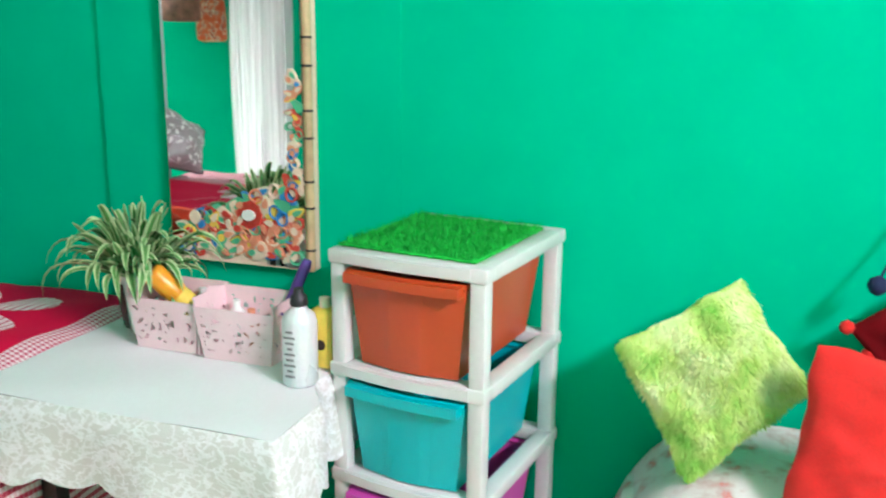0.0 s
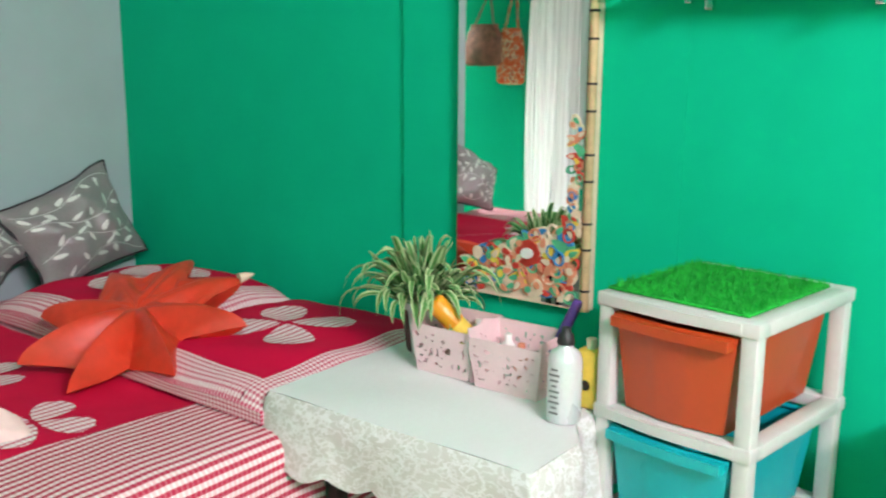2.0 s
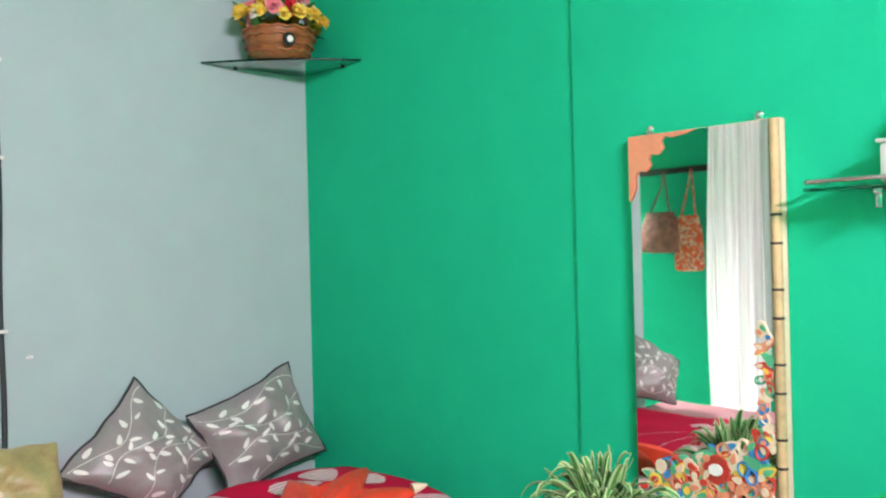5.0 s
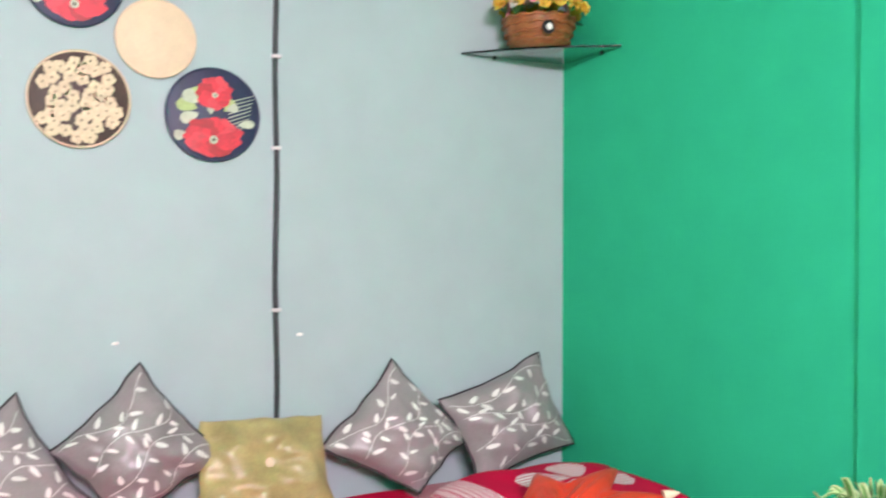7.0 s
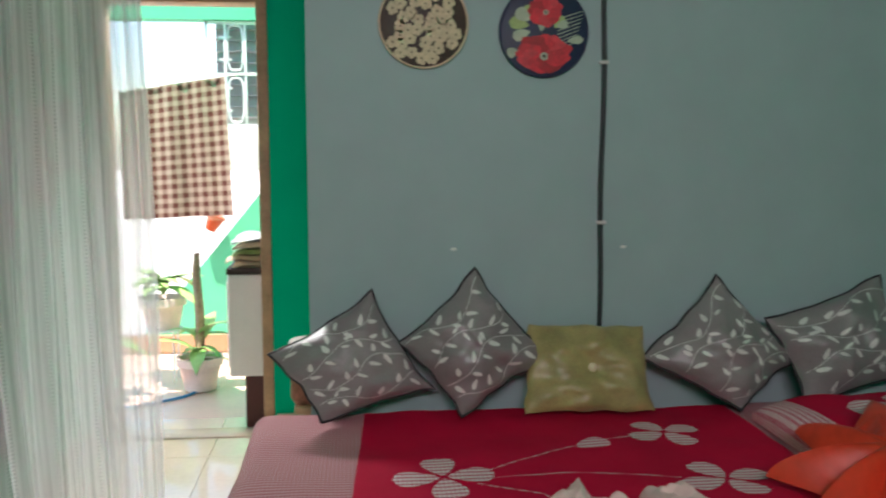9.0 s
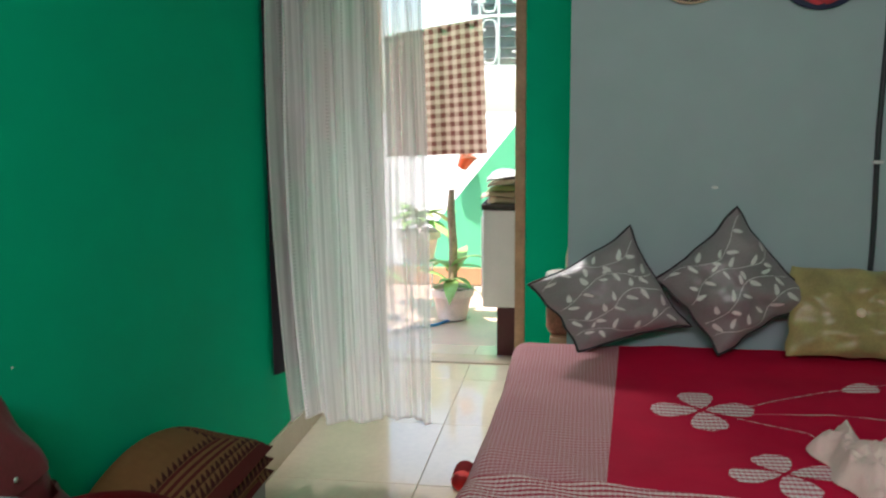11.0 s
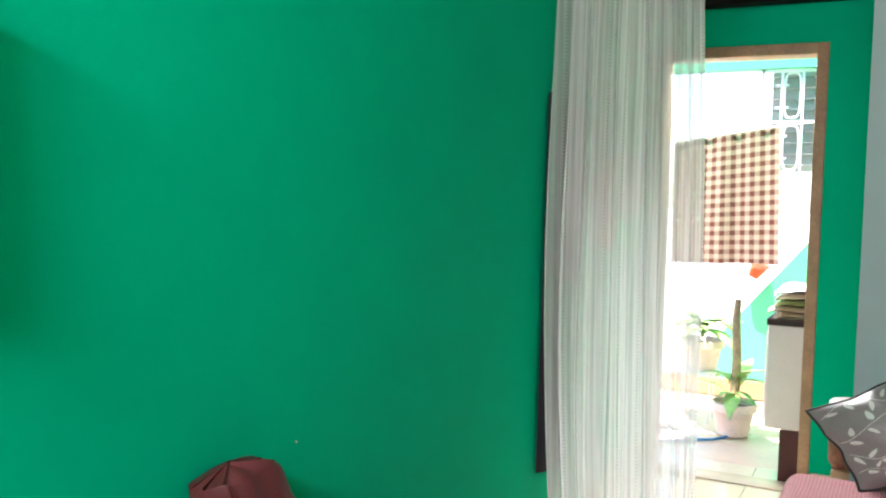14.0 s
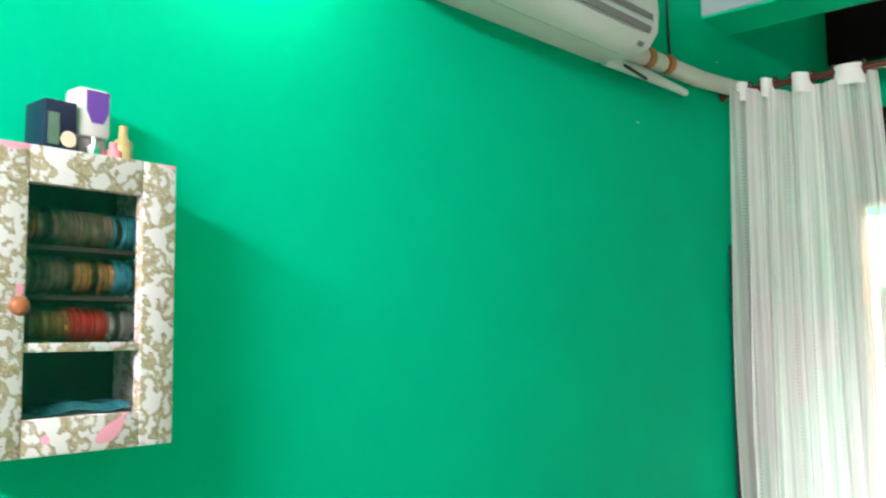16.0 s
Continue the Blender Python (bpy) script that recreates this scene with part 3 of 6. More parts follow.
for i in range(9):
    share("slat", slat, louvre, pose(0, 0, 1.6 + 0.075 * i))

towel = thing("hanging_towel", "brown and cream checked cotton towel hung on a line", "towel")
part("cloth", Mesh().grid(lambda u, v: (-1.36 + 0.56 * u + 0.03 * (1 - v) * u, 5.1 + 0.018 * math.sin(9 * u + 2) * (1 - v) + 0.01 * math.sin(23 * u), 1.0 + 0.68 * v + 0.07 * u * v + 0.02 * u),
                          40, 24, uv=lambda u, v: (0.56 * u, 0.7 * v)), TOWEL, towel)
fringe = Mesh()
for i in range(60):
    x = -1.36 + 0.59 * i / 60
    fringe.tube([(x, 5.1, 1.005 + 0.02 * i / 60), (x + 0.003, 5.1, 0.975 + 0.02 * i / 60)], 0.0015, 4)
tagged(part("fringe", fringe, CREAMP, towel), kind="stuff")
line = thing("clothes_line", "thin white nylon clothes line", "cord")
part("line", Mesh().tube([(-3.1, 5.1, 1.64), (-1.36, 5.1, 1.688), (-0.77, 5.1, 1.775), (0.2, 5.1, 1.86)], 0.004, 6), GRILLE, line)


def potted_plant(name, x, y, z, r, h, label, stem, leaves):
    t = thing(name, label, "potted plant", at=(x, y, z))
    part("pot", Mesh().lathe([(0.7 * r, 0), (0.74 * r, 0.02), (0.93 * r, h - 0.05), (1.06 * r, h - 0.045), (1.08 * r, h), (0.95 * r, h), (0.9 * r, h - 0.03), (0.0, h - 0.03)], (x, y, z)), TERRA, t, "faded pink clay pot")
    part("soil", Mesh().lathe([(0.9 * r, 0), (0.0, 0.012)], (x, y, z + h - 0.032)), BARK, t)
    if stem:
        part("stem", Mesh().tube([(x, y, z + h - 0.03), (x + 0.008, y, z + h + stem * 0.4), (x - 0.006, y, z + h + stem * 0.8), (x, y, z + h + stem)], [0.028, 0.026, 0.024, 0.018], 9), BARK, t, "ringed woody stem")
    rng = random.Random(int(100 * (x + 9)))
    shapes = []
    for k in range(4):
        L, W = 0.16 + 0.04 * k, 0.03 + 0.008 * k
        shapes.append(Mesh().grid(lambda u, v: (W * (u - 0.5) * 2 * math.sin(math.pi * min(1, v * 0.93 + 0.07)), L * v, 0.10 * v - 0.19 * v * v - 0.012 * abs(u - 0.5)), 4, 8).data("leaf", LEAFPALE))
    for k in range(leaves):
        a = 360 * k / leaves + rng.uniform(-25, 25)
        share("leaf", shapes[k % 4], t, pose(x, y, z + h + rng.uniform(0, 0.12), rng.uniform(-5, 55), 0, a))
    return t


potted_plant("dieffenbachia", -1.01, 5.3, 0.0, 0.125, 0.19, "leafy houseplant with tall bare stem in faded pot", 0.6, 12)
stand = thing("plant_stand", "small iron plant stand on the balcony", "plant stand")
for dx, dy in ((-0.07, -0.07), (0.07, -0.07), (-0.07, 0.07), (0.07, 0.07)):
    part("leg", Mesh().tube([(-1.26 + dx, 5.55 + dy, -0.01), (-1.26 + dx, 5.55 + dy, 0.31)], 0.007, 6), GRILLE, stand)
part("ring", Mesh().lathe([(0.115, 0), (0.115, 0.012), (0.02, 0.012), (0.02, 0)], (-1.26, 5.55, 0.3)), GRILLE, stand)
potted_plant("balcony_plant", -1.26, 5.55, 0.312, 0.13, 0.19, "small bushy plant in a faded clay pot", 0, 16)
potted_plant("floor_plant", -1.55, 5.2, 0.0, 0.12, 0.2, "bushy green plant in a clay pot", 0, 16)
cup = thing("red_pot", "orange-red plastic hanging pot", "flower pot")
part("pot", Mesh().lathe([(0.035, 0), (0.06, 0.1), (0.066, 0.1), (0.066, 0.115), (0.05, 0.11), (0.03, 0.02)], (-1.08, 6.24, 0.84), m=pose(0, 0, 0, 0, 28).to_3x3().to_4x4()), ORANGEP, cup)
part("hanger", Mesh().tube([(-1.04, 6.24, 0.94), (-1.05, 6.28, 1.4), (-1.05, 6.36, 2.26)], 0.003, 5), GRILLE, cup, "thin wire hanger")
hose = thing("water_hose", "thin blue hose lying on balcony floor", "hose")
part("hose", Mesh().tube([(-1.55, 4.85, 0.0), (-1.3, 4.95, 0.0), (-1.08, 5.12, 0.0), (-0.98, 5.3, 0.0)], 0.008, 6), BLUEP, hose)

chest = thing("balcony_cabinet", "white cabinet with dark brown base beside doorway", "cabinet")
part("base", Mesh().box((-0.66, 4.52, -0.01), (-0.2, 4.92, 0.26), 0.005), mat("maroon_plinth", (0.09, 0.022, 0.02), 0.5, 0.2), chest, "dark brown plinth")
LAMINATE = mat("white_laminate", (0.82, 0.8, 0.78), 0.35, 0.05)
part("body", Mesh().box((-0.735, 4.51, 0.26), (-0.18, 4.95, 0.77), 0.012), LAMINATE, chest)
part("top", Mesh().box((-0.74, 4.505, 0.77), (-0.175, 4.955, 0.8), 0.004), DARKWOOD, chest, "dark top board")
part("door", Mesh().box((-0.745, 4.55, 0.3), (-0.736, 4.91, 0.73), 0.003), LAMINATE, chest)
rng = random.Random(5)
for k in range(5):
    t = thing("folded_cloth", "folded household cloth on the balcony cabinet", "cloth", "cloths on the cabinet")
    x0, z0 = -0.73 + 0.02 * rng.random() - 0.03 * (k == 1), 0.802 + 0.032 * k
    part("fold", Mesh().grid(lambda u, v: (x0 + 0.38 * u, 4.53 + 0.36 * v, z0 + 0.028 - 0.024 * (abs(2 * u - 1) ** 6) - 0.02 * (abs(2 * v - 1) ** 6) + 0.006 * math.sin(9 * u + 4 * v + k)), 12, 10)
         .grid(lambda u, v: (x0 + 0.38 * u, 4.53 + 0.36 * (1 - v), z0), 2, 2), (CREAMC, CREAMP, SAGE, CREAMC, WHITEC)[k], t)

# ---- curtain across the passage ----
rod = thing("curtain_rod", "dark brown metal curtain rod on wall brackets", "curtain rod")
part("rod", Mesh().tube([(XW, 3.01, 2.318), (0.9, 3.01, 2.335)], 0.0125, 12), RODM, rod)
part("bracket", Mesh().lathe([(0.028, 0), (0.028, 0.012), (0.016, 0.02), (0.016, 0.03)], (XW, 3.01, 2.318), m=pose(0, 0, 0, 0, 90).to_3x3().to_4x4()), RODM, rod)


def fold(u, v):
    """The curtain's surface: u along the cloth, v upwards."""
    left = -1.275 - 0.032 * math.sin(math.pi * v ** 0.8) + 0.012 * (1 - v)
    right = -0.745 - 0.055 * v + 0.02 * math.sin(2.6 * v)
    s = u ** 1.25
    x = left + (right - left) * s
    n = 5.8
    amp = (0.05 + 0.016 * math.sin(6 * u + 1) + 0.012 * math.sin(19 * u)) * (1 - 0.62 * s) * (0.85 + 0.15 * v)
    ph = 2 * math.pi * n * u ** 0.8 + 0.9 * math.sin(7 * u) + 0.35 * math.sin(4 * v + 6 * u)
    x += 0.02 * math.sin(2 * ph + 1.3) * (1 - s) * s * 2
    y = 3.012 - 0.03 * (1 - s) ** 3 + amp * math.sin(ph + 0.5 * math.sin(3 * v)) + 0.009 * math.sin(3.1 * ph + 2 * v) * (1 - 0.5 * v) + 0.012 * math.sin(7 * v + 11 * u) * (1 - v)
    return (x, y, 0.195 + 0.012 * math.sin(9 * u) - 0.03 * max(0, u - 0.85) + (2.30 - 0.195) * v)


curtain = thing("curtain", "sheer white striped curtain drawn aside at the passage", "curtain")
part("drape", Mesh().grid(fold, 300, 40, uv=lambda u, v: (1.7 * u, 2.15 * v)), SHEER, curtain)
part("hem", Mesh().tube([fold(i / 200, 0) for i in range(201)], 0.004, 5), CURTAINTOP, curtain, "stitched lower hem")
for k, (xk, wk) in enumerate(((-1.246, 0.027), (-1.157, 0.027), (-1.039, 0.036), (-0.882, 0.05))):
    part("heading_fold", Mesh().grid(lambda u, v: (xk + wk * (2 * u - 1), 3.012 - 0.036 * math.cos(math.pi * (u - 0.5)) ** 0.7, 2.272 + 0.07 * v + 0.004 * math.sin(3 * u + k)), 14, 4), CURTAINTOP, curtain)
    for q in (-1, 1):
        part("grommet", Mesh().tube([(xk + q * wk, 3.01 + 0.022 * math.cos(a), 2.325 + 0.022 * math.sin(a)) for a in [2 * math.pi * i / 16 for i in range(17)]], 0.004, 6, False), RODM, curtain, "brown metal eyelet")

# ---- things on the passage wall, seen in the mirror ----
rail = thing("hook_rail", "black metal hook rail on green passage wall", "hook rail")
part("bar", Mesh().box((XW, 3.25, 1.815), (XW + 0.02, 3.95, 1.855), 0.004), BLACK, rail)
for k in range(6):
    y = 3.36 + 0.1 * k
    part("hook", Mesh().tube([(XW + 0.02, y, 1.84), (XW + 0.045, y, 1.82), (XW + 0.055, y, 1.83), (XW + 0.055, y, 1.845)], 0.004, 6), BLACK, rail)


def hung_bag(name, y, z, w, h, d, m, label, drop):
    t = thing(name, label, "bag")
    part("body", Mesh().lathe([(0.02, 0.0), (0.4, 0.01), (0.5, 0.06), (0.5, 0.4), (0.44, 0.75), (0.34, 0.95), (0.36, 1.0), (0.3, 1.0), (0.28, 0.9)], (XW + 0.055 + d / 2, y, z),
                             28, Matrix.Diagonal((d, w, h, 1))), m, t)
    for s in (-1, 1):
        part("strap", Mesh().tube([(XW + 0.06 + d / 2, y + s * w * 0.25, z + h * 0.95), (XW + 0.062, y + s * 0.02, z + h + drop * 0.6), (XW + 0.05, y, z + h + drop)], 0.006, 6), m, t)
    return t


POUCHPRINT = uv_mat("orange_flowered_cotton", lambda nt, u, v: ramp_node(nt, noise_node(nt, 24, 3, coords(nt)), [(0.4, (0.62, 0.1, 0.04)), (0.5, (0.66, 0.16, 0.06)), (0.53, (0.75, 0.62, 0.45)), (0.6, (0.3, 0.05, 0.03)), (0.66, (0.64, 0.13, 0.05))]), 0.8, 0.2)
BROWNPOUCH = mat("brown_embroidered_cloth", (0.24, 0.095, 0.065), 0.6, 0.55, 26, 120, 0.3)
hung_bag("drawstring_bag", 3.68, 1.29, 0.32, 0.27, 0.1, BROWNPOUCH, "brown embroidered pouch bag hung from the rail", 0.27)
hung_bag("cloth_bag", 3.47, 1.17, 0.22, 0.36, 0.07, POUCHPRINT, "orange flowered cloth bag hung from the rail", 0.31)
coat = thing("hanging_coat", "long dark coat hung against the green wall", "coat")
part("hook", Mesh().tube([(XW, 3.08, 1.86), (XW + 0.04, 3.08, 1.85), (XW + 0.045, 3.08, 1.87)], 0.004, 6), CHROME, coat, "small wall hook")
part("collar", Mesh().lathe([(0.03, 0), (0.036, 0.02), (0.03, 0.045), (0.02, 0.05)], (XW + 0.038, 3.085, 1.79), 14), BLACK, coat)
part("sleeve", Mesh().tube([(XW + 0.05, 3.12, 1.72), (XW + 0.06, 3.16, 1.4), (XW + 0.055, 3.17, 1.05)], [0.03, 0.036, 0.03], 10), BLACK, coat)
part("drape", Mesh().grid(lambda u, v: (XW + 0.012 + 0.05 * math.sin(math.pi * u) * (1 - 0.6 * v) + 0.004 * math.sin(20 * u), 2.995 - 0.03 * (1 - v) + (0.22 - 0.12 * v) * u, 0.36 + 1.4 * v), 16, 20), mat("black_cotton", (0.012, 0.009, 0.014), 0.9, 0.2, sheen=0.2), coat)

# ---- bed ----
BZ = 0.50


def bed_height(x, y):
    return BZ + 0.004 * math.sin(5 * x + 2 * y) + 0.003 * math.sin(11 * y - 3 * x) + 0.007 * noise.noise((4 * x, 4 * y, 0.5)) + 0.003 * noise.noise((11 * x, 9 * y, 1.5)) \
        + 0.006 * math.exp(-((x + 0.3) ** 2 + (y - 1.7) ** 2) / 0.09) * math.sin(34 * (x + 0.7 * y)) + 0.004 * math.exp(-(x + 0.38) ** 2 / 0.01) * math.sin(19 * y)


def sheet_point(s, t):
    """The sheet over the mattress: s and t run in metres along and across, with the overhang."""
    x0, y0, y1, r = -0.498 + 0.03 * (t - 1.43) + 0.012 * math.sin(3.1 * t + 0.6), 1.43 + 0.012 * math.sin(4.3 * s), 3.0, 0.05
    dx, dy, dz = s, t, 0.0
    over = x0 - s
    if over > -r:
        a = (over + r)
        if a < r * math.pi / 2:
            dx, dz = x0 + r - r * math.sin(a / r), dz - r * (1 - math.cos(a / r))
        else:
            k = a - r * math.pi / 2
            dx, dz = x0 - 0.05 * k - 0.012 * math.sin(13 * t) * min(1, k * 5), dz - r - k
    over = y0 - t
    if over > -r:
        a = over + r
        if a < r * math.pi / 2:
            dy, dz = y0 + r - r * math.sin(a / r), dz - r * (1 - math.cos(a / r))
        else:
            k = a - r * math.pi / 2
            dy, dz = y0 - 0.05 * k - 0.012 * math.sin(12 * s) * min(1, k * 5), dz - r - k
    return (dx, dy, max(0.02, bed_height(s, t) + dz))


bed = thing("bed", "low bed under a magenta and gingham bedsheet", "bed")
part("bed_base", Mesh().box((-0.4, 1.49, 0.06), (1.84, 3.02, 0.26), 0.01), DARKWOOD, bed, "dark wooden bed base")
for x in (-0.38, 1.76):
    for y in (1.52, 2.94):
        part("leg", Mesh().box((x, y, 0), (x + 0.06, y + 0.06, 0.06)), DARKWOOD, bed)
part("mattress", Mesh().box((-0.425, 1.47, 0.26), (1.84, 3.02, BZ - 0.02), 0.03), GREYBOX, bed)
bedsheet = thing("bedsheet", "magenta cotton bedsheet with gingham borders and flowers", "bedsheet")
part("cloth", Mesh().grid(lambda u, v: sheet_point(-0.94 + 2.78 * u, 0.98 + 2.03 * v), 130, 100, uv=lambda u, v: (-0.94 + 2.78 * u, 0.98 + 2.03 * v)), SHEET, bedsheet)


def petal_outline(L, W, n=12):
    pts = []
    for i in range(n + 1):
        t = i / n
        pts.append((L * (0.08 + 0.92 * t), W * 0.62 * math.sqrt(max(0, 1 - (2 * t - 1) ** 2)) * (0.35 + 0.65 * t) + 0.001))
    return pts + [(x, -y) for x, y in reversed(pts)]


def print_on(parent, outline, x, y, turn, height, material, name="petal_print", lift=0.0022):
    c, s = math.cos(turn), math.sin(turn)
    pts = [(x + c * a - s * b, y + s * a + c * b) for a, b in outline]
    m = Mesh()
    cx, cy = sum(p[0] for p in pts) / len(pts), sum(p[1] for p in pts) / len(pts)
    n = len(pts)
    vs = [(cx, cy, height(cx, cy) + lift)]
    for k in (0.5, 1.0):
        vs += [(cx + k * (p[0] - cx), cy + k * (p[1] - cy), height(cx + k * (p[0] - cx), cy + k * (p[1] - cy)) + lift) for p in pts]
    fs = [(0, 1 + i, 1 + (i + 1) % n) for i in range(n)] + [(1 + i, 1 + n + i, 1 + n + (i + 1) % n, 1 + (i + 1) % n) for i in range(n)]
    m.add(vs, fs)
    return part(name, m, material, parent)


def flower(parent, x, y, r, turn, height):
    for k in range(4):
        print_on(parent, petal_outline(r, r * 0.74), x, y, radians(turn + 90 * k), height, PETAL)


def vine(parent, pts, height, w=0.0045):
    m = Mesh()
    pts = [Vector(p) for p in pts]
    vs = []
    N = 24
    for i in range(N + 1):
        f = i / N * (len(pts) - 1)
        k = min(int(f), len(pts) - 2)
        p = pts[k].lerp(pts[k + 1], f - k)
        d = (pts[k + 1] - pts[k]).normalized()
        for sgn in (-1, 1):
            q = p + Vector((-d.y, d.x)) * w / 2 * sgn
            vs.append((q.x, q.y, height(q.x, q.y) + 0.0021))
    m.add(vs, [(2 * i, 2 * i + 1, 2 * i + 3, 2 * i + 2) for i in range(N)])
    part("vine_print", m, PETAL, parent)


for x, y, r, a in ((0.115, 2.40, 0.14, 5), (0.83, 2.70, 0.125, 25), (0.87, 2.31, 0.135, 20), (0.80, 1.90, 0.135, 35), (0.25, 1.98, 0.13, 10)):
    flower(bedsheet, x, y, r, a, bed_height)
print_on(bedsheet, petal_outline(0.12, 0.09), 0.52, 2.59, radians(20), bed_height, PETAL)
vine(bedsheet, [(0.22, 2.42), (0.5, 2.59), (0.75, 2.68)], bed_height)
vine(bedsheet, [(0.22, 2.38), (0.45, 2.39), (0.75, 2.33)], bed_height)
vine(bedsheet, [(0.2, 2.35), (0.36, 2.25), (0.45, 2.05)], bed_height)
vine(bedsheet, [(0.45, 2.05), (0.6, 1.95), (0.72, 1.91)], bed_height)


# ---- cushions ----
def cushion_map(c, puff, pinch=0.035, tuft=0.0, dome=0.42):
    """A puffed square between four corners (left, top, right, bottom): returns the point for u, v in -1..1 on the front or back."""
    c = [Vector(p) for p in c]
    nrm = (c[2] - c[0]).cross(c[1] - c[3]).normalized()
    mid = sum(c, Vector()) / 4
    def at(u, v, side=1, lift=0.0):
        u2, v2 = u * (1 - pinch * (1 - v * v)), v * (1 - pinch * (1 - u * u))
        a, b = (u2 + 1) / 2, (v2 + 1) / 2
        p = (1 - a) * (1 - b) * c[3] + a * (1 - b) * c[2] + a * b * c[1] + (1 - a) * b * c[0]
        p += ((c[1] - c[3]).normalized() * noise.noise((u * 2.3 + c[0].x * 3, v * 2.3, 7.0)) + (c[2] - c[0]).normalized() * noise.noise((u * 2.3, v * 2.3 + c[0].x * 3, 9.0))) * 0.011 + nrm * 0.008 * noise.noise((u * 3, v * 3, c[0].x * 5))
        h = puff * (max(0, (1 - u * u) * (1 - v * v)) ** dome)
        r2 = u * u + v * v
        h *= 1 - 0.55 * tuft * math.exp(-9 * r2)
        h += 0.004 * tuft * math.sin(11 * math.atan2(v, u)) * math.exp(-4 * r2) * min(1, 6 * r2)
        w = 0.006 * math.sin(7 * u + 3 * v + c[0].x * 9) * (1 - abs(u * v)) + 0.016 * noise.noise((u * 1.7 + c[0].x * 5, v * 1.7, 2.0)) + 0.006 * noise.noise((u * 5, v * 5, c[0].x * 7))
        return p + nrm * side * (h + w * min(1, h * 30) + lift)
    return at, nrm, mid


def cushion(corners, puff, name, label, m, group="", piping=None, leaves=False, seed=1, tuft=0.0, dome=0.42):
    # corners are left, top, right, bottom as seen from inside the room; the normal points to the room
    at, nrm, mid = cushion_map(corners, puff, 0.1 if leaves else 0.035, tuft, 0.62 if leaves else dome)
    t = thing(name, label, "cushion", group)
    body = Mesh()
    body.grid(lambda u, v: at(2 * u - 1, 2 * v - 1, 1), 40, 40)
    body.grid(lambda u, v: at(1 - 2 * u, 2 * v - 1, -1), 28, 28)
    part("cover", body, m, t)
    if piping:
        ring = []
        for k in range(96):
            f = k / 24
            e, q = int(f) % 4, (f - int(f)) * 2 - 1
            ring.append(at(*((q, -1), (1, q), (-q, 1), (-1, -q))[e]))
        part("piping", Mesh().tube(ring + ring[:1], 0.0048, 7, False), piping, t, "black corded edge")
    if leaves:
        rng = random.Random(seed)
        def blob(u, v, turn, L, W):
            pts = [(u, v)]
            out = []
            for i in range(12):
                a = 2 * math.pi * i / 12
                lx, ly = L * math.cos(a), W * math.sin(a) * (1 - 0.3 * math.cos(a))
                out.append((u + lx * math.cos(turn) - ly * math.sin(turn), v + lx * math.sin(turn) + ly * math.cos(turn)))
            pts += out
            if max(max(abs(p[0]), abs(p[1])) for p in pts) > 0.93:
                return None
            return [at(p[0], p[1], 1, 0.0016) for p in pts]
        vines = Mesh()
        for row in range(4):
            base = -0.75 + 0.5 * row
            path = [(-0.92 + 1.84 * i / 30, base + 0.16 * math.sin(3.4 * i / 30 * 2 + row * 1.7 + seed)) for i in range(31)]
            strip = []
            for i, (a, b) in enumerate(path):
                strip += [at(a, max(-0.93, min(0.93, b - 0.007)), 1, 0.0012), at(a, max(-0.93, min(0.93, b + 0.007)), 1, 0.0012)]
            vines.add(strip, [(2 * i, 2 * i + 1, 2 * i + 3, 2 * i + 2) for i in range(30)])
            for i in range(1, 30, 3):
                a, b = path[i]
                sgn = 1 if (i // 3) % 2 else -1
                turn = math.atan2(path[i + 1][1] - b, 0.061) + sgn * rng.uniform(0.5, 1.4)
                reach = rng.uniform(0.12, 0.18)
                pts = blob(a + reach * math.cos(turn), b + reach * math.sin(turn), turn + rng.uniform(-0.3, 0.3), rng.uniform(0.088, 0.115), rng.uniform(0.036, 0.046))
                if pts:
                    part("leaf_print", Mesh().add(pts, [(0, 1 + i2, 1 + (i2 + 1) % 12) for i2 in range(12)]), LEAFPRINT, t)
        part("vine_print", vines, LEAFPRINT, t)
    return t


GREYLABEL = "grey satin cushion with cream leaves and black piping"
cushion([(-0.40, 2.965, 0.715), (-0.062, 3.03, 0.91), (0.143, 2.965, 0.59), (-0.225, 2.87, 0.515)], 0.105, "throw_cushion", GREYLABEL, SATIN, "grey cushions on the bed", PIPING, True, 1)
cushion([(0.02, 2.985, 0.745), (0.284, 3.035, 0.98), (0.542, 2.985, 0.68), (0.227, 2.89, 0.515)], 0.105, "throw_cushion", GREYLABEL, SATIN, "grey cushions on the bed", PIPING, True, 2)
cushion([(0.843, 2.975, 0.674), (1.121, 3.035, 0.953), (1.396, 2.965, 0.661), (1.157, 2.87, 0.51)], 0.105, "throw_cushion", GREYLABEL, SATIN, "grey cushions on the bed", PIPING, True, 3)
cushion([(1.274, 2.985, 0.795), (1.719, 3.04, 0.939), (1.83, 2.955, 0.60), (1.384, 2.87, 0.52)], 0.105, "throw_cushion", GREYLABEL, SATIN, "grey cushions on the bed", PIPING, True, 4)
gold = cushion([(0.465, 3.03, 0.79), (0.866, 3.03, 0.775), (0.866, 2.89, 0.515), (0.43, 2.89, 0.52)], 0.05, "gold_cushion", "gold velvet cushion with a buttoned centre", GOLD, tuft=1.0)
gat = cushion_map([(0.465, 3.03, 0.79), (0.866, 3.03, 0.775), (0.866, 2.89, 0.515), (0.43, 2.89, 0.52)], 0.05, tuft=1.0)[0]
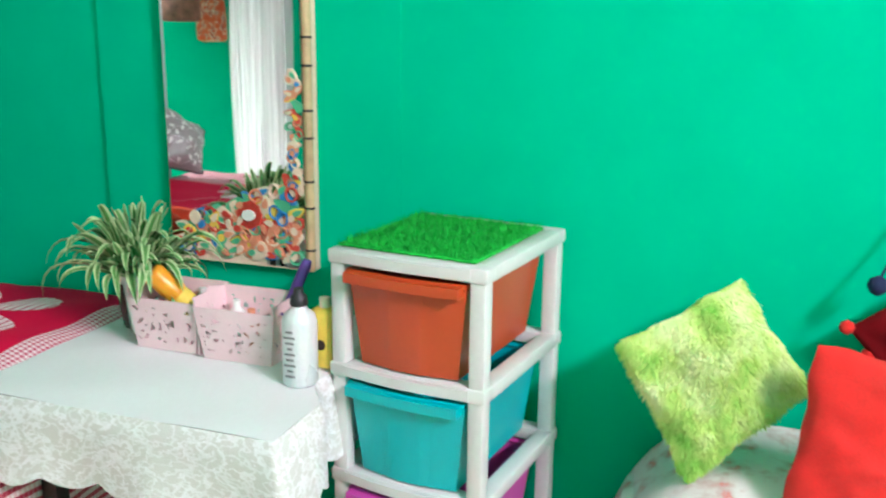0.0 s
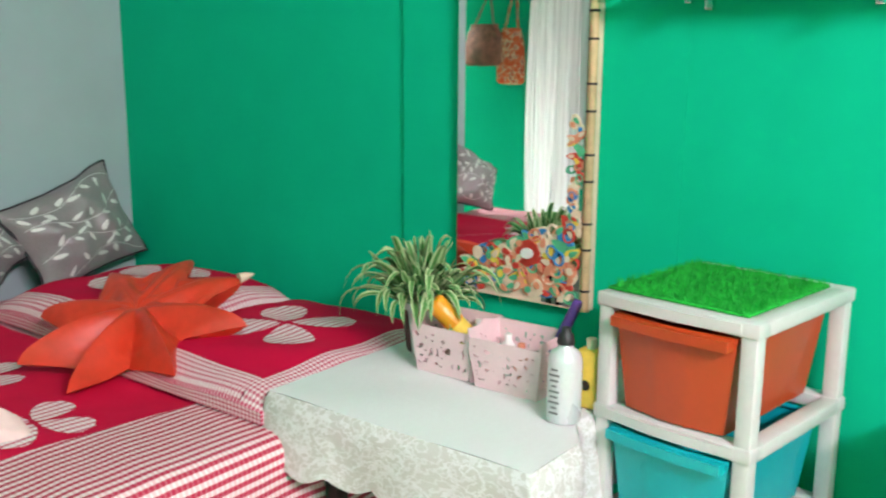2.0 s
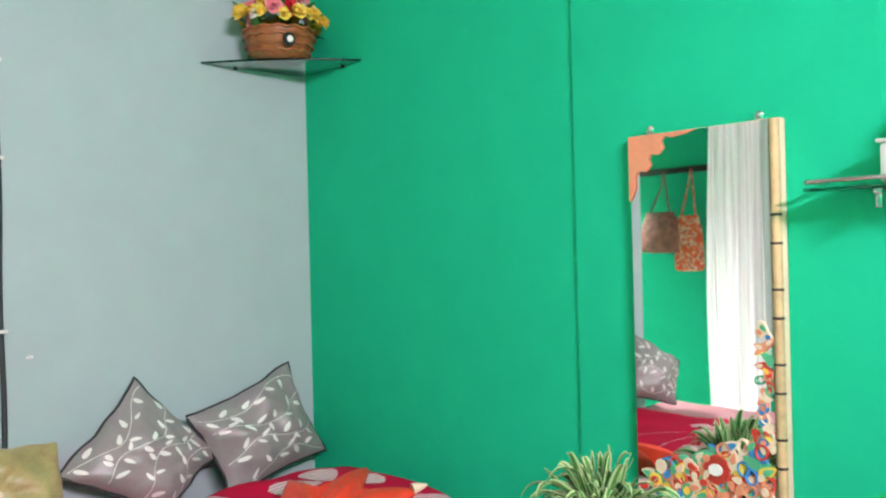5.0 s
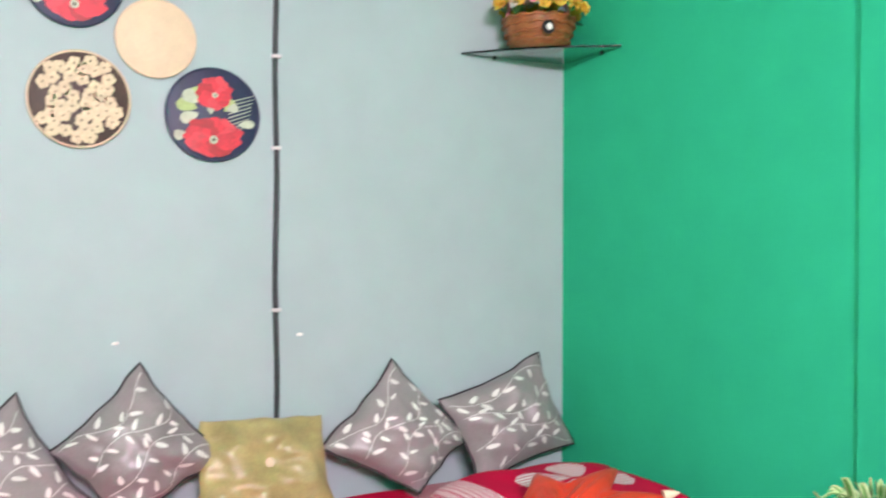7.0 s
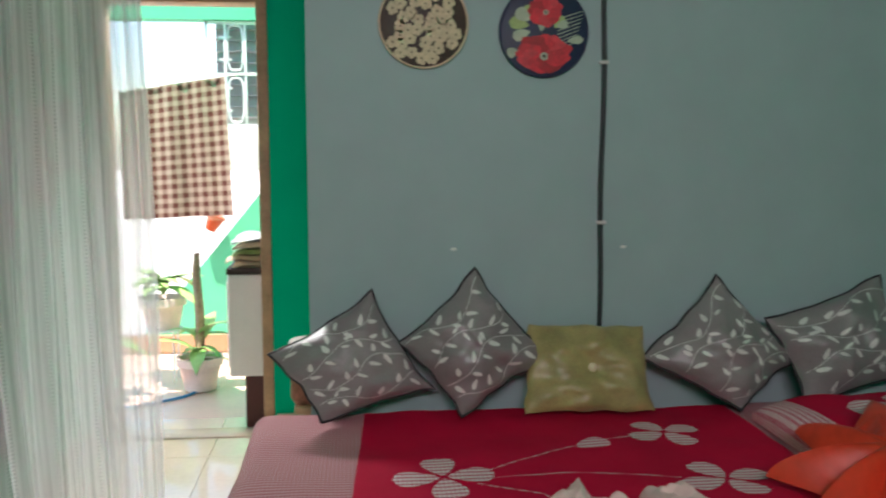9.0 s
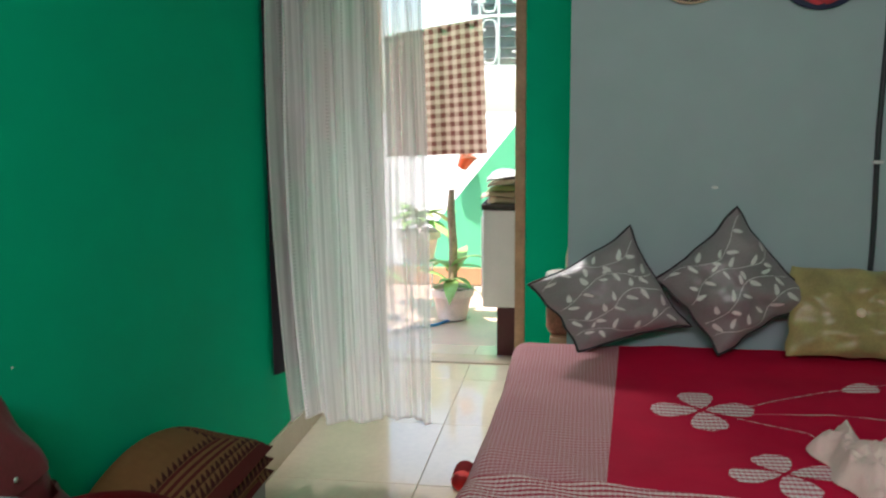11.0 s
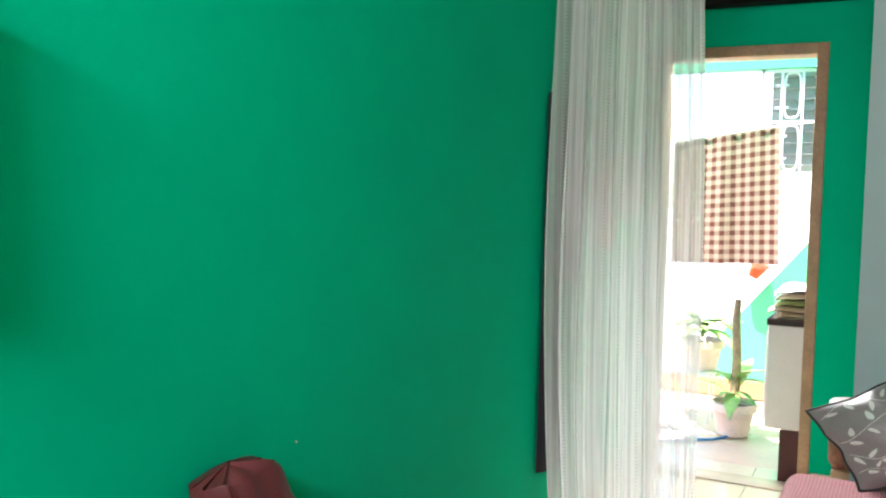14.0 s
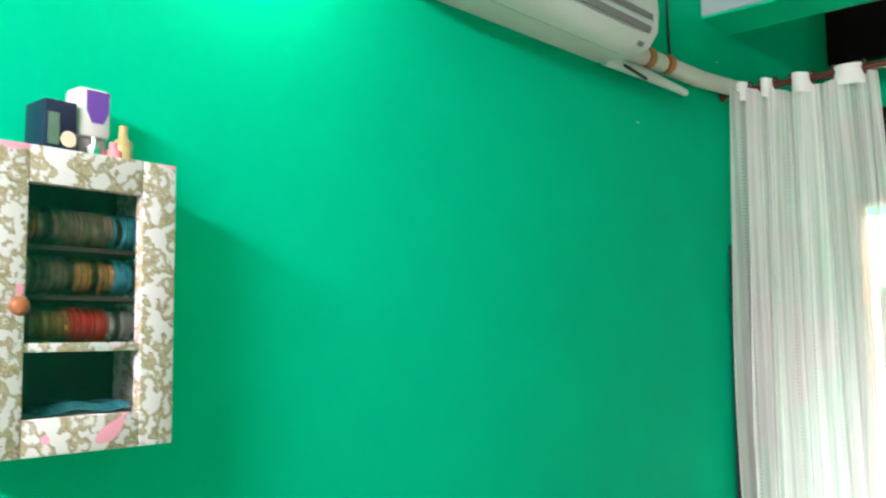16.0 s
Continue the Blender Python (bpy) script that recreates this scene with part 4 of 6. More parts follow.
part("button", Mesh().lathe([(0.004, -0.006), (0.016, 0), (0.014, 0.006), (0.004, 0.009)], gat(0.05, 0.0, 1, 0.002), 14, pose(0, 0, 0, 65).to_3x3().to_4x4()), CREAMP, gold, "pale covered button")


# ---- pillows with printed flowers ----
def pillow(x0, x1, y0, y1, z0, h, label, seed):
    t = thing("pillow", label, "pillow", "pillows on the bed")
    def top(x, y):
        u, v = 2 * (x - x0) / (x1 - x0) - 1, 2 * (y - y0) / (y1 - y0) - 1
        k = max(0.0, (1 - u ** 4) * (1 - v ** 4))
        return z0 + 0.03 + h * k ** 0.5 + 0.004 * math.sin(9 * u + 5 * v + seed)
    inset = 0.075
    part("cover", Mesh().grid(lambda u, v: (x0 + inset + (x1 - x0 - inset) * u, y0 + inset + (y1 - y0 - inset) * v, top(x0 + inset + (x1 - x0 - inset) * u, y0 + inset + (y1 - y0 - inset) * v)), 24, 24), FIELD, t)
    part("front_border", Mesh().grid(lambda u, v: (x0 + (x1 - x0) * u, y0 + inset * v, top(x0 + (x1 - x0) * u, y0 + inset * v)), 24, 6, uv=lambda u, v: ((x1 - x0) * u, inset * v)), PILLOWEDGE, t, "red gingham border")
    part("side_border", Mesh().grid(lambda u, v: (x0 + inset * u, y0 + inset + (y1 - y0 - inset) * v, top(x0 + inset * u, y0 + inset + (y1 - y0 - inset) * v)), 6, 24, uv=lambda u, v: ((y1 - y0) * v, inset * u)), PILLOWEDGE, t, "red gingham border")
    side = Mesh()
    for a, b, c, d in ((x0, y0, x1, y0), (x1, y0, x1, y1), (x1, y1, x0, y1), (x0, y1, x0, y0)):
        L = abs(c - a) + abs(d - b)
        side.grid(lambda u, v: (a + (c - a) * u, b + (d - b) * u, z0 + (top(a + (c - a) * u, b + (d - b) * u) - z0) * v), 24, 3, uv=lambda u, v: (L * u, 0.04 * v))
    part("side", side, PILLOWEDGE, t)
    flower(t, (x0 + x1) / 2 + 0.02, (y0 + y1) / 2, 0.19, 30 + 20 * seed, top)
    return t


pillow(1.10, 1.80, 1.50, 2.13, 0.505, 0.06, "magenta pillow with gingham border and printed flower", 1)
pillow(1.16, 1.82, 2.15, 2.80, 0.505, 0.085, "magenta pillow with gingham border under the star cushion", 2)

# ---- star cushion ----
star = thing("star_cushion", "shiny orange star-shaped stuffed cushion", "cushion")
SC, NP = Vector((1.205, 2.10, 0.568)), 8


def star_point(a, r, side):
    """Eight stuffed points round a sunken middle, seams running in from the notches."""
    k = a * NP / (2 * math.pi)
    half = math.pi / NP
    near = round(k)
    phi = abs(k - near) * 2 * half
    R1, R2 = 0.31 + 0.018 * math.sin(5.1 * (near % NP) + 1), 0.17
    R = R1 * R2 * math.sin(half) / (R1 * math.sin(phi) + R2 * math.sin(half - phi))
    f = 0.5 + 0.5 * math.cos(math.pi * phi / half)
    tip = a + 0.44
    lift = (0.045 + 0.088 * math.cos(tip - 0.35)) * r ** 1.35
    edge = max(0.0, 1 - r ** 2.2) ** 0.62
    pull = min(1.0, max(0.0, (r - 0.15) / 0.6))
    seam = 1 - 0.58 * (1 - f) * pull * pull * (3 - 2 * pull) - 0.16 * (1 - r) ** 5
    wrinkle = 0.0035 * math.sin(34 * r + 9 * math.sin(3 * a)) * (1 - f) * r
    h = 0.092 * edge * seam + wrinkle
    return SC + Vector((R * r * math.cos(tip), R * r * math.sin(tip), lift + h * (1 if side > 0 else -0.4)))


part("cover", Mesh().grid(lambda u, v: star_point(2 * math.pi * u, v, 1), 160, 20, True).grid(lambda u, v: star_point(-2 * math.pi * u, v, -1), 160, 12, True), STARC, star)
part("tip", Mesh().lathe([(0.016, 0), (0.012, 0.02), (0.002, 0.045)], star_point(2 * math.pi / 8 * 7, 0.96, 1), 10, pose(0, 0, 0, 0, 80, -20).to_3x3().to_4x4()), CREAMP, star, "pale stitched tip")

# ---- crumpled scarf ----
scarf = thing("scarf", "crumpled pale pink net scarf on the bed", "scarf")


def scarf_bunch(cx, cy, rx, ry, seed):
    def at(u, v):
        a, r = 2 * math.pi * u, v
        wob = 1 + 0.16 * math.sin(3 * a + seed) + 0.1 * math.sin(7 * a + 2 * seed)
        x, y = cx + rx * r * wob * math.cos(a), cy + ry * r * wob * math.sin(a)
        q = 0.06 * noise.noise((x * 7, y * 7, seed + 2))
        ridge = abs(noise.noise(((x + q) * 10 + y * 6, (y - q) * 8, seed + 5)))
        n = noise.noise((x * 8, y * 8, seed)) * 0.03 + (0.42 - ridge) * 0.085 + 0.012 * abs(noise.noise((x * 30, y * 26, seed))) + 0.006 * noise.noise((x * 70, y * 64, seed))
        return (x, y, BZ + 0.006 + max(0.0, 0.034 * (1 - r ** 2) + n * (1 - r ** 8)) * 0.95)
    return at


part("scarf_fold", Mesh().grid(scarf_bunch(0.45, 2.02, 0.12, 0.19, 1.0), 120, 40, True), SCARF, scarf)
part("scarf_fold", Mesh().grid(scarf_bunch(0.655, 2.0, 0.115, 0.2, 3.0), 110, 40, True), SCARF, scarf)

# ---- jar and bottle at the foot of the bed ----
stool = thing("side_stool", "narrow wooden stool beside the bed", "stool")
part("seat", Mesh().box((-0.335, 3.225, 0.44), (-0.13, 3.44, 0.465), 0.005), WOOD, stool)
for dx in (-0.3, -0.17):
    for dy in (3.235, 3.4):
        part("leg", Mesh().box((dx, dy, 0), (dx + 0.03, dy + 0.03, 0.44)), WOOD, stool)
jar = thing("storage_jar", "brown storage jar with a white lid", "jar")
part("jar", Mesh().lathe([(0.05, 0), (0.062, 0.02), (0.062, 0.17), (0.055, 0.19)], (-0.29, 3.3, 0.466)), mat("printed_brown_label", (0.42, 0.16, 0.1), 0.5, 0.5, 25), jar)
part("lid", Mesh().lathe([(0.066, 0), (0.066, 0.035), (0.058, 0.042)], (-0.29, 3.3, 0.656)), WHITEP, jar, "white screw lid")
bot = thing("oil_bottle", "slim bottle with gold label and red cap", "bottle")
part("bottle", Mesh().lathe([(0.02, 0), (0.022, 0.01), (0.022, 0.27), (0.01, 0.33), (0.01, 0.36)], (-0.262, 3.4, 0.466)), CREAMP, bot)
part("cap", Mesh().lathe([(0.012, 0), (0.012, 0.03), (0.008, 0.034)], (-0.262, 3.4, 0.826)), REDP, bot, "red cap")
slip = thing("slipper", "red slipper under the edge of bed", "slipper")
part("sole", Mesh().lathe([(0.04, 0), (0.045, 0.008), (0.04, 0.016)], (-0.62, 2.95, 0.002), 16, Matrix.Diagonal((1, 2.2, 1, 1))), REDC, slip)
part("upper", Mesh().grid(lambda u, v: (-0.62 + 0.042 * math.cos(math.pi * u), 2.9 + 0.09 * v, 0.018 + 0.045 * math.sin(math.pi * u)), 12, 5), DEEPRED, slip)

# ---- grey wall: cable, plates, nails, corner shelf ----
cable = thing("wall_cable", "dark cable clipped straight down the grey wall", "cable")
part("cable", Mesh().tube([(0.728 + 0.003 * math.sin(9 * z), YN - 0.007, z) for z in [0.62 + 0.0525 * i for i in range(37)]] + [(0.733, YN - 0.007, 2.575)], 0.009, 8), CABLE, cable)
for z in (1.128, 1.67, 1.976, 2.3):
    part("clip", Mesh().box((0.713, YN - 0.017, z - 0.006), (0.745, YN, z + 0.006), 0.002), WHITEP, cable, "white plastic clip")


def wall_plate(x, z, r, label, kind, seed):
    t = thing("wall_plate", label, "wall plate", "round plates on the grey wall")
    face = {"plain": BEIGE, "bloom": BLOOMDARK, "poppy": NAVYP}[kind]
    m = pose(x, YN - 0.002, z, 90)
    part("plate", Mesh().lathe([(r * 0.9, 0), (r, 0.006), (r, 0.012), (r * 0.97, 0.014), (0.0, 0.0135)], (x, YN - 0.002, z), 48, pose(0, 0, 0, 90).to_3x3().to_4x4()), face, t)
    part("rim", Mesh().tube([(x + r * math.cos(a), YN - 0.014, z + r * math.sin(a)) for a in [2 * math.pi * i / 48 for i in range(49)]], 0.004, 6, False), BEIGE if kind != "poppy" else NAVYP, t)
    def patch(px, pz, out, mt, lift, nm):
        part(nm, Mesh().slab([(px + a, pz + b) for a, b in out], 0.0016, pose(x, YN - 0.0155 - lift, z, 90)), mt, t, smooth=False)
    rng = random.Random(seed)
    if kind == "bloom":
        lobes = [(0.86 * k * math.cos(a), k * math.sin(a)) for a, k in [(2 * math.pi * i / 40, 0.155 * r * (0.8 + 0.22 * abs(math.sin(2.5 * 2 * math.pi * i / 40)))) for i in range(40)]]
        done = []
        for k in range(4000):
            a, d = rng.uniform(0, 2 * math.pi), r * 0.88 * math.sqrt(rng.random())
            px, pz = d * math.cos(a), d * math.sin(a)
            gap = noise.noise((px * 13 + 3, pz * 13, 4.0))
            if d < 0.87 * r and gap < 0.1 and all((px - q[0]) ** 2 + (pz - q[1]) ** 2 > (0.19 * r) ** 2 for q in done):
                done.append((px, pz))
                tw = rng.uniform(0, 6)
                c, w = math.cos(tw), math.sin(tw)
                patch(px, pz, [(c * a2 - w * b2, w * a2 + c * b2) for a2, b2 in lobes], PETALCREAM, 0.0004 * (len(done) % 3), "blossom_print")
                patch(px, pz, circle(0.022 * r, 8), BLOOMDARK, 0.0022, "blossom_eye")
    if kind == "poppy":
        def leaf(px, pz, a, L, W, mt, lift=0.0):
            c, w = math.cos(a), math.sin(a)
            patch(px * r, pz * r, [(r * (L * x2 * c - 1.25 * W * y2 * w), r * (L * x2 * w + 1.25 * W * y2 * c)) for x2, y2 in petal_outline(1.0, 1.0, 8)], mt, lift, "leaf_print")
        for px, pz, a, L, W, pale in ((-0.3, 0.22, 2.5, 0.42, 0.26, 1), (-0.3, 0.12, 2.95, 0.5, 0.24, 0), (-0.28, 0.02, 3.5, 0.46, 0.22, 1), (-0.3, 0.3, 1.9, 0.3, 0.2, 0),
                                      (0.22, 0.06, 0.9, 0.36, 0.2, 0), (0.26, 0.1, 0.35, 0.3, 0.16, 1), (-0.55, -0.42, 3.4, 0.3, 0.2, 1), (0.5, -0.2, 0.1, 0.4, 0.16, 1), (-0.05, -0.02, 1.6, 0.3, 0.16, 1)):
            leaf(px, pz, a, L, W, PALESAGE if pale else SAGE, 0.0003 * (pale + 1))
        for k in range(9):
            y0 = 0.34 - 0.085 * k
            patch(0, 0, [(0.3 * r, (y0 - 0.05) * r), (0.32 * r, (y0 - 0.068) * r), ((0.9 - 0.02 * k) * r, (y0 + 0.12) * r), ((0.9 - 0.02 * k) * r, (y0 + 0.135) * r)], PALESAGE, 0.0, "grass_print")
        for cx2, cz2, R, flat, n in ((0.03, 0.46, 0.42, 0.95, 7), (0.0, -0.48, 0.66, 0.7, 9)):
            for k in range(n):
                a = 2 * math.pi * k / n + 0.3
                rr = R * rng.uniform(0.5, 0.62)
                out = [(r * rr * (0.8 + 0.12 * math.sin(5 * b2 + k)) * math.cos(b2), r * rr * flat * (0.8 + 0.1 * math.cos(4 * b2 + k)) * math.sin(b2)) for b2 in [2 * math.pi * i / 22 for i in range(22)]]
                patch((cx2 + 0.5 * R * math.cos(a)) * r, (cz2 + 0.5 * R * flat * math.sin(a)) * r, out, (POPPY, POPPYLIGHT, POPPY, POPPYDEEP)[k % 4], 0.0012 + 0.0003 * k, "petal_print")
            patch(cx2 * r, (cz2 - 0.1 * R) * r, circle(0.14 * R * r, 12), PALESAGE, 0.0046, "blossom_eye")
            patch(cx2 * r, (cz2 - 0.1 * R) * r, circle(0.06 * R * r, 10), BLOOMDARK, 0.0054, "blossom_eye")
    return t


wall_plate(0.117, 1.792, 0.146, "cream wall plate with brown blossom print", "bloom", 1)
wall_plate(0.343, 1.997, 0.121, "plain beige round wall plate", "plain", 2)
wall_plate(0.52, 1.768, 0.149, "navy wall plate with red poppies", "poppy", 3)
wall_plate(0.104, 2.155, 0.142, "navy wall plate with red poppies", "poppy", 4)
for x, z in ((0.811, 1.042), (0.219, 1.04)):
    t = thing("wall_plug", "small white plug in the grey wall", "wall plug", "plugs in the grey wall")
    part("plug", Mesh().lathe([(0.006, 0), (0.005, 0.003), (0.002, 0.004)], (x, YN, z), 10, pose(0, 0, 0, 90).to_3x3().to_4x4()), WHITEC, t)
    part("chip", Mesh().slab([(x2, 0.6 * y2) for x2, y2 in circle(0.009, 9, 1.3)], 0.0012, pose(x, YN - 0.0002, z, 90)), WHITEC, t)
for y, z in ((1.519, 0.833), (2.976, 2.435), (2.35, 2.1)):
    t = thing("wall_plug", "small white plug in the green wall", "wall plug", "plugs in the green wall")
    part("plug", Mesh().lathe([(0.0025, 0), (0.002, 0.002), (0.001, 0.003)], (XW, y, z), 10, pose(0, 0, 0, 0, 90).to_3x3().to_4x4()), WHITEC, t)

cshelf = thing("corner_shelf", "quarter-round glass corner shelf", "shelf")
part("glass", Mesh().slab([(XE + 0.009, YN)] + [(XE + 0.009 - 0.445 * (1 - f) - 0.03 * math.sin(math.pi * f), YN - 0.372 * f - 0.03 * math.sin(math.pi * f)) for f in [i / 12 for i in range(13)]], 0.008, pose(0, 0, 2.043)), DARKGLASS, cshelf, smooth=False)
for x, y in ((1.56, YN - 0.006), (XE + 0.003, 2.84)):
    part("bracket", Mesh().box((x - 0.006, y - 0.006, 2.036), (x + 0.006, y + 0.006, 2.054), 0.002), CABLE, cshelf)

fb = thing("flower_basket", "brown wicker basket of artificial flowers in cellophane", "flower basket")
BC = Vector((1.648, 2.925, 2.0515))
part("basket", Mesh().lathe([(0.085, 0), (0.105, 0.015), (0.125, 0.07), (0.128, 0.1), (0.118, 0.105), (0.1, 0.08), (0.0, 0.07)], BC, 28), WICKER, fb)
for z, r in ((0.02, 0.109), (0.045, 0.119), (0.075, 0.1275), (0.1, 0.129)):
    part("weave_band", Mesh().tube([BC + Vector((r * math.cos(a), r * math.sin(a), z + 0.004 * math.sin(14 * a))) for a in [2 * math.pi * i / 56 for i in range(57)]], 0.006, 6, False), WICKER, fb)
part("handle", Mesh().tube([BC + Vector((0.125 * math.cos(a), 0, 0.1 + 0.18 * math.sin(a))) for a in [math.pi * i / 20 for i in range(21)]], 0.009, 8), ROSE, fb, "pink wrapped handle")
part("tag", Mesh().lathe([(0.024, 0), (0.024, 0.006), (0.0, 0.007)], BC + Vector((-0.04, -0.128, 0.05)), 16, pose(0, 0, 0, 90).to_3x3().to_4x4()), BLACK, fb, "black round tag")
part("tag_centre", Mesh().lathe([(0.012, 0), (0.012, 0.003), (0.0, 0.0035)], BC + Vector((-0.04, -0.1355, 0.05)), 12, pose(0, 0, 0, 90).to_3x3().to_4x4()), WHITEC, fb)


def petal_ball(material, r, n):
    m = Mesh()
    for k in range(n):
        a, b = 2 * math.pi * k / n * 2.4, 0.25 + 1.1 * k / n
        t = pose(0, 0, 0, 90 - 70 * (k / n), 0, math.degrees(a))
        m.grid(lambda u, v: t @ Vector((r * 0.7 * (u - 0.5) * 2 * math.sin(math.pi * (0.15 + 0.8 * v)), 0.004 + 0.2 * r * math.sin(2 * v), r * v)), 4, 4)
    return m.data("blossom", material)


blossoms = [petal_ball(YELLOW, 0.034, 9), petal_ball(YELLOW, 0.027, 8), petal_ball(ROSE, 0.036, 10), petal_ball(POPPY, 0.032, 9), petal_ball(WHITEC, 0.024, 8)]
leafy = Mesh().grid(lambda u, v: (0.014 * (2 * u - 1) * math.sin(math.pi * (0.1 + 0.85 * v)), 0.06 * v, 0.012 * v - 0.02 * v * v), 3, 5).data("leaf", LEAFG)
rng = random.Random(8)
for k in range(84):
    a, r = rng.uniform(0, 2 * math.pi), 0.165 * math.sqrt(rng.random())
    z = 0.11 + 0.15 * (1 - (r / 0.18) ** 2) * rng.uniform(0.5, 1.0)
    low = z < 0.16
    d = blossoms[rng.choice([0, 0, 1, 4, 0]) if low else rng.choice([2, 4, 1, 1, 3, 4, 0])]
    share("blossom", d, fb, pose(BC.x + r * math.cos(a), BC.y + 0.85 * r * math.sin(a), BC.z + z, rng.uniform(20, 80), 0, math.degrees(a) + 90))
for k in range(26):
    a, r = rng.uniform(0, 2 * math.pi), rng.uniform(0.09, 0.14)
    share("leaf", leafy, fb, pose(BC.x + r * math.cos(a), BC.y + 0.85 * r * math.sin(a), BC.z + rng.uniform(0.09, 0.17), rng.uniform(-30, 60), 0, math.degrees(a) - 90))

bow = Mesh()
for k in range(7):
    a = 0.45 * k
    bow.tube([BC + Vector((-0.05 + 0.012 * k, -0.03, 0.27)), BC + Vector((-0.075 + 0.025 * k, -0.05 - 0.01 * (k % 2), 0.292 + 0.01 * math.sin(3 * a))), BC + Vector((-0.04 + 0.016 * k, -0.045, 0.283)), BC + Vector((-0.05 + 0.012 * k, -0.03, 0.27))], [0.004, 0.012, 0.01, 0.004], 7)
part("bow", bow, mat("magenta_ribbon", (0.42, 0.01, 0.1), 0.35, 0.2), fb, "magenta ribbon bow")
wrap = Mesh()
rng = random.Random(17)
for k in range(46):
    a, h = rng.uniform(0, 2 * math.pi), rng.uniform(0.1, 0.3)
    r = 0.17 * math.sqrt(max(0.1, 1 - (h / 0.34) ** 3)) + 0.012
    c = BC + Vector((r * math.cos(a), 0.85 * r * math.sin(a), h))
    d1, d2 = [Vector((rng.uniform(-1, 1), rng.uniform(-1, 1), rng.uniform(-1, 1))).normalized() * 0.014 for q in range(2)]
    wrap.add([c, c + d1, c + d1 + d2, c + d2], [(0, 1, 2, 3)])
tagged(part("crinkled_wrap", wrap, CLEAR, fb, "clear crinkled cellophane", False), kind="stuff")

# ---- mirror on the column ----
mirror = thing("wall_mirror", "tall mirror with paper flowers and bamboo edge", "mirror")
MX = XE - 0.022
MY0, MY1, MZ0, MZ1 = 1.10, 1.511, 0.678, 1.629
part("backing", Mesh().box((MX - 0.012, MY0 - 0.002, MZ0), (MX + 0.0145, MY1, MZ1 + 0.002), 0.002), CREAMP, mirror)
PANE = Matrix.Translation((MX - 0.0145, 1.3, 0)) @ pose(0, 0, 0, 0, 0, -0.76)
part("glass", Mesh().box((-0.002, MY0 + 0.022 - 1.3, MZ0 + 0.004), (0.0015, MY1 - 0.002 - 1.3, MZ1), 0, PANE), MIRRORM, mirror, "silvered mirror pane")
part("bamboo_strip", Mesh().tube([(MX - 0.016, MY0 + 0.008, MZ0 + (MZ1 - MZ0) * i / 12) for i in range(13)], 0.012, 8), BAMBOO, mirror, "pale bamboo strip")
for k in range(9):
    z = MZ0 + 0.05 + 0.085 * k + (0.02 if k % 2 else 0)
    part("bamboo_node", Mesh().lathe([(0.0125, 0), (0.0138, 0.003), (0.0125, 0.006)], (MX - 0.016, MY0 + 0.008, z), 10), DARKWOOD, mirror)
for y in (MY0 + 0.05, MY1 - 0.06):
    part("hanger", Mesh().lathe([(0.008, 0), (0.012, 0.004), (0.004, 0.009)], (MX - 0.002, y, MZ1 + 0.012), 10, pose(0, 0, 0, 0, -90).to_3x3().to_4x4()), CHROME, mirror)
onmirror = Matrix(((0, 0, -1, MX - 0.0168), (-1, 0, 0, MY1), (0, 1, 0, MZ0), (0, 0, 0, 1)))
shapes = []
for mt in (CREAMP, CORAL, CREAMP, BLUEP, TEALPAPER, REDP, CREAMP, YELLOW, TEALPAPER, CORAL):
    shapes.append(Mesh().slab(petal_outline(0.075, 0.036, 8), 0.004, Matrix()).data("paper_petal", mt, False))
    shapes.append(Mesh().slab(circle(0.02, 18, 1.3), 0.005, Matrix()).data("paper_disc", mt, False))
    shapes.append(Mesh().tube([(0.024 * math.cos(a), 0.018 * math.sin(a), 0.004) for a in [2 * math.pi * i / 16 for i in range(17)]], 0.004, 5, False).data("paper_ring", mt))
rng = random.Random(21)
W = MY1 - MY0
inner = Matrix.Diagonal((0.55, 0.55, 1, 1))
spots = []
for k in range(2400):
    x, z = rng.uniform(0.03, W - 0.04), rng.uniform(0.028, 0.3)
    if z < 0.095 + 0.16 * (x / W) ** 1.3 and not (x < 0.1 and z > 0.05 + 0.9 * x) and all((x - a) ** 2 + (z - b) ** 2 > 0.0175 ** 2 for a, b in spots):
        spots.append((x, z))
low = len(spots)
spots += [(W - 0.026 - 0.03 * rng.random(), 0.2 + 0.011 * k) for k in range(26)]
for k, (x, z) in enumerate(spots):
    m, c, sh = onmirror @ pose(x, z, 0.0009 * (k % 6), 0, 0, rng.uniform(0, 360)), rng.randrange(10), rng.choice((0, 0, 0, 1, 2))
    if k < low:
        m = m @ Matrix.Diagonal((0.72, 0.8, 1, 1)) @ Matrix.Translation((-0.04 * (sh == 0), 0, 0))
    if k >= low:
        m = m @ Matrix.Diagonal((0.5, 0.5, 1, 1)) @ Matrix.Translation((-0.037 * (sh == 0), 0, 0))
    share("paper_piece", shapes[c * 3 + sh], mirror, m)
    if sh < 2 and rng.random() < 0.75:
        share("paper_piece", shapes[((c + rng.randrange(1, 9)) % 10) * 3 + sh], mirror, m @ Matrix.Translation((0.012 * (sh == 0), 0, 0.0032)) @ inner)
rosette = Mesh().slab(petal_outline(0.036, 0.03, 8), 0.005, Matrix()).data("paper_petal", REDP, False)
for k in range(8):
    share("rosette_petal", rosette, mirror, onmirror @ pose(0.24, 0.13, 0.006, 0, 0, 45 * k))
part("rosette_centre", Mesh().slab(circle(0.014, 18, 1.3), 0.006, onmirror @ pose(0.24, 0.13, 0.011)), WHITEC, mirror)
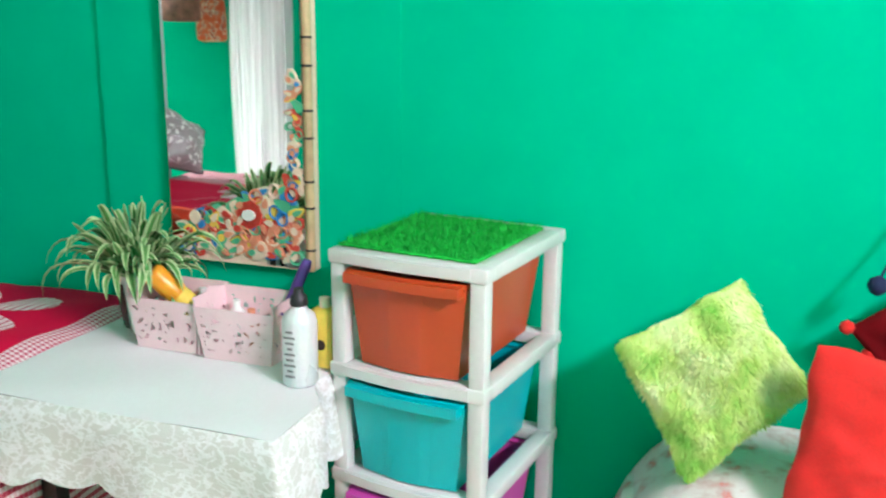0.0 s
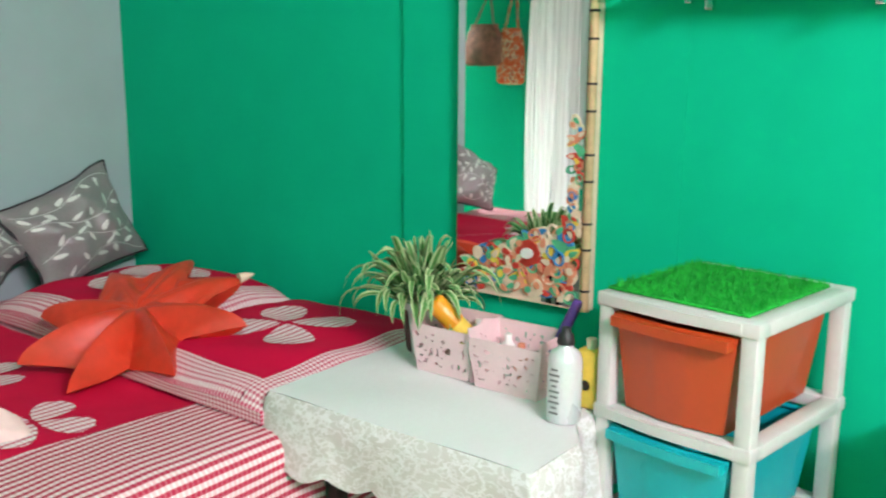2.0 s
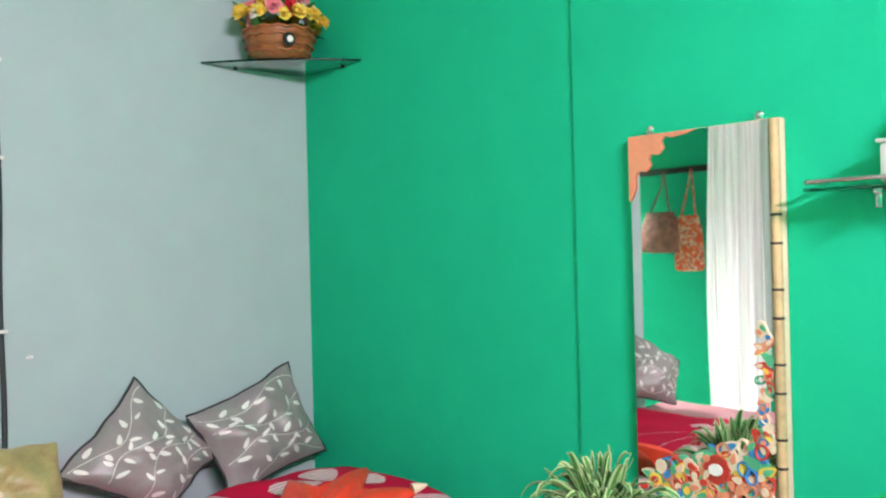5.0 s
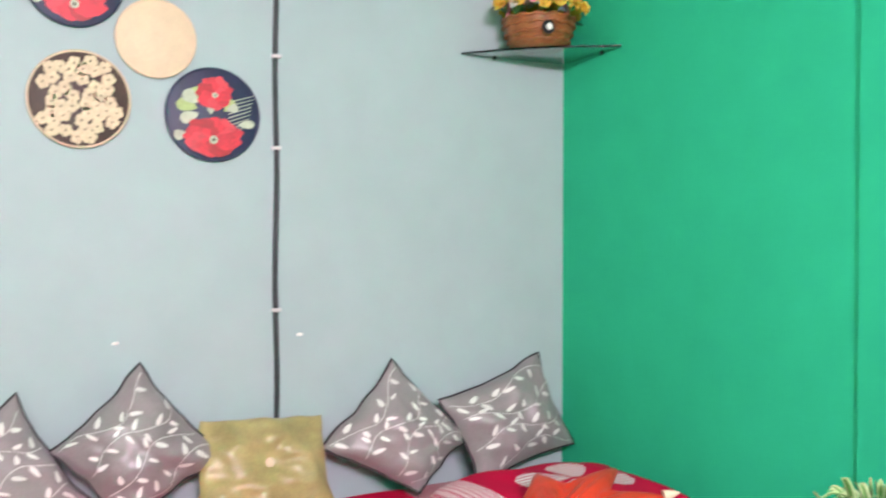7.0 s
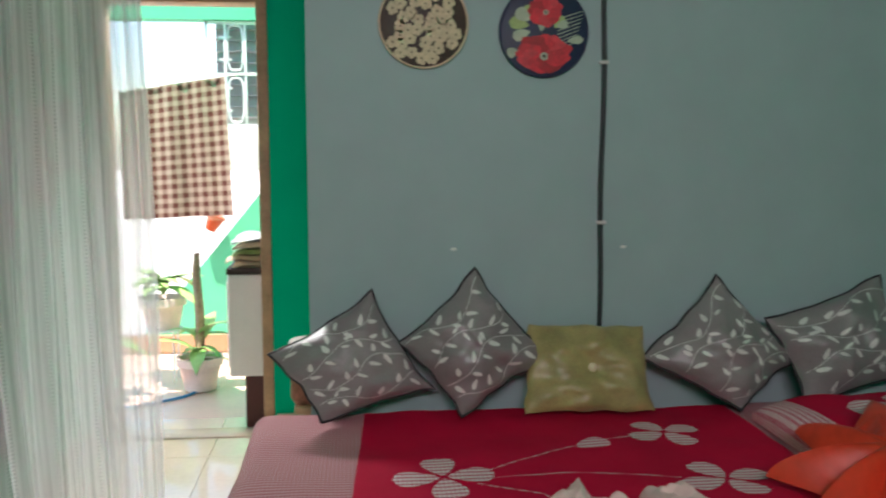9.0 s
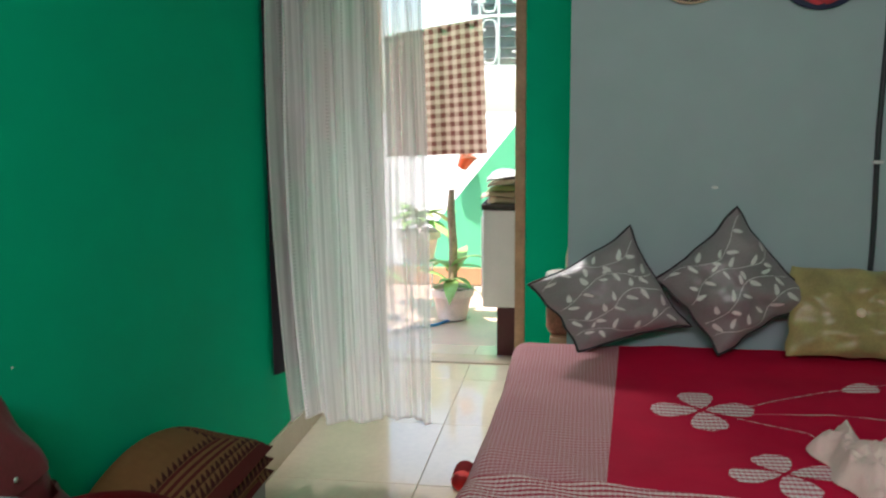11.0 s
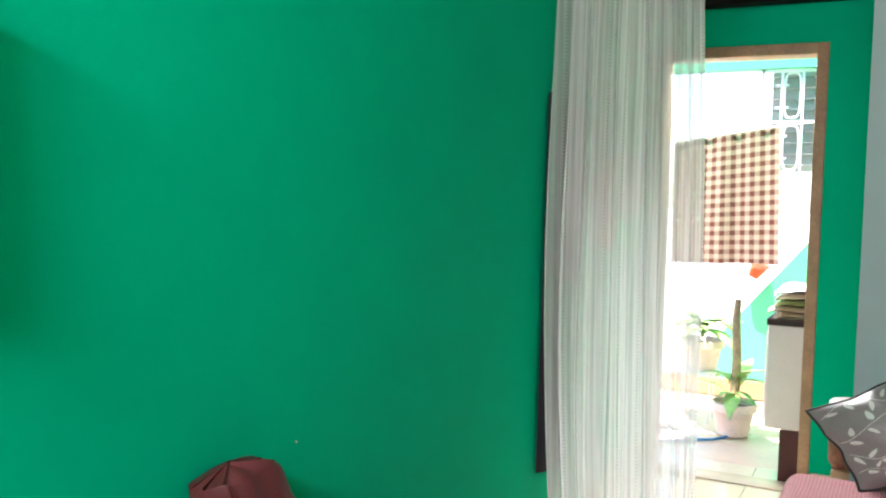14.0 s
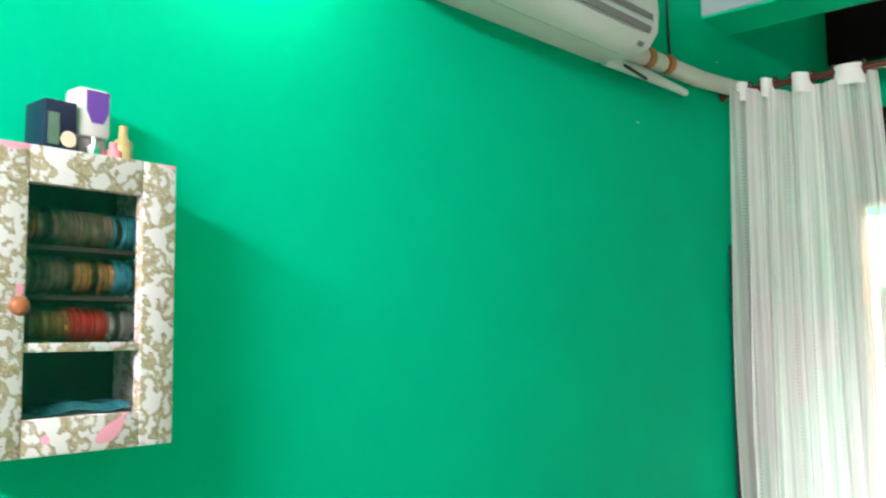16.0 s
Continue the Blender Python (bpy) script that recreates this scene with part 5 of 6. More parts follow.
part("base_strip", Mesh().slab([(0.0, 0.0), (W - 0.02, 0.0), (W - 0.02, 0.12), (W - 0.06, 0.1), (0.2, 0.05), (0.0, 0.035)], 0.0006, onmirror), CREAMP, mirror, smooth=False)
H = MZ1 - MZ0
scroll = [(0.0, H), (0.2, H), (0.17, H - 0.014), (0.13, H - 0.022), (0.112, H - 0.012), (0.1, H - 0.03), (0.105, H - 0.06), (0.09, H - 0.085), (0.068, H - 0.08), (0.06, H - 0.1), (0.066, H - 0.125), (0.05, H - 0.15), (0.028, H - 0.145), (0.018, H - 0.17), (0.02, H - 0.21), (0.008, H - 0.25), (0.0, H - 0.27)]
part("corner_scroll", Mesh().slab([(x, H - 0.62 * (H - z)) for x, z in scroll], 0.003, onmirror), CORAL, mirror, "coral paper scroll", False)

# ---- glass shelf beside the mirror ----
gshelf = thing("glass_shelf", "glass wall shelf on chrome brackets", "shelf")
part("glass", Mesh().box((XE - 0.145, 0.30, 1.452), (XE - 0.003, 0.99, 1.459), 0.001), GLASSG, gshelf)
part("rail", Mesh().tube([(XE - 0.015, 1.0, 1.472), (XE - 0.14, 0.985, 1.472), (XE - 0.145, 0.97, 1.472), (XE - 0.145, 0.3, 1.472)], 0.005, 8), CHROME, gshelf)
for y in (0.49, 0.84):
    part("bracket", Mesh().box((XE - 0.14, y - 0.009, 1.44), (XE, y + 0.009, 1.451), 0.002).box((XE - 0.02, y - 0.009, 1.405), (XE, y + 0.009, 1.451), 0.002).box((XE - 0.135, y - 0.007, 1.412), (XE - 0.118, y + 0.007, 1.441), 0.002), CHROME, gshelf)
tray = thing("shelf_basket", "white plastic basket on the glass shelf", "basket")
part("basket", Mesh().box((XE - 0.13, 0.5, 1.4605), (XE - 0.02, 0.84, 1.54), 0.008), WHITEP, tray)
part("rim", Mesh().box((XE - 0.135, 0.495, 1.54), (XE - 0.015, 0.845, 1.548), 0.003), WHITEP, tray)
for y, c, h in ((0.79, BLACK, 0.07), (0.74, TEALP, 0.12), (0.68, WHITEP, 0.14), (0.62, CREAMP, 0.13), (0.56, REDP, 0.1)):
    t = thing("toiletry_bottle", "small toiletry bottle standing in the basket", "bottle", "bottles in the basket")
    part("bottle", Mesh().lathe([(0.02, 0), (0.022, 0.01), (0.022, h * 0.7), (0.01, h * 0.8)], (XE - 0.075, y, 1.549), 16), c, t)
    part("cap", Mesh().lathe([(0.011, 0), (0.011, h * 0.18), (0.008, h * 0.2)], (XE - 0.075, y, 1.549 + h * 0.8), 12), CREAMP if c is TEALP else WHITEC, t)

# ---- low table with lace cloth ----
TZ = 0.53
tbl = thing("low_table", "low table with dark legs under a lace cloth", "table")
part("tabletop", Mesh().slab([(1.225, 0.9), (1.42, 0.9), (1.5, 0.95), (1.94, 0.95), (1.94, 1.585), (1.225, 1.585)], 0.026, pose(0, 0, TZ - 0.03)), DARKWOOD, tbl, smooth=False)
for x in (1.29, 1.88):
    for y in (0.95, 1.46):
        part("leg", Mesh().box((x, y, -0.0913), (x + 0.04, y + 0.04, TZ - 0.03), 0.003), DARKWOOD, tbl)
lace = thing("lace_tablecloth", "white lace cloth over the low table", "tablecloth")
TX0, TX1, TY0, TY1 = 1.21, 1.945, 0.935, 1.6


def skew(x, y):
    """The table's near corner stands out a little towards the room."""
    f = min(1.0, max(0.0, (1.5 - x) / 0.12))
    return y - 0.058 * f * f * (3 - 2 * f) * (TY1 - y) / (TY1 - TY0)


def cloth_edge(k):
    """The cloth's rim: k from 0 to 1 round the two free sides and the far side."""
    pts = [(TX1, TY0), (TX0, TY0), (TX0, TY1), (TX1, TY1)]
    lens = [TX1 - TX0, TY1 - TY0, TX1 - TX0]
    d = k * sum(lens)
    i = 0
    while i < 2 and d > lens[i]:
        d -= lens[i]
        i += 1
    f = min(1, d / lens[i])
    p = Vector(pts[i]).lerp(Vector(pts[i + 1]), f)
    n = (Vector((0, -1)), Vector((-1, 0)), Vector((0, 1)))[i]
    d = k * sum(lens)
    for at, diag in ((lens[0], Vector((-0.7, -0.7))), (lens[0] + lens[1], Vector((-0.7, 0.7)))):
        near = max(0.0, 1 - abs(d - at) / 0.1)
        n = n.lerp(diag, near) * (1 + 2.6 * near * near)
    return Vector((p.x, skew(p.x, p.y))), n, d


def lace_drop(u, v):
    p, n, d = cloth_edge(u)
    fall = 0.14 + 0.022 * abs(math.sin(d * 26)) + 0.012 * math.sin(d * 5) + 0.012 * n.length
    k = v * fall
    out = 0.014 / n.length * math.sin(min(1, v * 4) * math.pi / 2) + (0.012 * math.sin(d * 21) + 0.014) * v ** 1.3
    q = p + n * out
    return (q.x, q.y, TZ + 0.002 - k * (1 - 0.25 * math.exp(-9 * v)))


part("top", Mesh().grid(lambda u, v: (TX0 + (TX1 - TX0) * u, skew(TX0 + (TX1 - TX0) * u, TY0 + (TY1 - TY0) * v), TZ + 0.002 + 0.0015 * math.sin(14 * u + 9 * v)), 40, 30, uv=lambda u, v: (0.4 * u, v)), LACE, lace)
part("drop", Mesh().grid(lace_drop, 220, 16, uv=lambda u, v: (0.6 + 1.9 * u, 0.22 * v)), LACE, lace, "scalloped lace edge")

# ---- plant on the table ----
sp = thing("spider_plant", "variegated spider plant in a striped pot", "potted plant")
PC = Vector((1.66, 1.49, TZ + 0.003))
part("pot", Mesh().lathe([(0.042, 0), (0.044, 0.01), (0.06, 0.135), (0.066, 0.137), (0.066, 0.15), (0.056, 0.15), (0.05, 0.12), (0.0, 0.12)], PC, 28), WHITEP, sp, "white tapered pot")
for k in range(9):
    a = 2 * math.pi * k / 9
    part("dark_stripe", Mesh().slab([(-0.009, 0.012), (0.009, 0.012), (0.012, 0.128), (-0.012, 0.128)], 0.002, Matrix.Translation(PC + Vector((0.0435 * math.cos(a), 0.0435 * math.sin(a), 0))) @ pose(0, 0, 0, 90, 0, math.degrees(a) + 90) @ pose(0, 0, 0, 7)), DARKWOOD, sp, "dark brown stripe")
leafs = []
for k in range(7):
    L, up, W = 0.12 + 0.018 * k, 0.16 + 0.02 * ((k * 3) % 5), 0.011 + 0.0006 * k
    leafs.append(Mesh().grid(lambda u, v: (W * (2 * u - 1) * (1 - v ** 3) ** 0.8, L * math.sin(1.45 * v) * (0.55 + 0.06 * k), up * v * 1.15 - (0.066 + 0.026 * k) * v ** 2.4 + 0.004 * abs(2 * u - 1)), 4, 10, uv=lambda u, v: (u, v)).data("leaf", SPIDER))
rng = random.Random(4)
for k in range(240):
    a = rng.uniform(0, 360)
    if 225 < a < 315 and rng.random() < 0.45:
        continue
    s = rng.uniform(0.75, 1.18)
    o = share("leaf", leafs[rng.randrange(7)], sp, pose(PC.x + rng.uniform(-0.025, 0.025), PC.y + rng.uniform(-0.025, 0.025), PC.z + 0.12, rng.uniform(-14, 26), rng.uniform(-18, 18), a) @ Matrix.Scale(s, 4))
    # keep the leaves on the room side of the wall
    tip = o.matrix_basis @ Vector((0, 0.19, 0.05))
    if tip.x > 1.8:
        o.matrix_basis = pose(PC.x, PC.y, PC.z + 0.12, rng.uniform(20, 45), 0, rng.uniform(20, 160)) @ Matrix.Scale(s, 4)

# ---- pink baskets and bottles on the table ----
organiser = thing("desk_organiser", "pale pink perforated plastic basket in two halves", "basket")


def perforated(parent, a, b, z0, z1, seed, mid, nm="panel"):
    """A thin panel from a to b, leaning out from the middle, with punched holes."""
    a, b = Vector(a), Vector(b)
    d = (b - a)
    L = d.length
    d.normalize()
    n = Vector((d.y, -d.x))
    nx, nz = max(12, int(L / 0.0046)), 30
    rng2 = random.Random(seed)
    m = Mesh()
    def put(i0, i1, j0, j1):
        vs = []
        for off in (0.0, 0.003):
            for (i, j) in ((i0, j0), (i1, j0), (i1, j1), (i0, j1)):
                p = a + d * (L * i / nx) + n * off
                p = mid + (p - mid) * (0.9 + 0.17 * j / nz)
                vs.append((p.x, p.y, z0 + (z1 - z0) * j / nz))
        m.add(vs, [(3, 2, 1, 0), (4, 5, 6, 7), (0, 1, 5, 4), (1, 2, 6, 5), (2, 3, 7, 6), (3, 0, 4, 7)])
    for i in range(nx):
        for j in range(nz):
            hole = 1 < i < nx - 2 and 3 < j < nz - 5 and noise.noise((i * 0.41 + seed * 9, j * 0.41, seed * 3.3)) > 0.3 + 0.04 * rng2.random()
            if not hole:
                put(i, i + 1, j, j + 1)
    return part(nm, m, PALEPINK, parent, smooth=False)


for (ya, yb, xa, xb, sd) in ((1.256, 1.432, 1.54, 1.665, 1), (1.056, 1.246, 1.528, 1.65, 9)):
    c = [(xa, ya), (xa, yb), (xb, yb), (xb, ya)]
    for k in range(4):
        perforated(organiser, c[k], c[(k + 1) % 4], TZ + 0.006, TZ + (0.125 if k == 0 else 0.145), sd + k, Vector(((xa + xb) / 2, (ya + yb) / 2)))
    part("bottom", Mesh().box((xa + 0.006, ya + 0.009, TZ + 0.003), (xb - 0.006, yb - 0.009, TZ + 0.008)), PALEPINK, organiser)
part("divider", Mesh().slab([(0, 0), (0.115, 0), (0.115, 0.135), (0.05, 0.15), (0, 0.11)], 0.003, pose(1.537, 1.253, TZ + 0.006, 90)), PALEPINK, organiser)


def leaning_tube(name, base, top, r, mt, cap, label):
    t = thing(name, label, "tube")
    b, e = Vector(base), Vector(top)
    part("body", Mesh().tube([b, b.lerp(e, 0.48), b.lerp(e, 0.52)], [r, r, 0.9 * r], 14), mt, t)
    part("cap", Mesh().tube([b.lerp(e, 0.52), b.lerp(e, 0.95), e], [1.05 * r, 1.05 * r, 0.8 * r], 14), cap, t)
    return t


AMBER = mat("amber_plastic", (0.85, 0.34, 0.02), 0.35, 0.05)
leaning_tube("lotion_tube", (1.64, 1.30, TZ + 0.06), (1.566, 1.39, TZ + 0.182), 0.026, YELLOW, AMBER, "yellow lotion tube with an orange cap")
leaning_tube("comb_handle", (1.62, 1.11, TZ + 0.02), (1.66, 1.035, TZ + 0.22), 0.012, PURPLE, PURPLE, "purple plastic hairbrush handle")
for y, x, h, c in ((1.2, 1.62, 0.11, WHITEC), (1.15, 1.6, 0.1, CORAL), (1.31, 1.65, 0.12, WHITEP), (1.38, 1.63, 0.1, PALEPINK)):
    t = thing("cosmetic_bottle", "small cosmetic bottle inside the basket", "bottle", "bottles in the pink basket")
    part("bottle", Mesh().lathe([(0.016, 0), (0.018, 0.008), (0.018, h * 0.75), (0.009, h * 0.85), (0.009, h)], (x, y, TZ + 0.009), 14), c, t)
flask = thing("metal_bottle", "white metal bottle with a black cap", "bottle")
FC = (1.482, 0.965, TZ + 0.003)
part("body", Mesh().lathe([(0.034, 0), (0.037, 0.004), (0.037, 0.135), (0.032, 0.152), (0.018, 0.162), (0.016, 0.17)], FC, 28), ALU, flask)
part("cap", Mesh().lathe([(0.018, 0), (0.019, 0.004), (0.017, 0.02), (0.011, 0.026), (0.01, 0.036), (0.004, 0.038)], (FC[0], FC[1], FC[2] + 0.17), 18), BLACK, flask, "black pump cap")
for k in range(9):
    w = (0.022, 0.014, 0.026, 0.018, 0.024, 0.012, 0.02, 0.026, 0.016)[k]
    part("label_bar", Mesh().slab([(-w / 2, -0.0022), (w / 2, -0.0022), (w / 2, 0.0022), (-w / 2, 0.0022)], 0.0008, Matrix.Translation((FC[0] - 0.0375, FC[1] + 0.004, FC[2] + 0.025 + 0.012 * k)) @ pose(0, 0, 0, 90, 0, -90)), SLATE, flask, smooth=False)
yb = thing("yellow_bottle", "yellow plastic squeeze bottle behind metal bottle", "bottle")
part("body", Mesh().box((1.56, 0.93, TZ + 0.003), (1.61, 0.985, TZ + 0.14), 0.012), YELLOW, yb)
part("cap", Mesh().lathe([(0.012, 0), (0.012, 0.022), (0.009, 0.024)], (1.585, 0.957, TZ + 0.139), 12), CREAMP, yb)
part("label_spot", Mesh().slab(circle(0.012, 14), 0.001, Matrix.Translation((1.5598, 0.957, TZ + 0.06)) @ pose(0, 0, 0, 90, 0, -90)), DARKWOOD, yb, smooth=False)

# the table and all that stands on it, set to its true distance and size
nearer = Matrix.Translation((-0.149, 0.043, 1.282)) @ Matrix.Scale(0.9335, 4) @ Matrix.Translation((0.149, -0.043, -1.282))
for ob in [o for o in scene.objects if o.parent is None and o.get("category") and any(o.name.startswith(n) for n in (
        "low_table", "lace_tablecloth", "spider_plant", "desk_organiser", "lotion_tube", "comb_handle", "cosmetic_bottle", "metal_bottle", "yellow_bottle"))]:
    ob.matrix_basis = nearer

# ---- drawer rack ----
rack = thing("drawer_rack", "white plastic rack with three coloured drawers", "drawer rack")
RM = pose(1.386, 0.532, 0, 0, 0, -8.2)
RW, RD, LV = 0.337, 0.405, (0.845, 0.612, 0.38, 0.148)
for ax in (0.0, RD - 0.034):
    for ay in (0.0, RW - 0.034):
        part("post", Mesh().box((ax, ay, 0), (ax + 0.034, ay + 0.034, LV[0] - 0.02), 0.006, RM), WHITEP, rack)
for k, z in enumerate(LV):
    sh = Mesh()
    sh.box((-0.004, -0.004, z - 0.03), (0.04, RW + 0.004, z), 0.006, RM).box((RD - 0.04, -0.004, z - 0.03), (RD + 0.004, RW + 0.004, z), 0.006, RM)
    sh.box((0.03, -0.004, z - 0.03), (RD - 0.03, 0.034, z), 0.006, RM).box((0.03, RW - 0.034, z - 0.03), (RD - 0.03, RW + 0.004, z), 0.006, RM)
    part("tier", sh, WHITEP, rack)
    sag = [(-0.012 * math.sin(math.pi * i / 12) - 0.006, 0.03 + (RW - 0.06) * i / 12) for i in range(13)]
    part("front_lip", Mesh().slab([(x, y) for x, y in sag] + [(0.03, RW - 0.03), (0.03, 0.03)], 0.02, RM @ pose(0, 0, z - 0.024)), WHITEP, rack)
part("top_panel", Mesh().box((0.035, 0.03, LV[0] - 0.012), (RD - 0.035, RW - 0.03, LV[0] - 0.004), 0, RM), WHITEP, rack)
for k, mt in enumerate((ORANGEP, TEALP, PINKP)):
    z0, z1 = LV[k + 1] + 0.004, LV[k] - 0.036
    def drawer_wall(u, v, inner=0.0):
        # round the drawer, with ribs on the front and a taper towards the bottom
        tp = 0.022 * (1 - v)
        x0, x1, y0, y1 = 0.004 + tp * 0.6 + inner, RD - 0.03 - tp - inner, 0.04 + tp - 0.0 + inner, RW - 0.04 - tp - inner
        per = 4 * u
        e, f = int(per) % 4, per - int(per)
        if e == 0:
            rib = 0.006 if 0.3 < f < 0.68 else 0.0
            x, y = x0 - 0.012 * math.sin(math.pi * f) - rib + (0.004 if 0.3 < f < 0.68 else 0), y0 + (y1 - y0) * f
        elif e == 1:
            x, y = x0 + (x1 - x0) * f, y1
        elif e == 2:
            x, y = x1, y1 + (y0 - y1) * f
        else:
            x, y = x1 + (x0 - x1) * f, y0
        return RM @ Vector((x, y, z0 + (z1 - z0) * v))
    d = part("drawer", Mesh().grid(lambda u, v: drawer_wall(u, v), 96, 6, True), mt, rack, "tapered plastic drawer")
    part("rim", Mesh().tube([drawer_wall(i / 96, 0.97) for i in range(97)], 0.007, 6, False), mt, d)
    part("bottom", Mesh().box((0.03, 0.07, z0), (RD - 0.06, RW - 0.07, z0 + 0.004), 0, RM), mt, d)
    part("handle_lip", Mesh().slab([(-0.028, 0.045), (-0.034, 0.12), (-0.034, RW - 0.12), (-0.028, RW - 0.045), (0.0, RW - 0.045), (0.0, 0.045)], 0.02, RM @ pose(0.004, 0, z1 - 0.022)), mt, d)
turf = thing("grass_mat", "square of bright green artificial grass on rack", "mat")
part("mat", Mesh().box((0.02, 0.03, LV[0] + 0.001), (RD - 0.045, RW - 0.005, LV[0] + 0.007), 0.002, RM), TURF, turf)
rng = random.Random(3)
gm = Mesh()
for k in range(5200):
    x, y = rng.uniform(0.022, RD - 0.047), rng.uniform(0.032, RW - 0.007)
    a, L, w = rng.uniform(0, 2 * math.pi), rng.uniform(0.008, 0.017), 0.0012
    dx, dy = rng.uniform(-0.008, 0.008), rng.uniform(-0.008, 0.008)
    gm.add([RM @ Vector((x - w * math.cos(a), y - w * math.sin(a), LV[0] + 0.006)), RM @ Vector((x + w * math.cos(a), y + w * math.sin(a), LV[0] + 0.006)), RM @ Vector((x + dx, y + dy, LV[0] + 0.006 + L))], [(0, 1, 2)])
tagged(part("turf", gm, TURF, turf, smooth=False), kind="stuff")

# ---- covered seat with cushions, beyond the rack ----
seat = thing("padded_bench", "low padded seat under a white floral cover", "bench")
part("cover", Mesh().grid(lambda u, v: (1.24 + 0.58 * u, -1.0 + 1.36 * v, 0.44 - 0.3 * max(0, abs(2 * v - 1)) ** 7 - 0.30 * max(0, 1 - 2 * u) ** 7 + 0.006 * math.sin(13 * u + 9 * v)), 24, 40), COVER, seat)
part("body", Mesh().box((1.28, -0.96, 0.02), (1.82, 0.32, 0.32), 0.06), COVER, seat)


def furry(corners, puff, name, label, m, hairs, length, seed):
    t = cushion(corners, puff, name, label, m)
    at = cushion_map(corners, puff)[0]
    nrm = cushion_map(corners, puff)[1]
    rng2 = random.Random(seed)
    h = Mesh()
    for k in range(hairs):
        u, v = rng2.uniform(-1, 1), rng2.uniform(-1, 1)
        p = at(u, v)
        d = (nrm * (0.75 - 0.5 * max(abs(u), abs(v))) + (p - Vector(at(0, 0, 1))) * 1.5 + Vector((0, 0, -0.7)) + Vector((rng2.uniform(-1, 1), rng2.uniform(-1, 1), rng2.uniform(-1, 0.6))) * 0.55).normalized() * length * rng2.uniform(0.6, 1.2)
        s = Vector((rng2.uniform(-1, 1), rng2.uniform(-1, 1), rng2.uniform(-1, 1))) * 0.0019
        h.add([p - s, p + s, p + d], [(0, 1, 2)])
    tagged(part("pile", h, m, t, smooth=False), kind="stuff")
    return t


furry([(1.6, 0.33, 0.655), (1.73, 0.105, 0.785), (1.63, -0.045, 0.605), (1.54, 0.165, 0.42)], 0.075, "fluffy_cushion", "lime green shaggy cushion leaning on the wall", FUR, 32000, 0.014, 2)
cushion([(1.5, -0.03, 0.74), (1.52, -0.41, 0.70), (1.44, -0.4, 0.44), (1.45, -0.0, 0.44)], 0.05, "red_cushion", "bright red plush cushion on the covered seat", REDC)
dr = cushion([(1.74, -0.1, 0.7), (1.77, -0.3, 0.86), (1.77, -0.45, 0.66), (1.72, -0.27, 0.5)], 0.045, "dark_red_cushion", "dark red cushion with small pompoms", DEEPRED)
for k in range(5):
    p = cushion_map([(1.74, -0.1, 0.7), (1.77, -0.3, 0.86), (1.77, -0.45, 0.66), (1.72, -0.27, 0.5)], 0.045)[0](-1, 1 - 0.5 * k)
    part("pompom", Mesh().lathe([(0.004, -0.014), (0.013, -0.008), (0.015, 0), (0.012, 0.009), (0.004, 0.014)], p, 12), REDC, dr)
ball = thing("navy_pompom", "navy wool pompom on wall cushion", "pompom")
part("ball", Mesh().lathe([(0.003, -0.02), (0.014, -0.014), (0.02, 0), (0.015, 0.013), (0.003, 0.02)], (1.75, -0.15, 0.79), 14), NAVY, ball)
part("cord", Mesh().tube([(1.75, -0.15, 0.8), (1.8, -0.2, 0.9), (1.855, -0.22, 1.0)], 0.003, 5), NAVY, ball)

# ---- west wall: ironing table, bag, rug, stools ----
itable = thing("ironing_table", "small table under a teal striped cotton cloth", "table")
part("top", Mesh().box((-1.31, 0.25, 0.755), (-0.98, 1.06, 0.79), 0.006), DARKWOOD, itable)
for x in (-1.29, -1.03):
    for y in (0.28, 1.0):
        part("leg", Mesh().box((x, y, 0), (x + 0.04, y + 0.04, 0.755), 0.003), DARKWOOD, itable)
lung = thing("striped_cloth", "teal and white striped cloth over the table", "tablecloth")


def lungi_point(s, t):
    x0, y0 = -0.955, 1.085
    r = 0.06
    x, y, z = s, t, 0.80
    over = s - (x0 - r)
    if over > 0:
        a = min(over / r, math.pi / 2)
        x, z = x0 - r + r * math.sin(a), z - r * (1 - math.cos(a))
        if over > r * math.pi / 2:
            k = over - r * math.pi / 2
            x, z = x0 + 0.1 * k + 0.01 * math.sin(15 * t) * min(1, 6 * k), z - k
    over = t - (y0 - r)
    if over > 0:
        a = min(over / r, math.pi / 2)
        y, z = y0 - r + r * math.sin(a), z - r * (1 - math.cos(a))
        if over > r * math.pi / 2:
            k = over - r * math.pi / 2
            y, z = y0 + 0.1 * k + 0.01 * math.sin(17 * s) * min(1, 6 * k), z - k
    return (x, y, max(0.05, z + 0.004 * math.sin(12 * s + 7 * t)))


part("cloth", Mesh().grid(lambda u, v: lungi_point(-1.32 + 0.95 * u, 0.24 + 1.4 * v), 60, 80, uv=lambda u, v: (0.95 * u + 0.25 * v, 1.4 * v - 0.1 * u)), LUNGI, lung)

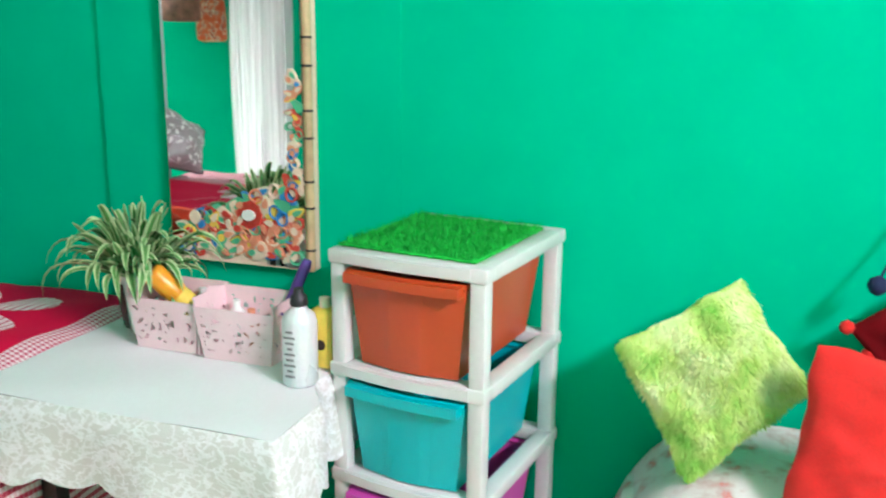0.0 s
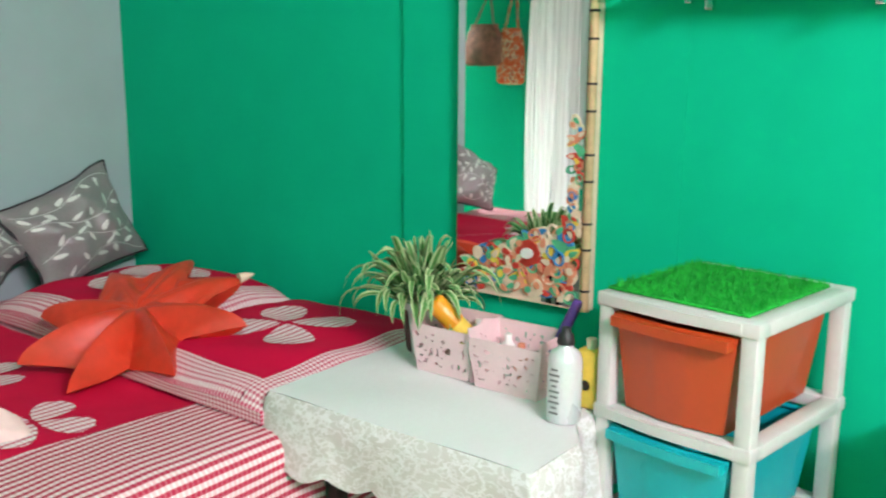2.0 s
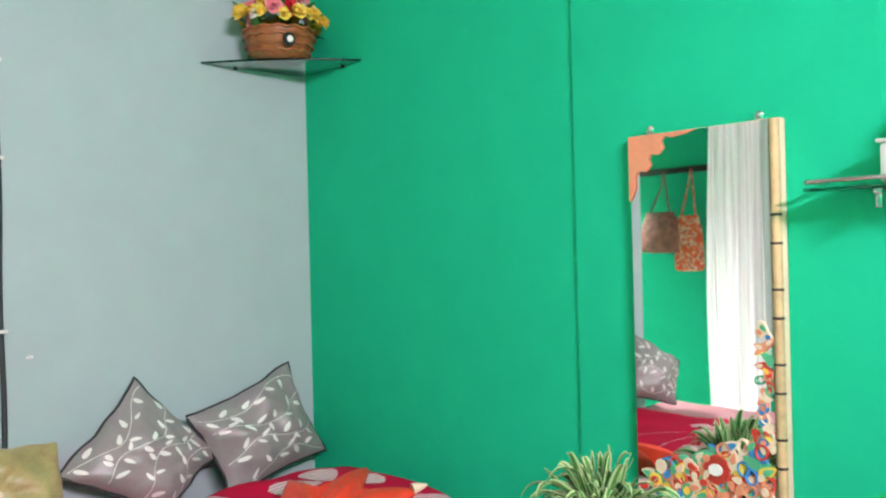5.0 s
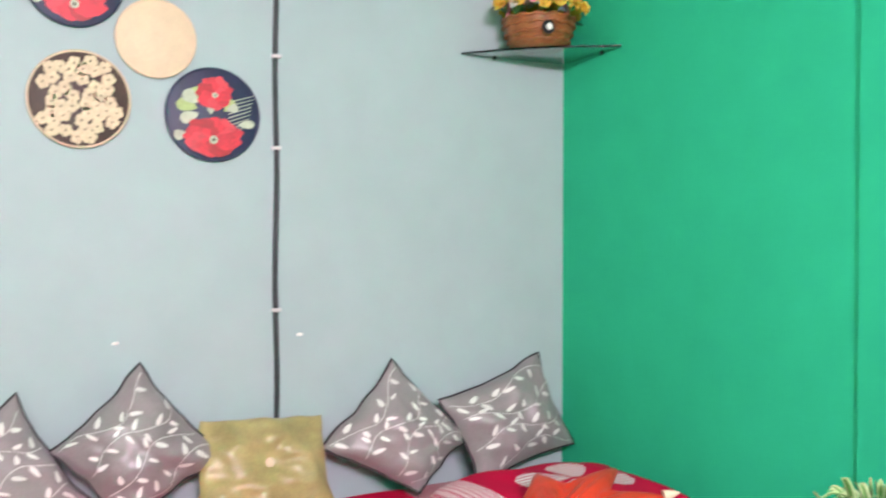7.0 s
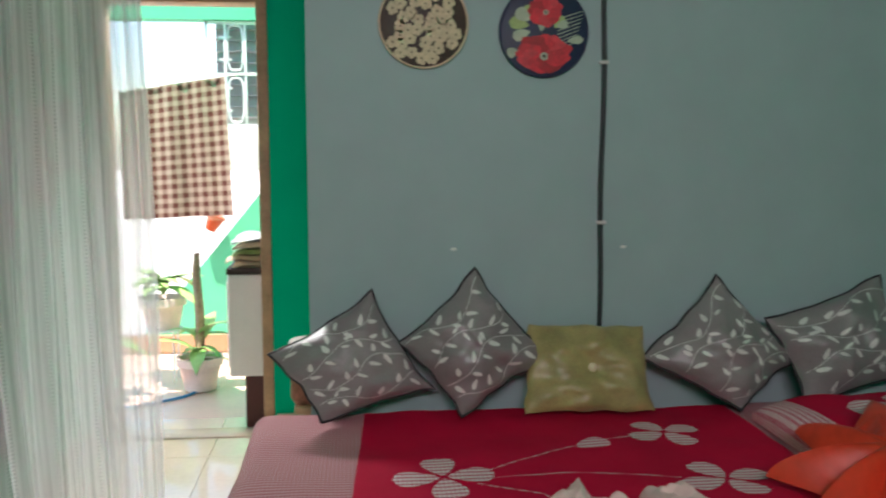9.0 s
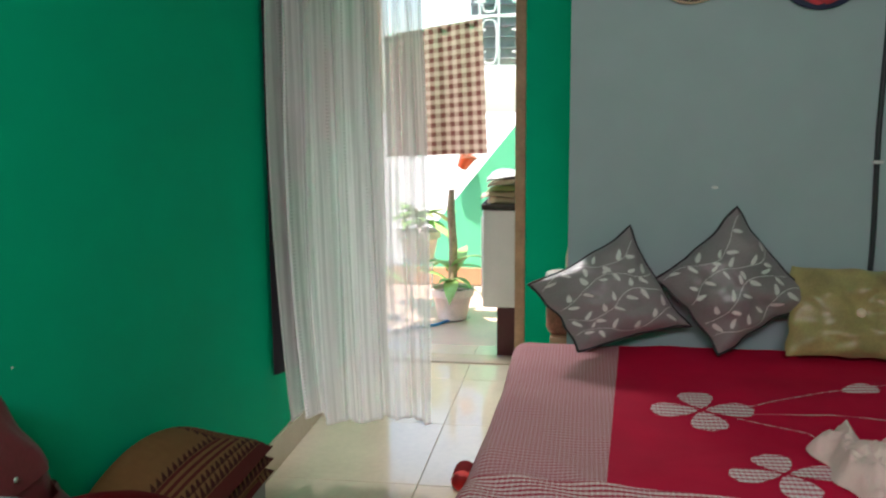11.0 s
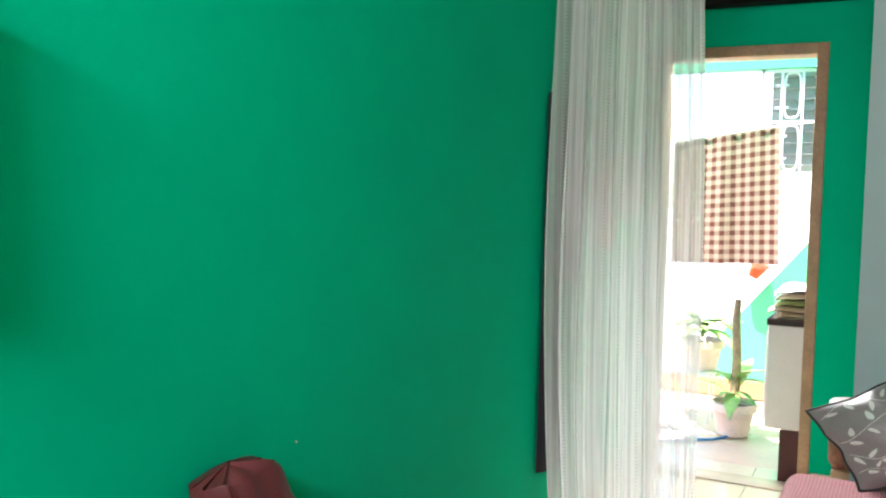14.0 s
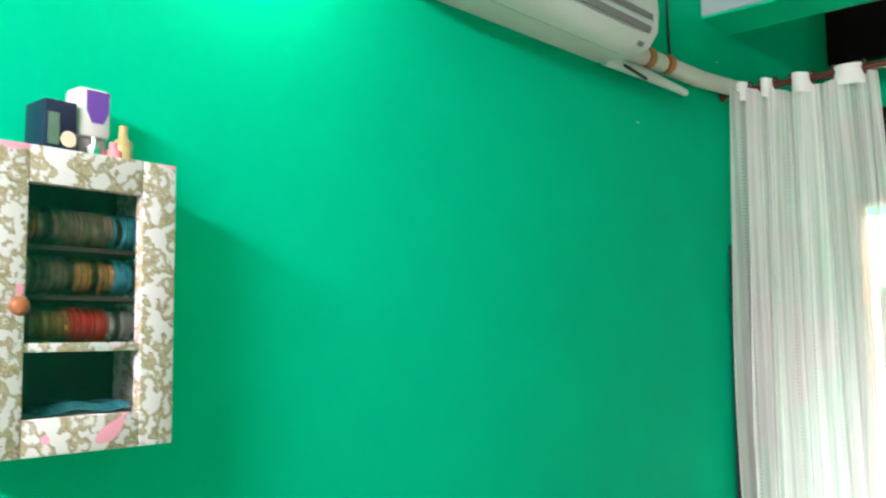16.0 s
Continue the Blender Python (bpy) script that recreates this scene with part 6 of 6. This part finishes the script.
iron = thing("clothes_iron", "old electric iron with copper plate and wound cord", "iron")
IM = pose(-1.058, 0.795, 0.806, 0, 0, -8) @ Matrix.Diagonal((0.87, 0.85, 0.84, 1))
shape = [(-0.125, -0.055), (-0.13, 0.0), (-0.125, 0.055), (-0.03, 0.062), (0.05, 0.045), (0.1, 0.02), (0.125, 0.0), (0.1, -0.02), (0.05, -0.045), (-0.03, -0.062)]
part("sole", Mesh().slab(shape, 0.012, IM), STEEL, iron, "steel soleplate")
part("skirt", Mesh().slab([(0.96 * x, 0.96 * y) for x, y in shape], 0.05, IM @ pose(0, 0, 0.012)), IRONG, iron, "dark green metal body")
part("nose_plate", Mesh().slab([(0.05, -0.05), (0.112, -0.024), (0.13, 0.0), (0.112, 0.024), (0.05, 0.05)], 0.006, IM @ pose(0, 0, 0.0622)), COPPER, iron, "worn copper nose")
part("nose_rim", Mesh().tube([IM @ Vector(q) for q in ((0.05, -0.051, 0.062), (0.113, -0.025, 0.062), (0.131, 0.0, 0.062), (0.113, 0.025, 0.062))], 0.005, 6), CREAMP, iron, "cream metal rim")
part("cover", Mesh().slab([(0.86 * x, 0.76 * y) for x, y in shape], 0.022, IM @ pose(0, 0, 0.0625)), COPPER, iron, "worn copper cover")
part("rear_post", Mesh().tube([IM @ Vector(q) for q in ((-0.085, 0, 0.083), (-0.1, 0, 0.1), (-0.1, 0, 0.12))], [0.03, 0.025, 0.021], 12), PALEBLUE, iron, "pale blue handle post")
part("handle", Mesh().tube([IM @ Vector(p) for p in ((-0.09, 0, 0.075), (-0.11, 0, 0.115), (-0.085, 0, 0.137), (-0.02, 0, 0.132), (0.05, 0, 0.112), (0.085, 0, 0.09))], [0.021, 0.022, 0.023, 0.021, 0.019, 0.017], 12), PALEBLUE, iron, "pale blue plastic handle")
part("dial", Mesh().box((0.03, -0.028, 0.084), (0.09, 0.028, 0.125), 0.008, IM), COPPER, iron, "orange temperature housing")
for k in range(5):
    part("cord_turn", Mesh().tube([IM @ Vector(((0.122 + 0.003 * k) * math.cos(a) - 0.005, (0.054 + 0.002 * k) * math.sin(a), 0.062 + 0.006 * k + 0.006 * math.sin(2 * a + k))) for a in [2 * math.pi * i / 30 for i in range(31)]], 0.0045, 6, False), CORD, iron, "braided fabric cord")

pack = thing("backpack", "maroon leatherette backpack leaning on green wall", "backpack")


def pack_point(u, v):
    a = 2 * math.pi * u
    k = (1 - max(0, 2 * v - 1) ** 16) ** 0.5 * (1 - 0.25 * max(0, 1 - 4 * v) ** 2)
    x = 0.08 * math.cos(a) * k
    y = 0.115 * math.copysign(abs(math.sin(a)) ** 0.75, math.sin(a)) * k * (1 - 0.22 * v) + 0.15 * (0.6 - v)
    c = Matrix.Translation((-1.21, 1.335, 0.43)) @ pose(0, 0, 0, 8, -8, 0)
    n = 0.016 * noise.noise((2.2 * math.cos(a), 2.2 * math.sin(a), 4 * v)) + 0.009 * abs(noise.noise((6 * math.cos(a), 6 * math.sin(a), 2.5 * v))) + 0.005 * math.sin(9 * a + 3 * v) * v
    return c @ Vector((x * (1 - 0.2 * v) + n, y + 0.5 * n, 0.46 * v + 0.4 * n * v))


part("body", Mesh().grid(pack_point, 40, 24, True), MAROON, pack)
part("flap", Mesh().grid(lambda u, v: Vector(pack_point(0.86 + 0.28 * u if 0.86 + 0.28 * u < 1 else 0.86 + 0.28 * u - 1, 0.55 + 0.4 * v)) + Vector((0.008, 0, 0.002)), 16, 10), MAROON, pack)
part("pocket", Mesh().grid(lambda u, v: Vector(pack_point((0.88 + 0.24 * u) % 1.0, 0.1 + 0.36 * v)) + Vector((0.018 * math.sin(math.pi * u) ** 0.5 + 0.002, 0, 0)), 14, 8), MAROON, pack)
for k in range(2):
    part("stud", Mesh().lathe([(0.006, 0), (0.005, 0.003), (0.002, 0.004)], Vector(pack_point(0.97 + 0.015 * k, 0.62 + 0.2 * k)) + Vector((0.014, 0, 0.002)), 10, pose(0, 0, 0, 0, 90).to_3x3().to_4x4()), CHROME, pack, "small chrome stud")
pstool = thing("plastic_stool", "dark plastic stool beneath the backpack", "stool")
part("seat", Mesh().box((-1.31, 1.22, 0.40), (-1.1, 1.6, 0.435), 0.015), GREYBOX, pstool)
for x in (-1.3, -1.14):
    for y in (1.24, 1.55):
        part("leg", Mesh().box((x, y, 0), (x + 0.035, y + 0.035, 0.40), 0.004), GREYBOX, pstool)

trunk = thing("storage_box", "grey cloth-covered storage box on the floor", "box")
part("box", Mesh().box((-1.31, 1.66, 0.0), (-1.09, 2.25, 0.29), 0.012), GREYBOX, trunk)
part("lid", Mesh().box((-1.315, 1.65, 0.29), (-1.085, 2.26, 0.315), 0.006), GREYBOX, trunk)
rug = thing("folded_rug", "folded brown patterned rug on a storage box", "rug")
for k in range(3):
    part("fold", Mesh().grid(lambda u, v: (-1.315 + 0.25 * u, 1.56 + 0.69 * v, 0.318 + 0.036 * k + 0.035 * (1 - abs(2 * u - 1) ** 8) * (1 - abs(2 * v - 1) ** 14) + 0.11 * (1 - u) * math.sin(math.pi * v) ** 0.7 * (k + 1) / 3), 20, 40, uv=lambda u, v: (0.72 * v, 0.3 * u + 0.05 * k))
         .grid(lambda u, v: (-1.315 + 0.25 * u, 1.56 + 0.69 * (1 - v), 0.318 + 0.036 * k), 2, 2), RUG, rug)
wool = thing("red_wool_cushion", "dark red woollen cushion on the stools", "cushion")


def wool_point(u, v):
    """A soft flattened bolster leaning down towards the floor, rounded at both ends."""
    a, t = 2 * math.pi * u, 2 * v - 1
    k = max(0.0, 1 - abs(t) ** 4) ** 0.4
    c = Vector((-1.1, 1.47, 0.475)) + Vector((0.02, 0.255, -0.105)) * t
    bump = 1 + 0.06 * noise.noise((1.5 * math.cos(a), 1.5 * math.sin(a), 2.2 * t))
    return c + Vector((0.085 * math.cos(a), 0.02 * math.sin(a), 0.118 * math.sin(a) - 0.03 * math.cos(a))) * k * bump


part("cover", Mesh().grid(wool_point, 48, 36, True), DEEPRED, wool)
cstool = thing("covered_stool", "low stool under a cream embroidered cloth", "stool")
def stool_cloth(u, v):
    """A cloth over a rounded square stool, its fall gathered in soft folds."""
    a = 2 * math.pi * u
    sq = (abs(math.cos(a)) ** 3.4 + abs(math.sin(a)) ** 3.4) ** (-1 / 3.4)
    r = 0.15 * min(1.0, v / 0.5) if v < 0.5 else 0.15 + 0.018 * math.sin(math.pi / 2 * min(1, (v - 0.5) / 0.12)) + 0.03 * (v - 0.5) * (1 + 0.6 * math.sin(9 * a))
    z = 0.423 - 0.006 * (v / 0.5) ** 4 if v < 0.5 else 0.417 - 0.03 * min(1, (v - 0.5) / 0.08) - 0.66 * max(0, v - 0.54)
    return Vector((-0.96, 1.5, max(0.02, z))) + pose(0, 0, 0, 0, 0, 24).to_3x3() @ Vector((sq * r * math.cos(a), sq * r * math.sin(a), 0))


part("cloth", Mesh().grid(stool_cloth, 72, 40, True), CREAMC, cstool)
for x in (-1.05, -0.9):
    for y in (1.41, 1.56):
        part("leg", Mesh().box((x, y, 0), (x + 0.03, y + 0.03, 0.38), 0.003), DARKWOOD, cstool)
rng = random.Random(31)
for k in range(14):
    q = stool_cloth((0.93 + 0.11 * rng.random()) % 1.0, 0.62 + 0.2 * rng.random())
    part("stitched_sprig", Mesh().tube([q + Vector((0.004, 0.004, 0)), q + Vector((0.006, 0.012, 0.012)), q + Vector((0.004, 0.02, 0.01))], 0.0022, 5), BARK, cstool, "brown embroidered sprig")

# ---- wall cabinet ----
cab = thing("wall_cabinet", "small wall cabinet papered with olive flowers", "cabinet")
CX0, CX1, CY0, CY1, CZ0, CZ1 = XW, -1.18, 0.318, 0.603, 1.294, 1.70
for lo, hi in (((CX0, CY0, CZ0), (CX1 - 0.02, CY0 + 0.012, CZ1)), ((CX0, CY1 - 0.012, CZ0), (CX1 - 0.02, CY1, CZ1)), ((CX0, CY0 + 0.012, CZ0), (CX1 - 0.02, CY1 - 0.012, CZ0 + 0.012)), ((CX0, CY0 + 0.012, CZ1 - 0.012), (CX1 - 0.02, CY1 - 0.012, CZ1))):
    part("panel", Mesh().box(lo, hi, 0.001), PAPER, cab)
# back, shelves and roll cores carry the cabinet's inner shade as colour
part("back", Mesh().box((CX0 + 0.001, CY0 + 0.012, CZ0 + 0.012), (CX0 + 0.006, CY1 - 0.012, CZ1 - 0.012)), SHADEIN, cab)
WY0, WY1, WZ0, WZ1 = 0.383, 0.549, 1.342, 1.65
door = part("door", Mesh().box((CX1 - 0.019, CY0, CZ0), (CX1, WY0, CZ1), 0.002).box((CX1 - 0.019, WY1, CZ0), (CX1, CY1, CZ1), 0.002)
            .box((CX1 - 0.019, WY0, CZ0), (CX1, WY1, WZ0), 0.002).box((CX1 - 0.019, WY0, WZ1), (CX1, WY1, CZ1), 0.002), PAPER, cab, "papered door with a glass pane")
part("pane", Mesh().box((CX1 - 0.012, WY0, WZ0), (CX1 - 0.009, WY1, WZ1)), CLEAR, door).visible_shadow = False
part("knob", Mesh().lathe([(0.005, 0), (0.005, 0.012), (0.012, 0.016), (0.013, 0.022), (0.008, 0.028), (0.002, 0.029)], (CX1, 0.366, 1.487), 16, pose(0, 0, 0, 0, 90).to_3x3().to_4x4()), WICKER, door, "round wooden knob")
part("glazing_bar", Mesh().box((CX1 - 0.017, WY0, 1.428), (CX1 - 0.003, WY1, 1.44), 0.001), PAPER, door)
shelf_z = (1.352, 1.436, 1.506, 1.573)
for z in shelf_z[1:]:
    part("shelf", Mesh().box((CX0 + 0.006, CY0 + 0.012, z - 0.008), (CX1 - 0.025, CY1 - 0.012, z - 0.002)), SHADEIN, cab)
rng = random.Random(12)
BANGLES = [mat("glass_bangles", (0.16, 0.13, 0.08), 0.2, 0.6, 60, 120, 0.3, metal=0.5), mat("gold_bangles", (0.36, 0.19, 0.05), 0.25, 0.4, 60, 120, 0.3, metal=0.7),
           mat("red_bangles", (0.2, 0.005, 0.006), 0.25, 0.3, 60), mat("teal_bangles", (0.025, 0.13, 0.15), 0.25, 0.4, 60), mat("silver_bangles", (0.3, 0.29, 0.26), 0.25, 0.3, 60, metal=0.7)]
for row, z in enumerate(shelf_z[1:]):
    t = thing("bangle_roll", "row of coloured bangles stacked on a roll", "bangles", "bangles in the cabinet")
    y, n = 0.355, 0
    part("roll", Mesh().tube([(CX1 - 0.068, 0.345, z + 0.028), (CX1 - 0.068, 0.575, z + 0.028)], 0.02, 14), SHADEIN, t)
    while y < 0.575:
        w = rng.choice([0.003, 0.004, 0.006, 0.009])
        mt = BANGLES[(1, 0, 0, 3)[int(4 * (y - 0.35) / 0.23) % 4] if row == 2 else ((0, 0, 1, 3)[int(4 * (y - 0.35) / 0.23) % 4] if row == 1 else (0, 1, 2, 4)[int(4 * (y - 0.35) / 0.23) % 4])]
        r = 0.0275 + rng.uniform(-0.001, 0.0005)
        part("bangle", Mesh().lathe([(r - 0.004, 0), (r, 0.001), (r, w - 0.001), (r - 0.004, w)], (CX1 - 0.068, y, z + 0.028), 18, pose(0, 0, 0, -90).to_3x3().to_4x4()), mt, t)
        y += w + 0.0012
        if rng.random() < 0.05:
            y += 0.012
for k in range(4):
    t = thing("plastic_packet", "folded clear and teal plastic packet", "packet", "packets in the cabinet")
    z = 1.307 + 0.013 * k
    part("packet", Mesh().grid(lambda u, v: (CX0 + 0.02 + 0.1 * u, 0.41 + 0.16 * v, z + 0.012 * (1 - abs(2 * u - 1) ** 6) * (1 - abs(2 * v - 1) ** 6) + 0.003 * math.sin(12 * v + k)), 8, 12), BANGLES[3] if k % 2 else SLATE, t)

bx = thing("gift_box", "dark blue printed card box on cabinet", "box")
part("box", Mesh().box((-1.31, 0.435, CZ1 + 0.001), (-1.25, 0.483, CZ1 + 0.085), 0.002, ), DARKBLUE, bx)
part("front_print", Mesh().box((-1.2496, 0.44, CZ1 + 0.02), (-1.2486, 0.456, CZ1 + 0.066)), STEEL, bx, "silver printed panel")
part("round_print", Mesh().slab(circle(0.012, 16), 0.001, Matrix.Translation((-1.249, 0.47, CZ1 + 0.03)) @ pose(0, 0, 0, 90, 0, 90)), CREAMP, bx, smooth=False)
dv = thing("air_freshener", "white and purple plug-in air freshener on cabinet", "air freshener")
part("body", Mesh().box((-1.30, 0.487, CZ1 + 0.04), (-1.255, 0.54, CZ1 + 0.115), 0.008), WHITEP, dv)
part("shield", Mesh().slab([(-0.018, 0.03), (0.018, 0.03), (0.018, 0.0), (0.009, -0.018), (-0.009, -0.018), (-0.018, 0.0)], 0.001, Matrix.Translation((-1.2548, 0.517, CZ1 + 0.08)) @ pose(0, 0, 0, 90, 0, 90)), PURPLE, dv, "purple front panel", False)
part("stand", Mesh().box((-1.295, 0.49, CZ1 + 0.001), (-1.26, 0.535, CZ1 + 0.04), 0.004), SLATE, dv)
for y, h, c in ((0.505, 0.035, CHROME), (0.55, 0.06, GOLD), (0.535, 0.032, ROSE)):
    t = thing("perfume_bottle", "tiny perfume bottle on the cabinet top", "bottle", "bottles on the cabinet")
    part("bottle", Mesh().lathe([(0.012, 0), (0.013, 0.004), (0.013, h * 0.6), (0.006, h * 0.7), (0.006, h)], (-1.24, y, CZ1 + 0.001), 14), c, t)

# ---- air conditioner and its pipes ----
ac = thing("air_conditioner", "white split air conditioner on the green wall", "air conditioner")
AY0, AY1, AZ = 1.24, 2.1, 2.235
ACM = Matrix.Translation((0, AY1, AZ)) @ pose(0, 0, 0, 1.4)
prof = [(0.0, 0.0), (0.1, -0.012), (0.165, 0.005), (0.195, 0.045), (0.2, 0.1), (0.195, 0.2), (0.18, 0.265), (0.15, 0.285), (0.0, 0.29)]


def ac_run(pts, y0, y1):
    n = len(pts)
    vs = [ACM @ Vector((XW + x, y, z)) for y in (y0, y1) for x, z in pts]
    return Mesh().add(vs, [(i, (i + 1) % n, n + (i + 1) % n, n + i) for i in range(n)] + [tuple(range(n))[::-1], tuple(range(n, 2 * n))])


part("body", ac_run(prof, AY0 - AY1, 0), ACW, ac)
part("front_panel", ac_run([(0.2, 0.085), (0.206, 0.09), (0.204, 0.2), (0.188, 0.272), (0.184, 0.27), (0.197, 0.2)], AY0 - AY1 + 0.01, -0.01), ACW, ac, "glossy white front panel")
# solid strip in the recess shade colour, no real hollow behind it
part("outlet", ac_run([(0.11, -0.013), (0.166, 0.004), (0.19, 0.04), (0.186, 0.044), (0.16, 0.012), (0.11, -0.006)], AY0 - AY1 + 0.06, -0.06), SHADEIN, ac, "air outlet coloured as dark recess shade")
part("louvre", ac_run([(0.118, -0.017), (0.17, -0.004), (0.19, 0.026), (0.187, 0.03), (0.166, 0.002), (0.118, -0.012)], AY0 - AY1 + 0.07, -0.07), ACW, ac, "white swing louvre")
# grey strips laid on the casing paint the shade of its gaps
for lo2, hi2 in (((0.166, 0.0), (0.1745, 0.0095)), ((0.1915, 0.034), (0.1985, 0.05)), ((0.2025, 0.07), (0.2045, 0.082))):
    part("slot", ac_run([lo2, (lo2[0] + 0.004, lo2[1] - 0.001), (hi2[0] + 0.004, hi2[1]), hi2], AY0 - AY1 + 0.04, -0.035), SLATE, ac, "grey strip painted as gap shade round louvre")
part("end_cap", ac_run([(x * 1.005, z) for x, z in prof], -0.002, 0.012), ACW, ac)
part("label_bar", ac_run([(0.2045, 0.15), (0.2055, 0.15), (0.2055, 0.17), (0.2045, 0.17)], -0.1, -0.04), SLATE, ac)
pipes = thing("insulated_pipes", "white wrapped pipes with brown tape bands", "pipe")
run = [(XW + 0.05, 2.08, 2.27), (XW + 0.045, 2.2, 2.285), (XW + 0.04, 2.45, 2.3), (XW + 0.035, 2.75, 2.315), (XW + 0.035, 3.05, 2.345), (XW + 0.035, 4.3, 2.42)]
part("wrap", Mesh().tube(run, 0.03, 12), LAG, pipes)
for k, y in enumerate((2.14, 2.33, 2.46)):
    z = 2.277 + 0.06 * (y - 2.1)
    part("tape_band", Mesh().tube([(XW + 0.045, y - (0.05 if k == 0 else 0.02), z), (XW + 0.044, y + (0.05 if k == 0 else 0.02), z + 0.006)], 0.033, 12), TAPE, pipes, "orange-brown tape")
cond = thing("drain_pipe", "short white drain pipe under the air conditioner", "pipe")
part("pipe", Mesh().tube([(XW + 0.03, 2.1, 2.235), (XW + 0.05, 2.3, 2.235), (XW + 0.055, 2.58, 2.23)], [0.016, 0.018, 0.012], 10), ACW, cond)
part("clip_line", Mesh().tube([(XW + 0.03, 2.12, 2.25), (XW + 0.06, 2.2, 2.225), (XW + 0.06, 2.3, 2.215)], 0.005, 6), BLACK, cond, "black wire")
wire = thing("hanging_wire", "thin dark wire hanging down the wall", "cable")
part("wire", Mesh().tube([(XW + 0.006, 2.58, 2.345), (XW + 0.006, 2.575, 2.5), (XW + 0.006, 2.57, ZC)], 0.004, 6), CABLE, wire)

# ---- lamps of the room ----
def tube_lamp(name, x0, x1, y, z, label, watts):
    t = thing(name, label, "lamp")
    part("batten", Mesh().box((x0, y - 0.03, z), (x1, y + 0.0, z + 0.06), 0.004), WHITEP, t)
    part("tube", Mesh().tube([(x0 + 0.03, y + 0.03, z + 0.03), (x1 - 0.03, y + 0.03, z + 0.03)], 0.014, 12), TUBEGLOW, t, "glowing glass tube")
    for x in (x0, x1 - 0.03):
        part("socket", Mesh().box((x, y - 0.0, z + 0.01), (x + 0.03, y + 0.045, z + 0.05), 0.003), WHITEP, t)
    d = bpy.data.lights.new(name, "AREA")
    d.shape, d.size, d.size_y, d.energy, d.color = "RECTANGLE", x1 - x0, 0.2, watts, (1.0, 0.82, 0.93)
    o = new("tube_light", d)
    o.matrix_world = look(((x0 + x1) / 2, y + 0.06, z + 0.02), ((x0 + x1) / 2, y + 1.6, z - 0.75))


tube_lamp("tube_lamp", -0.8, 0.4, YS + 0.04, 2.4, "white fluorescent tube lamp on the wall", LAMP_TUBE)
bulb = thing("wall_bulb", "small warm bulb in a wall holder", "lamp")
part("holder", Mesh().lathe([(0.035, 0), (0.03, 0.02), (0.018, 0.03), (0.018, 0.07)], (XW, 0.84, 2.27), 16, pose(0, 0, 0, 0, 90).to_3x3().to_4x4()), WHITEP, bulb)
part("globe", Mesh().lathe([(0.014, 0.0), (0.03, 0.03), (0.036, 0.055), (0.03, 0.08), (0.01, 0.092)], (XW + 0.07, 0.84, 2.27), 16, pose(0, 0, 0, 0, 90).to_3x3().to_4x4()), TUBEGLOW, bulb, "glowing frosted globe").visible_shadow = False
bl = bpy.data.lights.new("bulb", "POINT")
bl.energy, bl.shadow_soft_size, bl.color = LAMP_BULB, 0.035, (1.0, 0.84, 0.56)
new("bulb_light", bl).location = (XW + 0.125, 0.84, 2.27)

# ---- floor tiles, last ----
floor = bpy.data.objects["floor"]
tile = Mesh().box((0.0015, 0.0015, -0.0055), (0.5985, 0.5985, 0.0), 0.0012).data("tile", TILE, False)
for i in range(6):
    for j in range(11):
        x, y = XW + 0.6 * i - 0.05, YS + 0.6 * j - 0.2
        if x < XE and y < YD:
            share("tile", tile, floor, pose(x, y, 0))
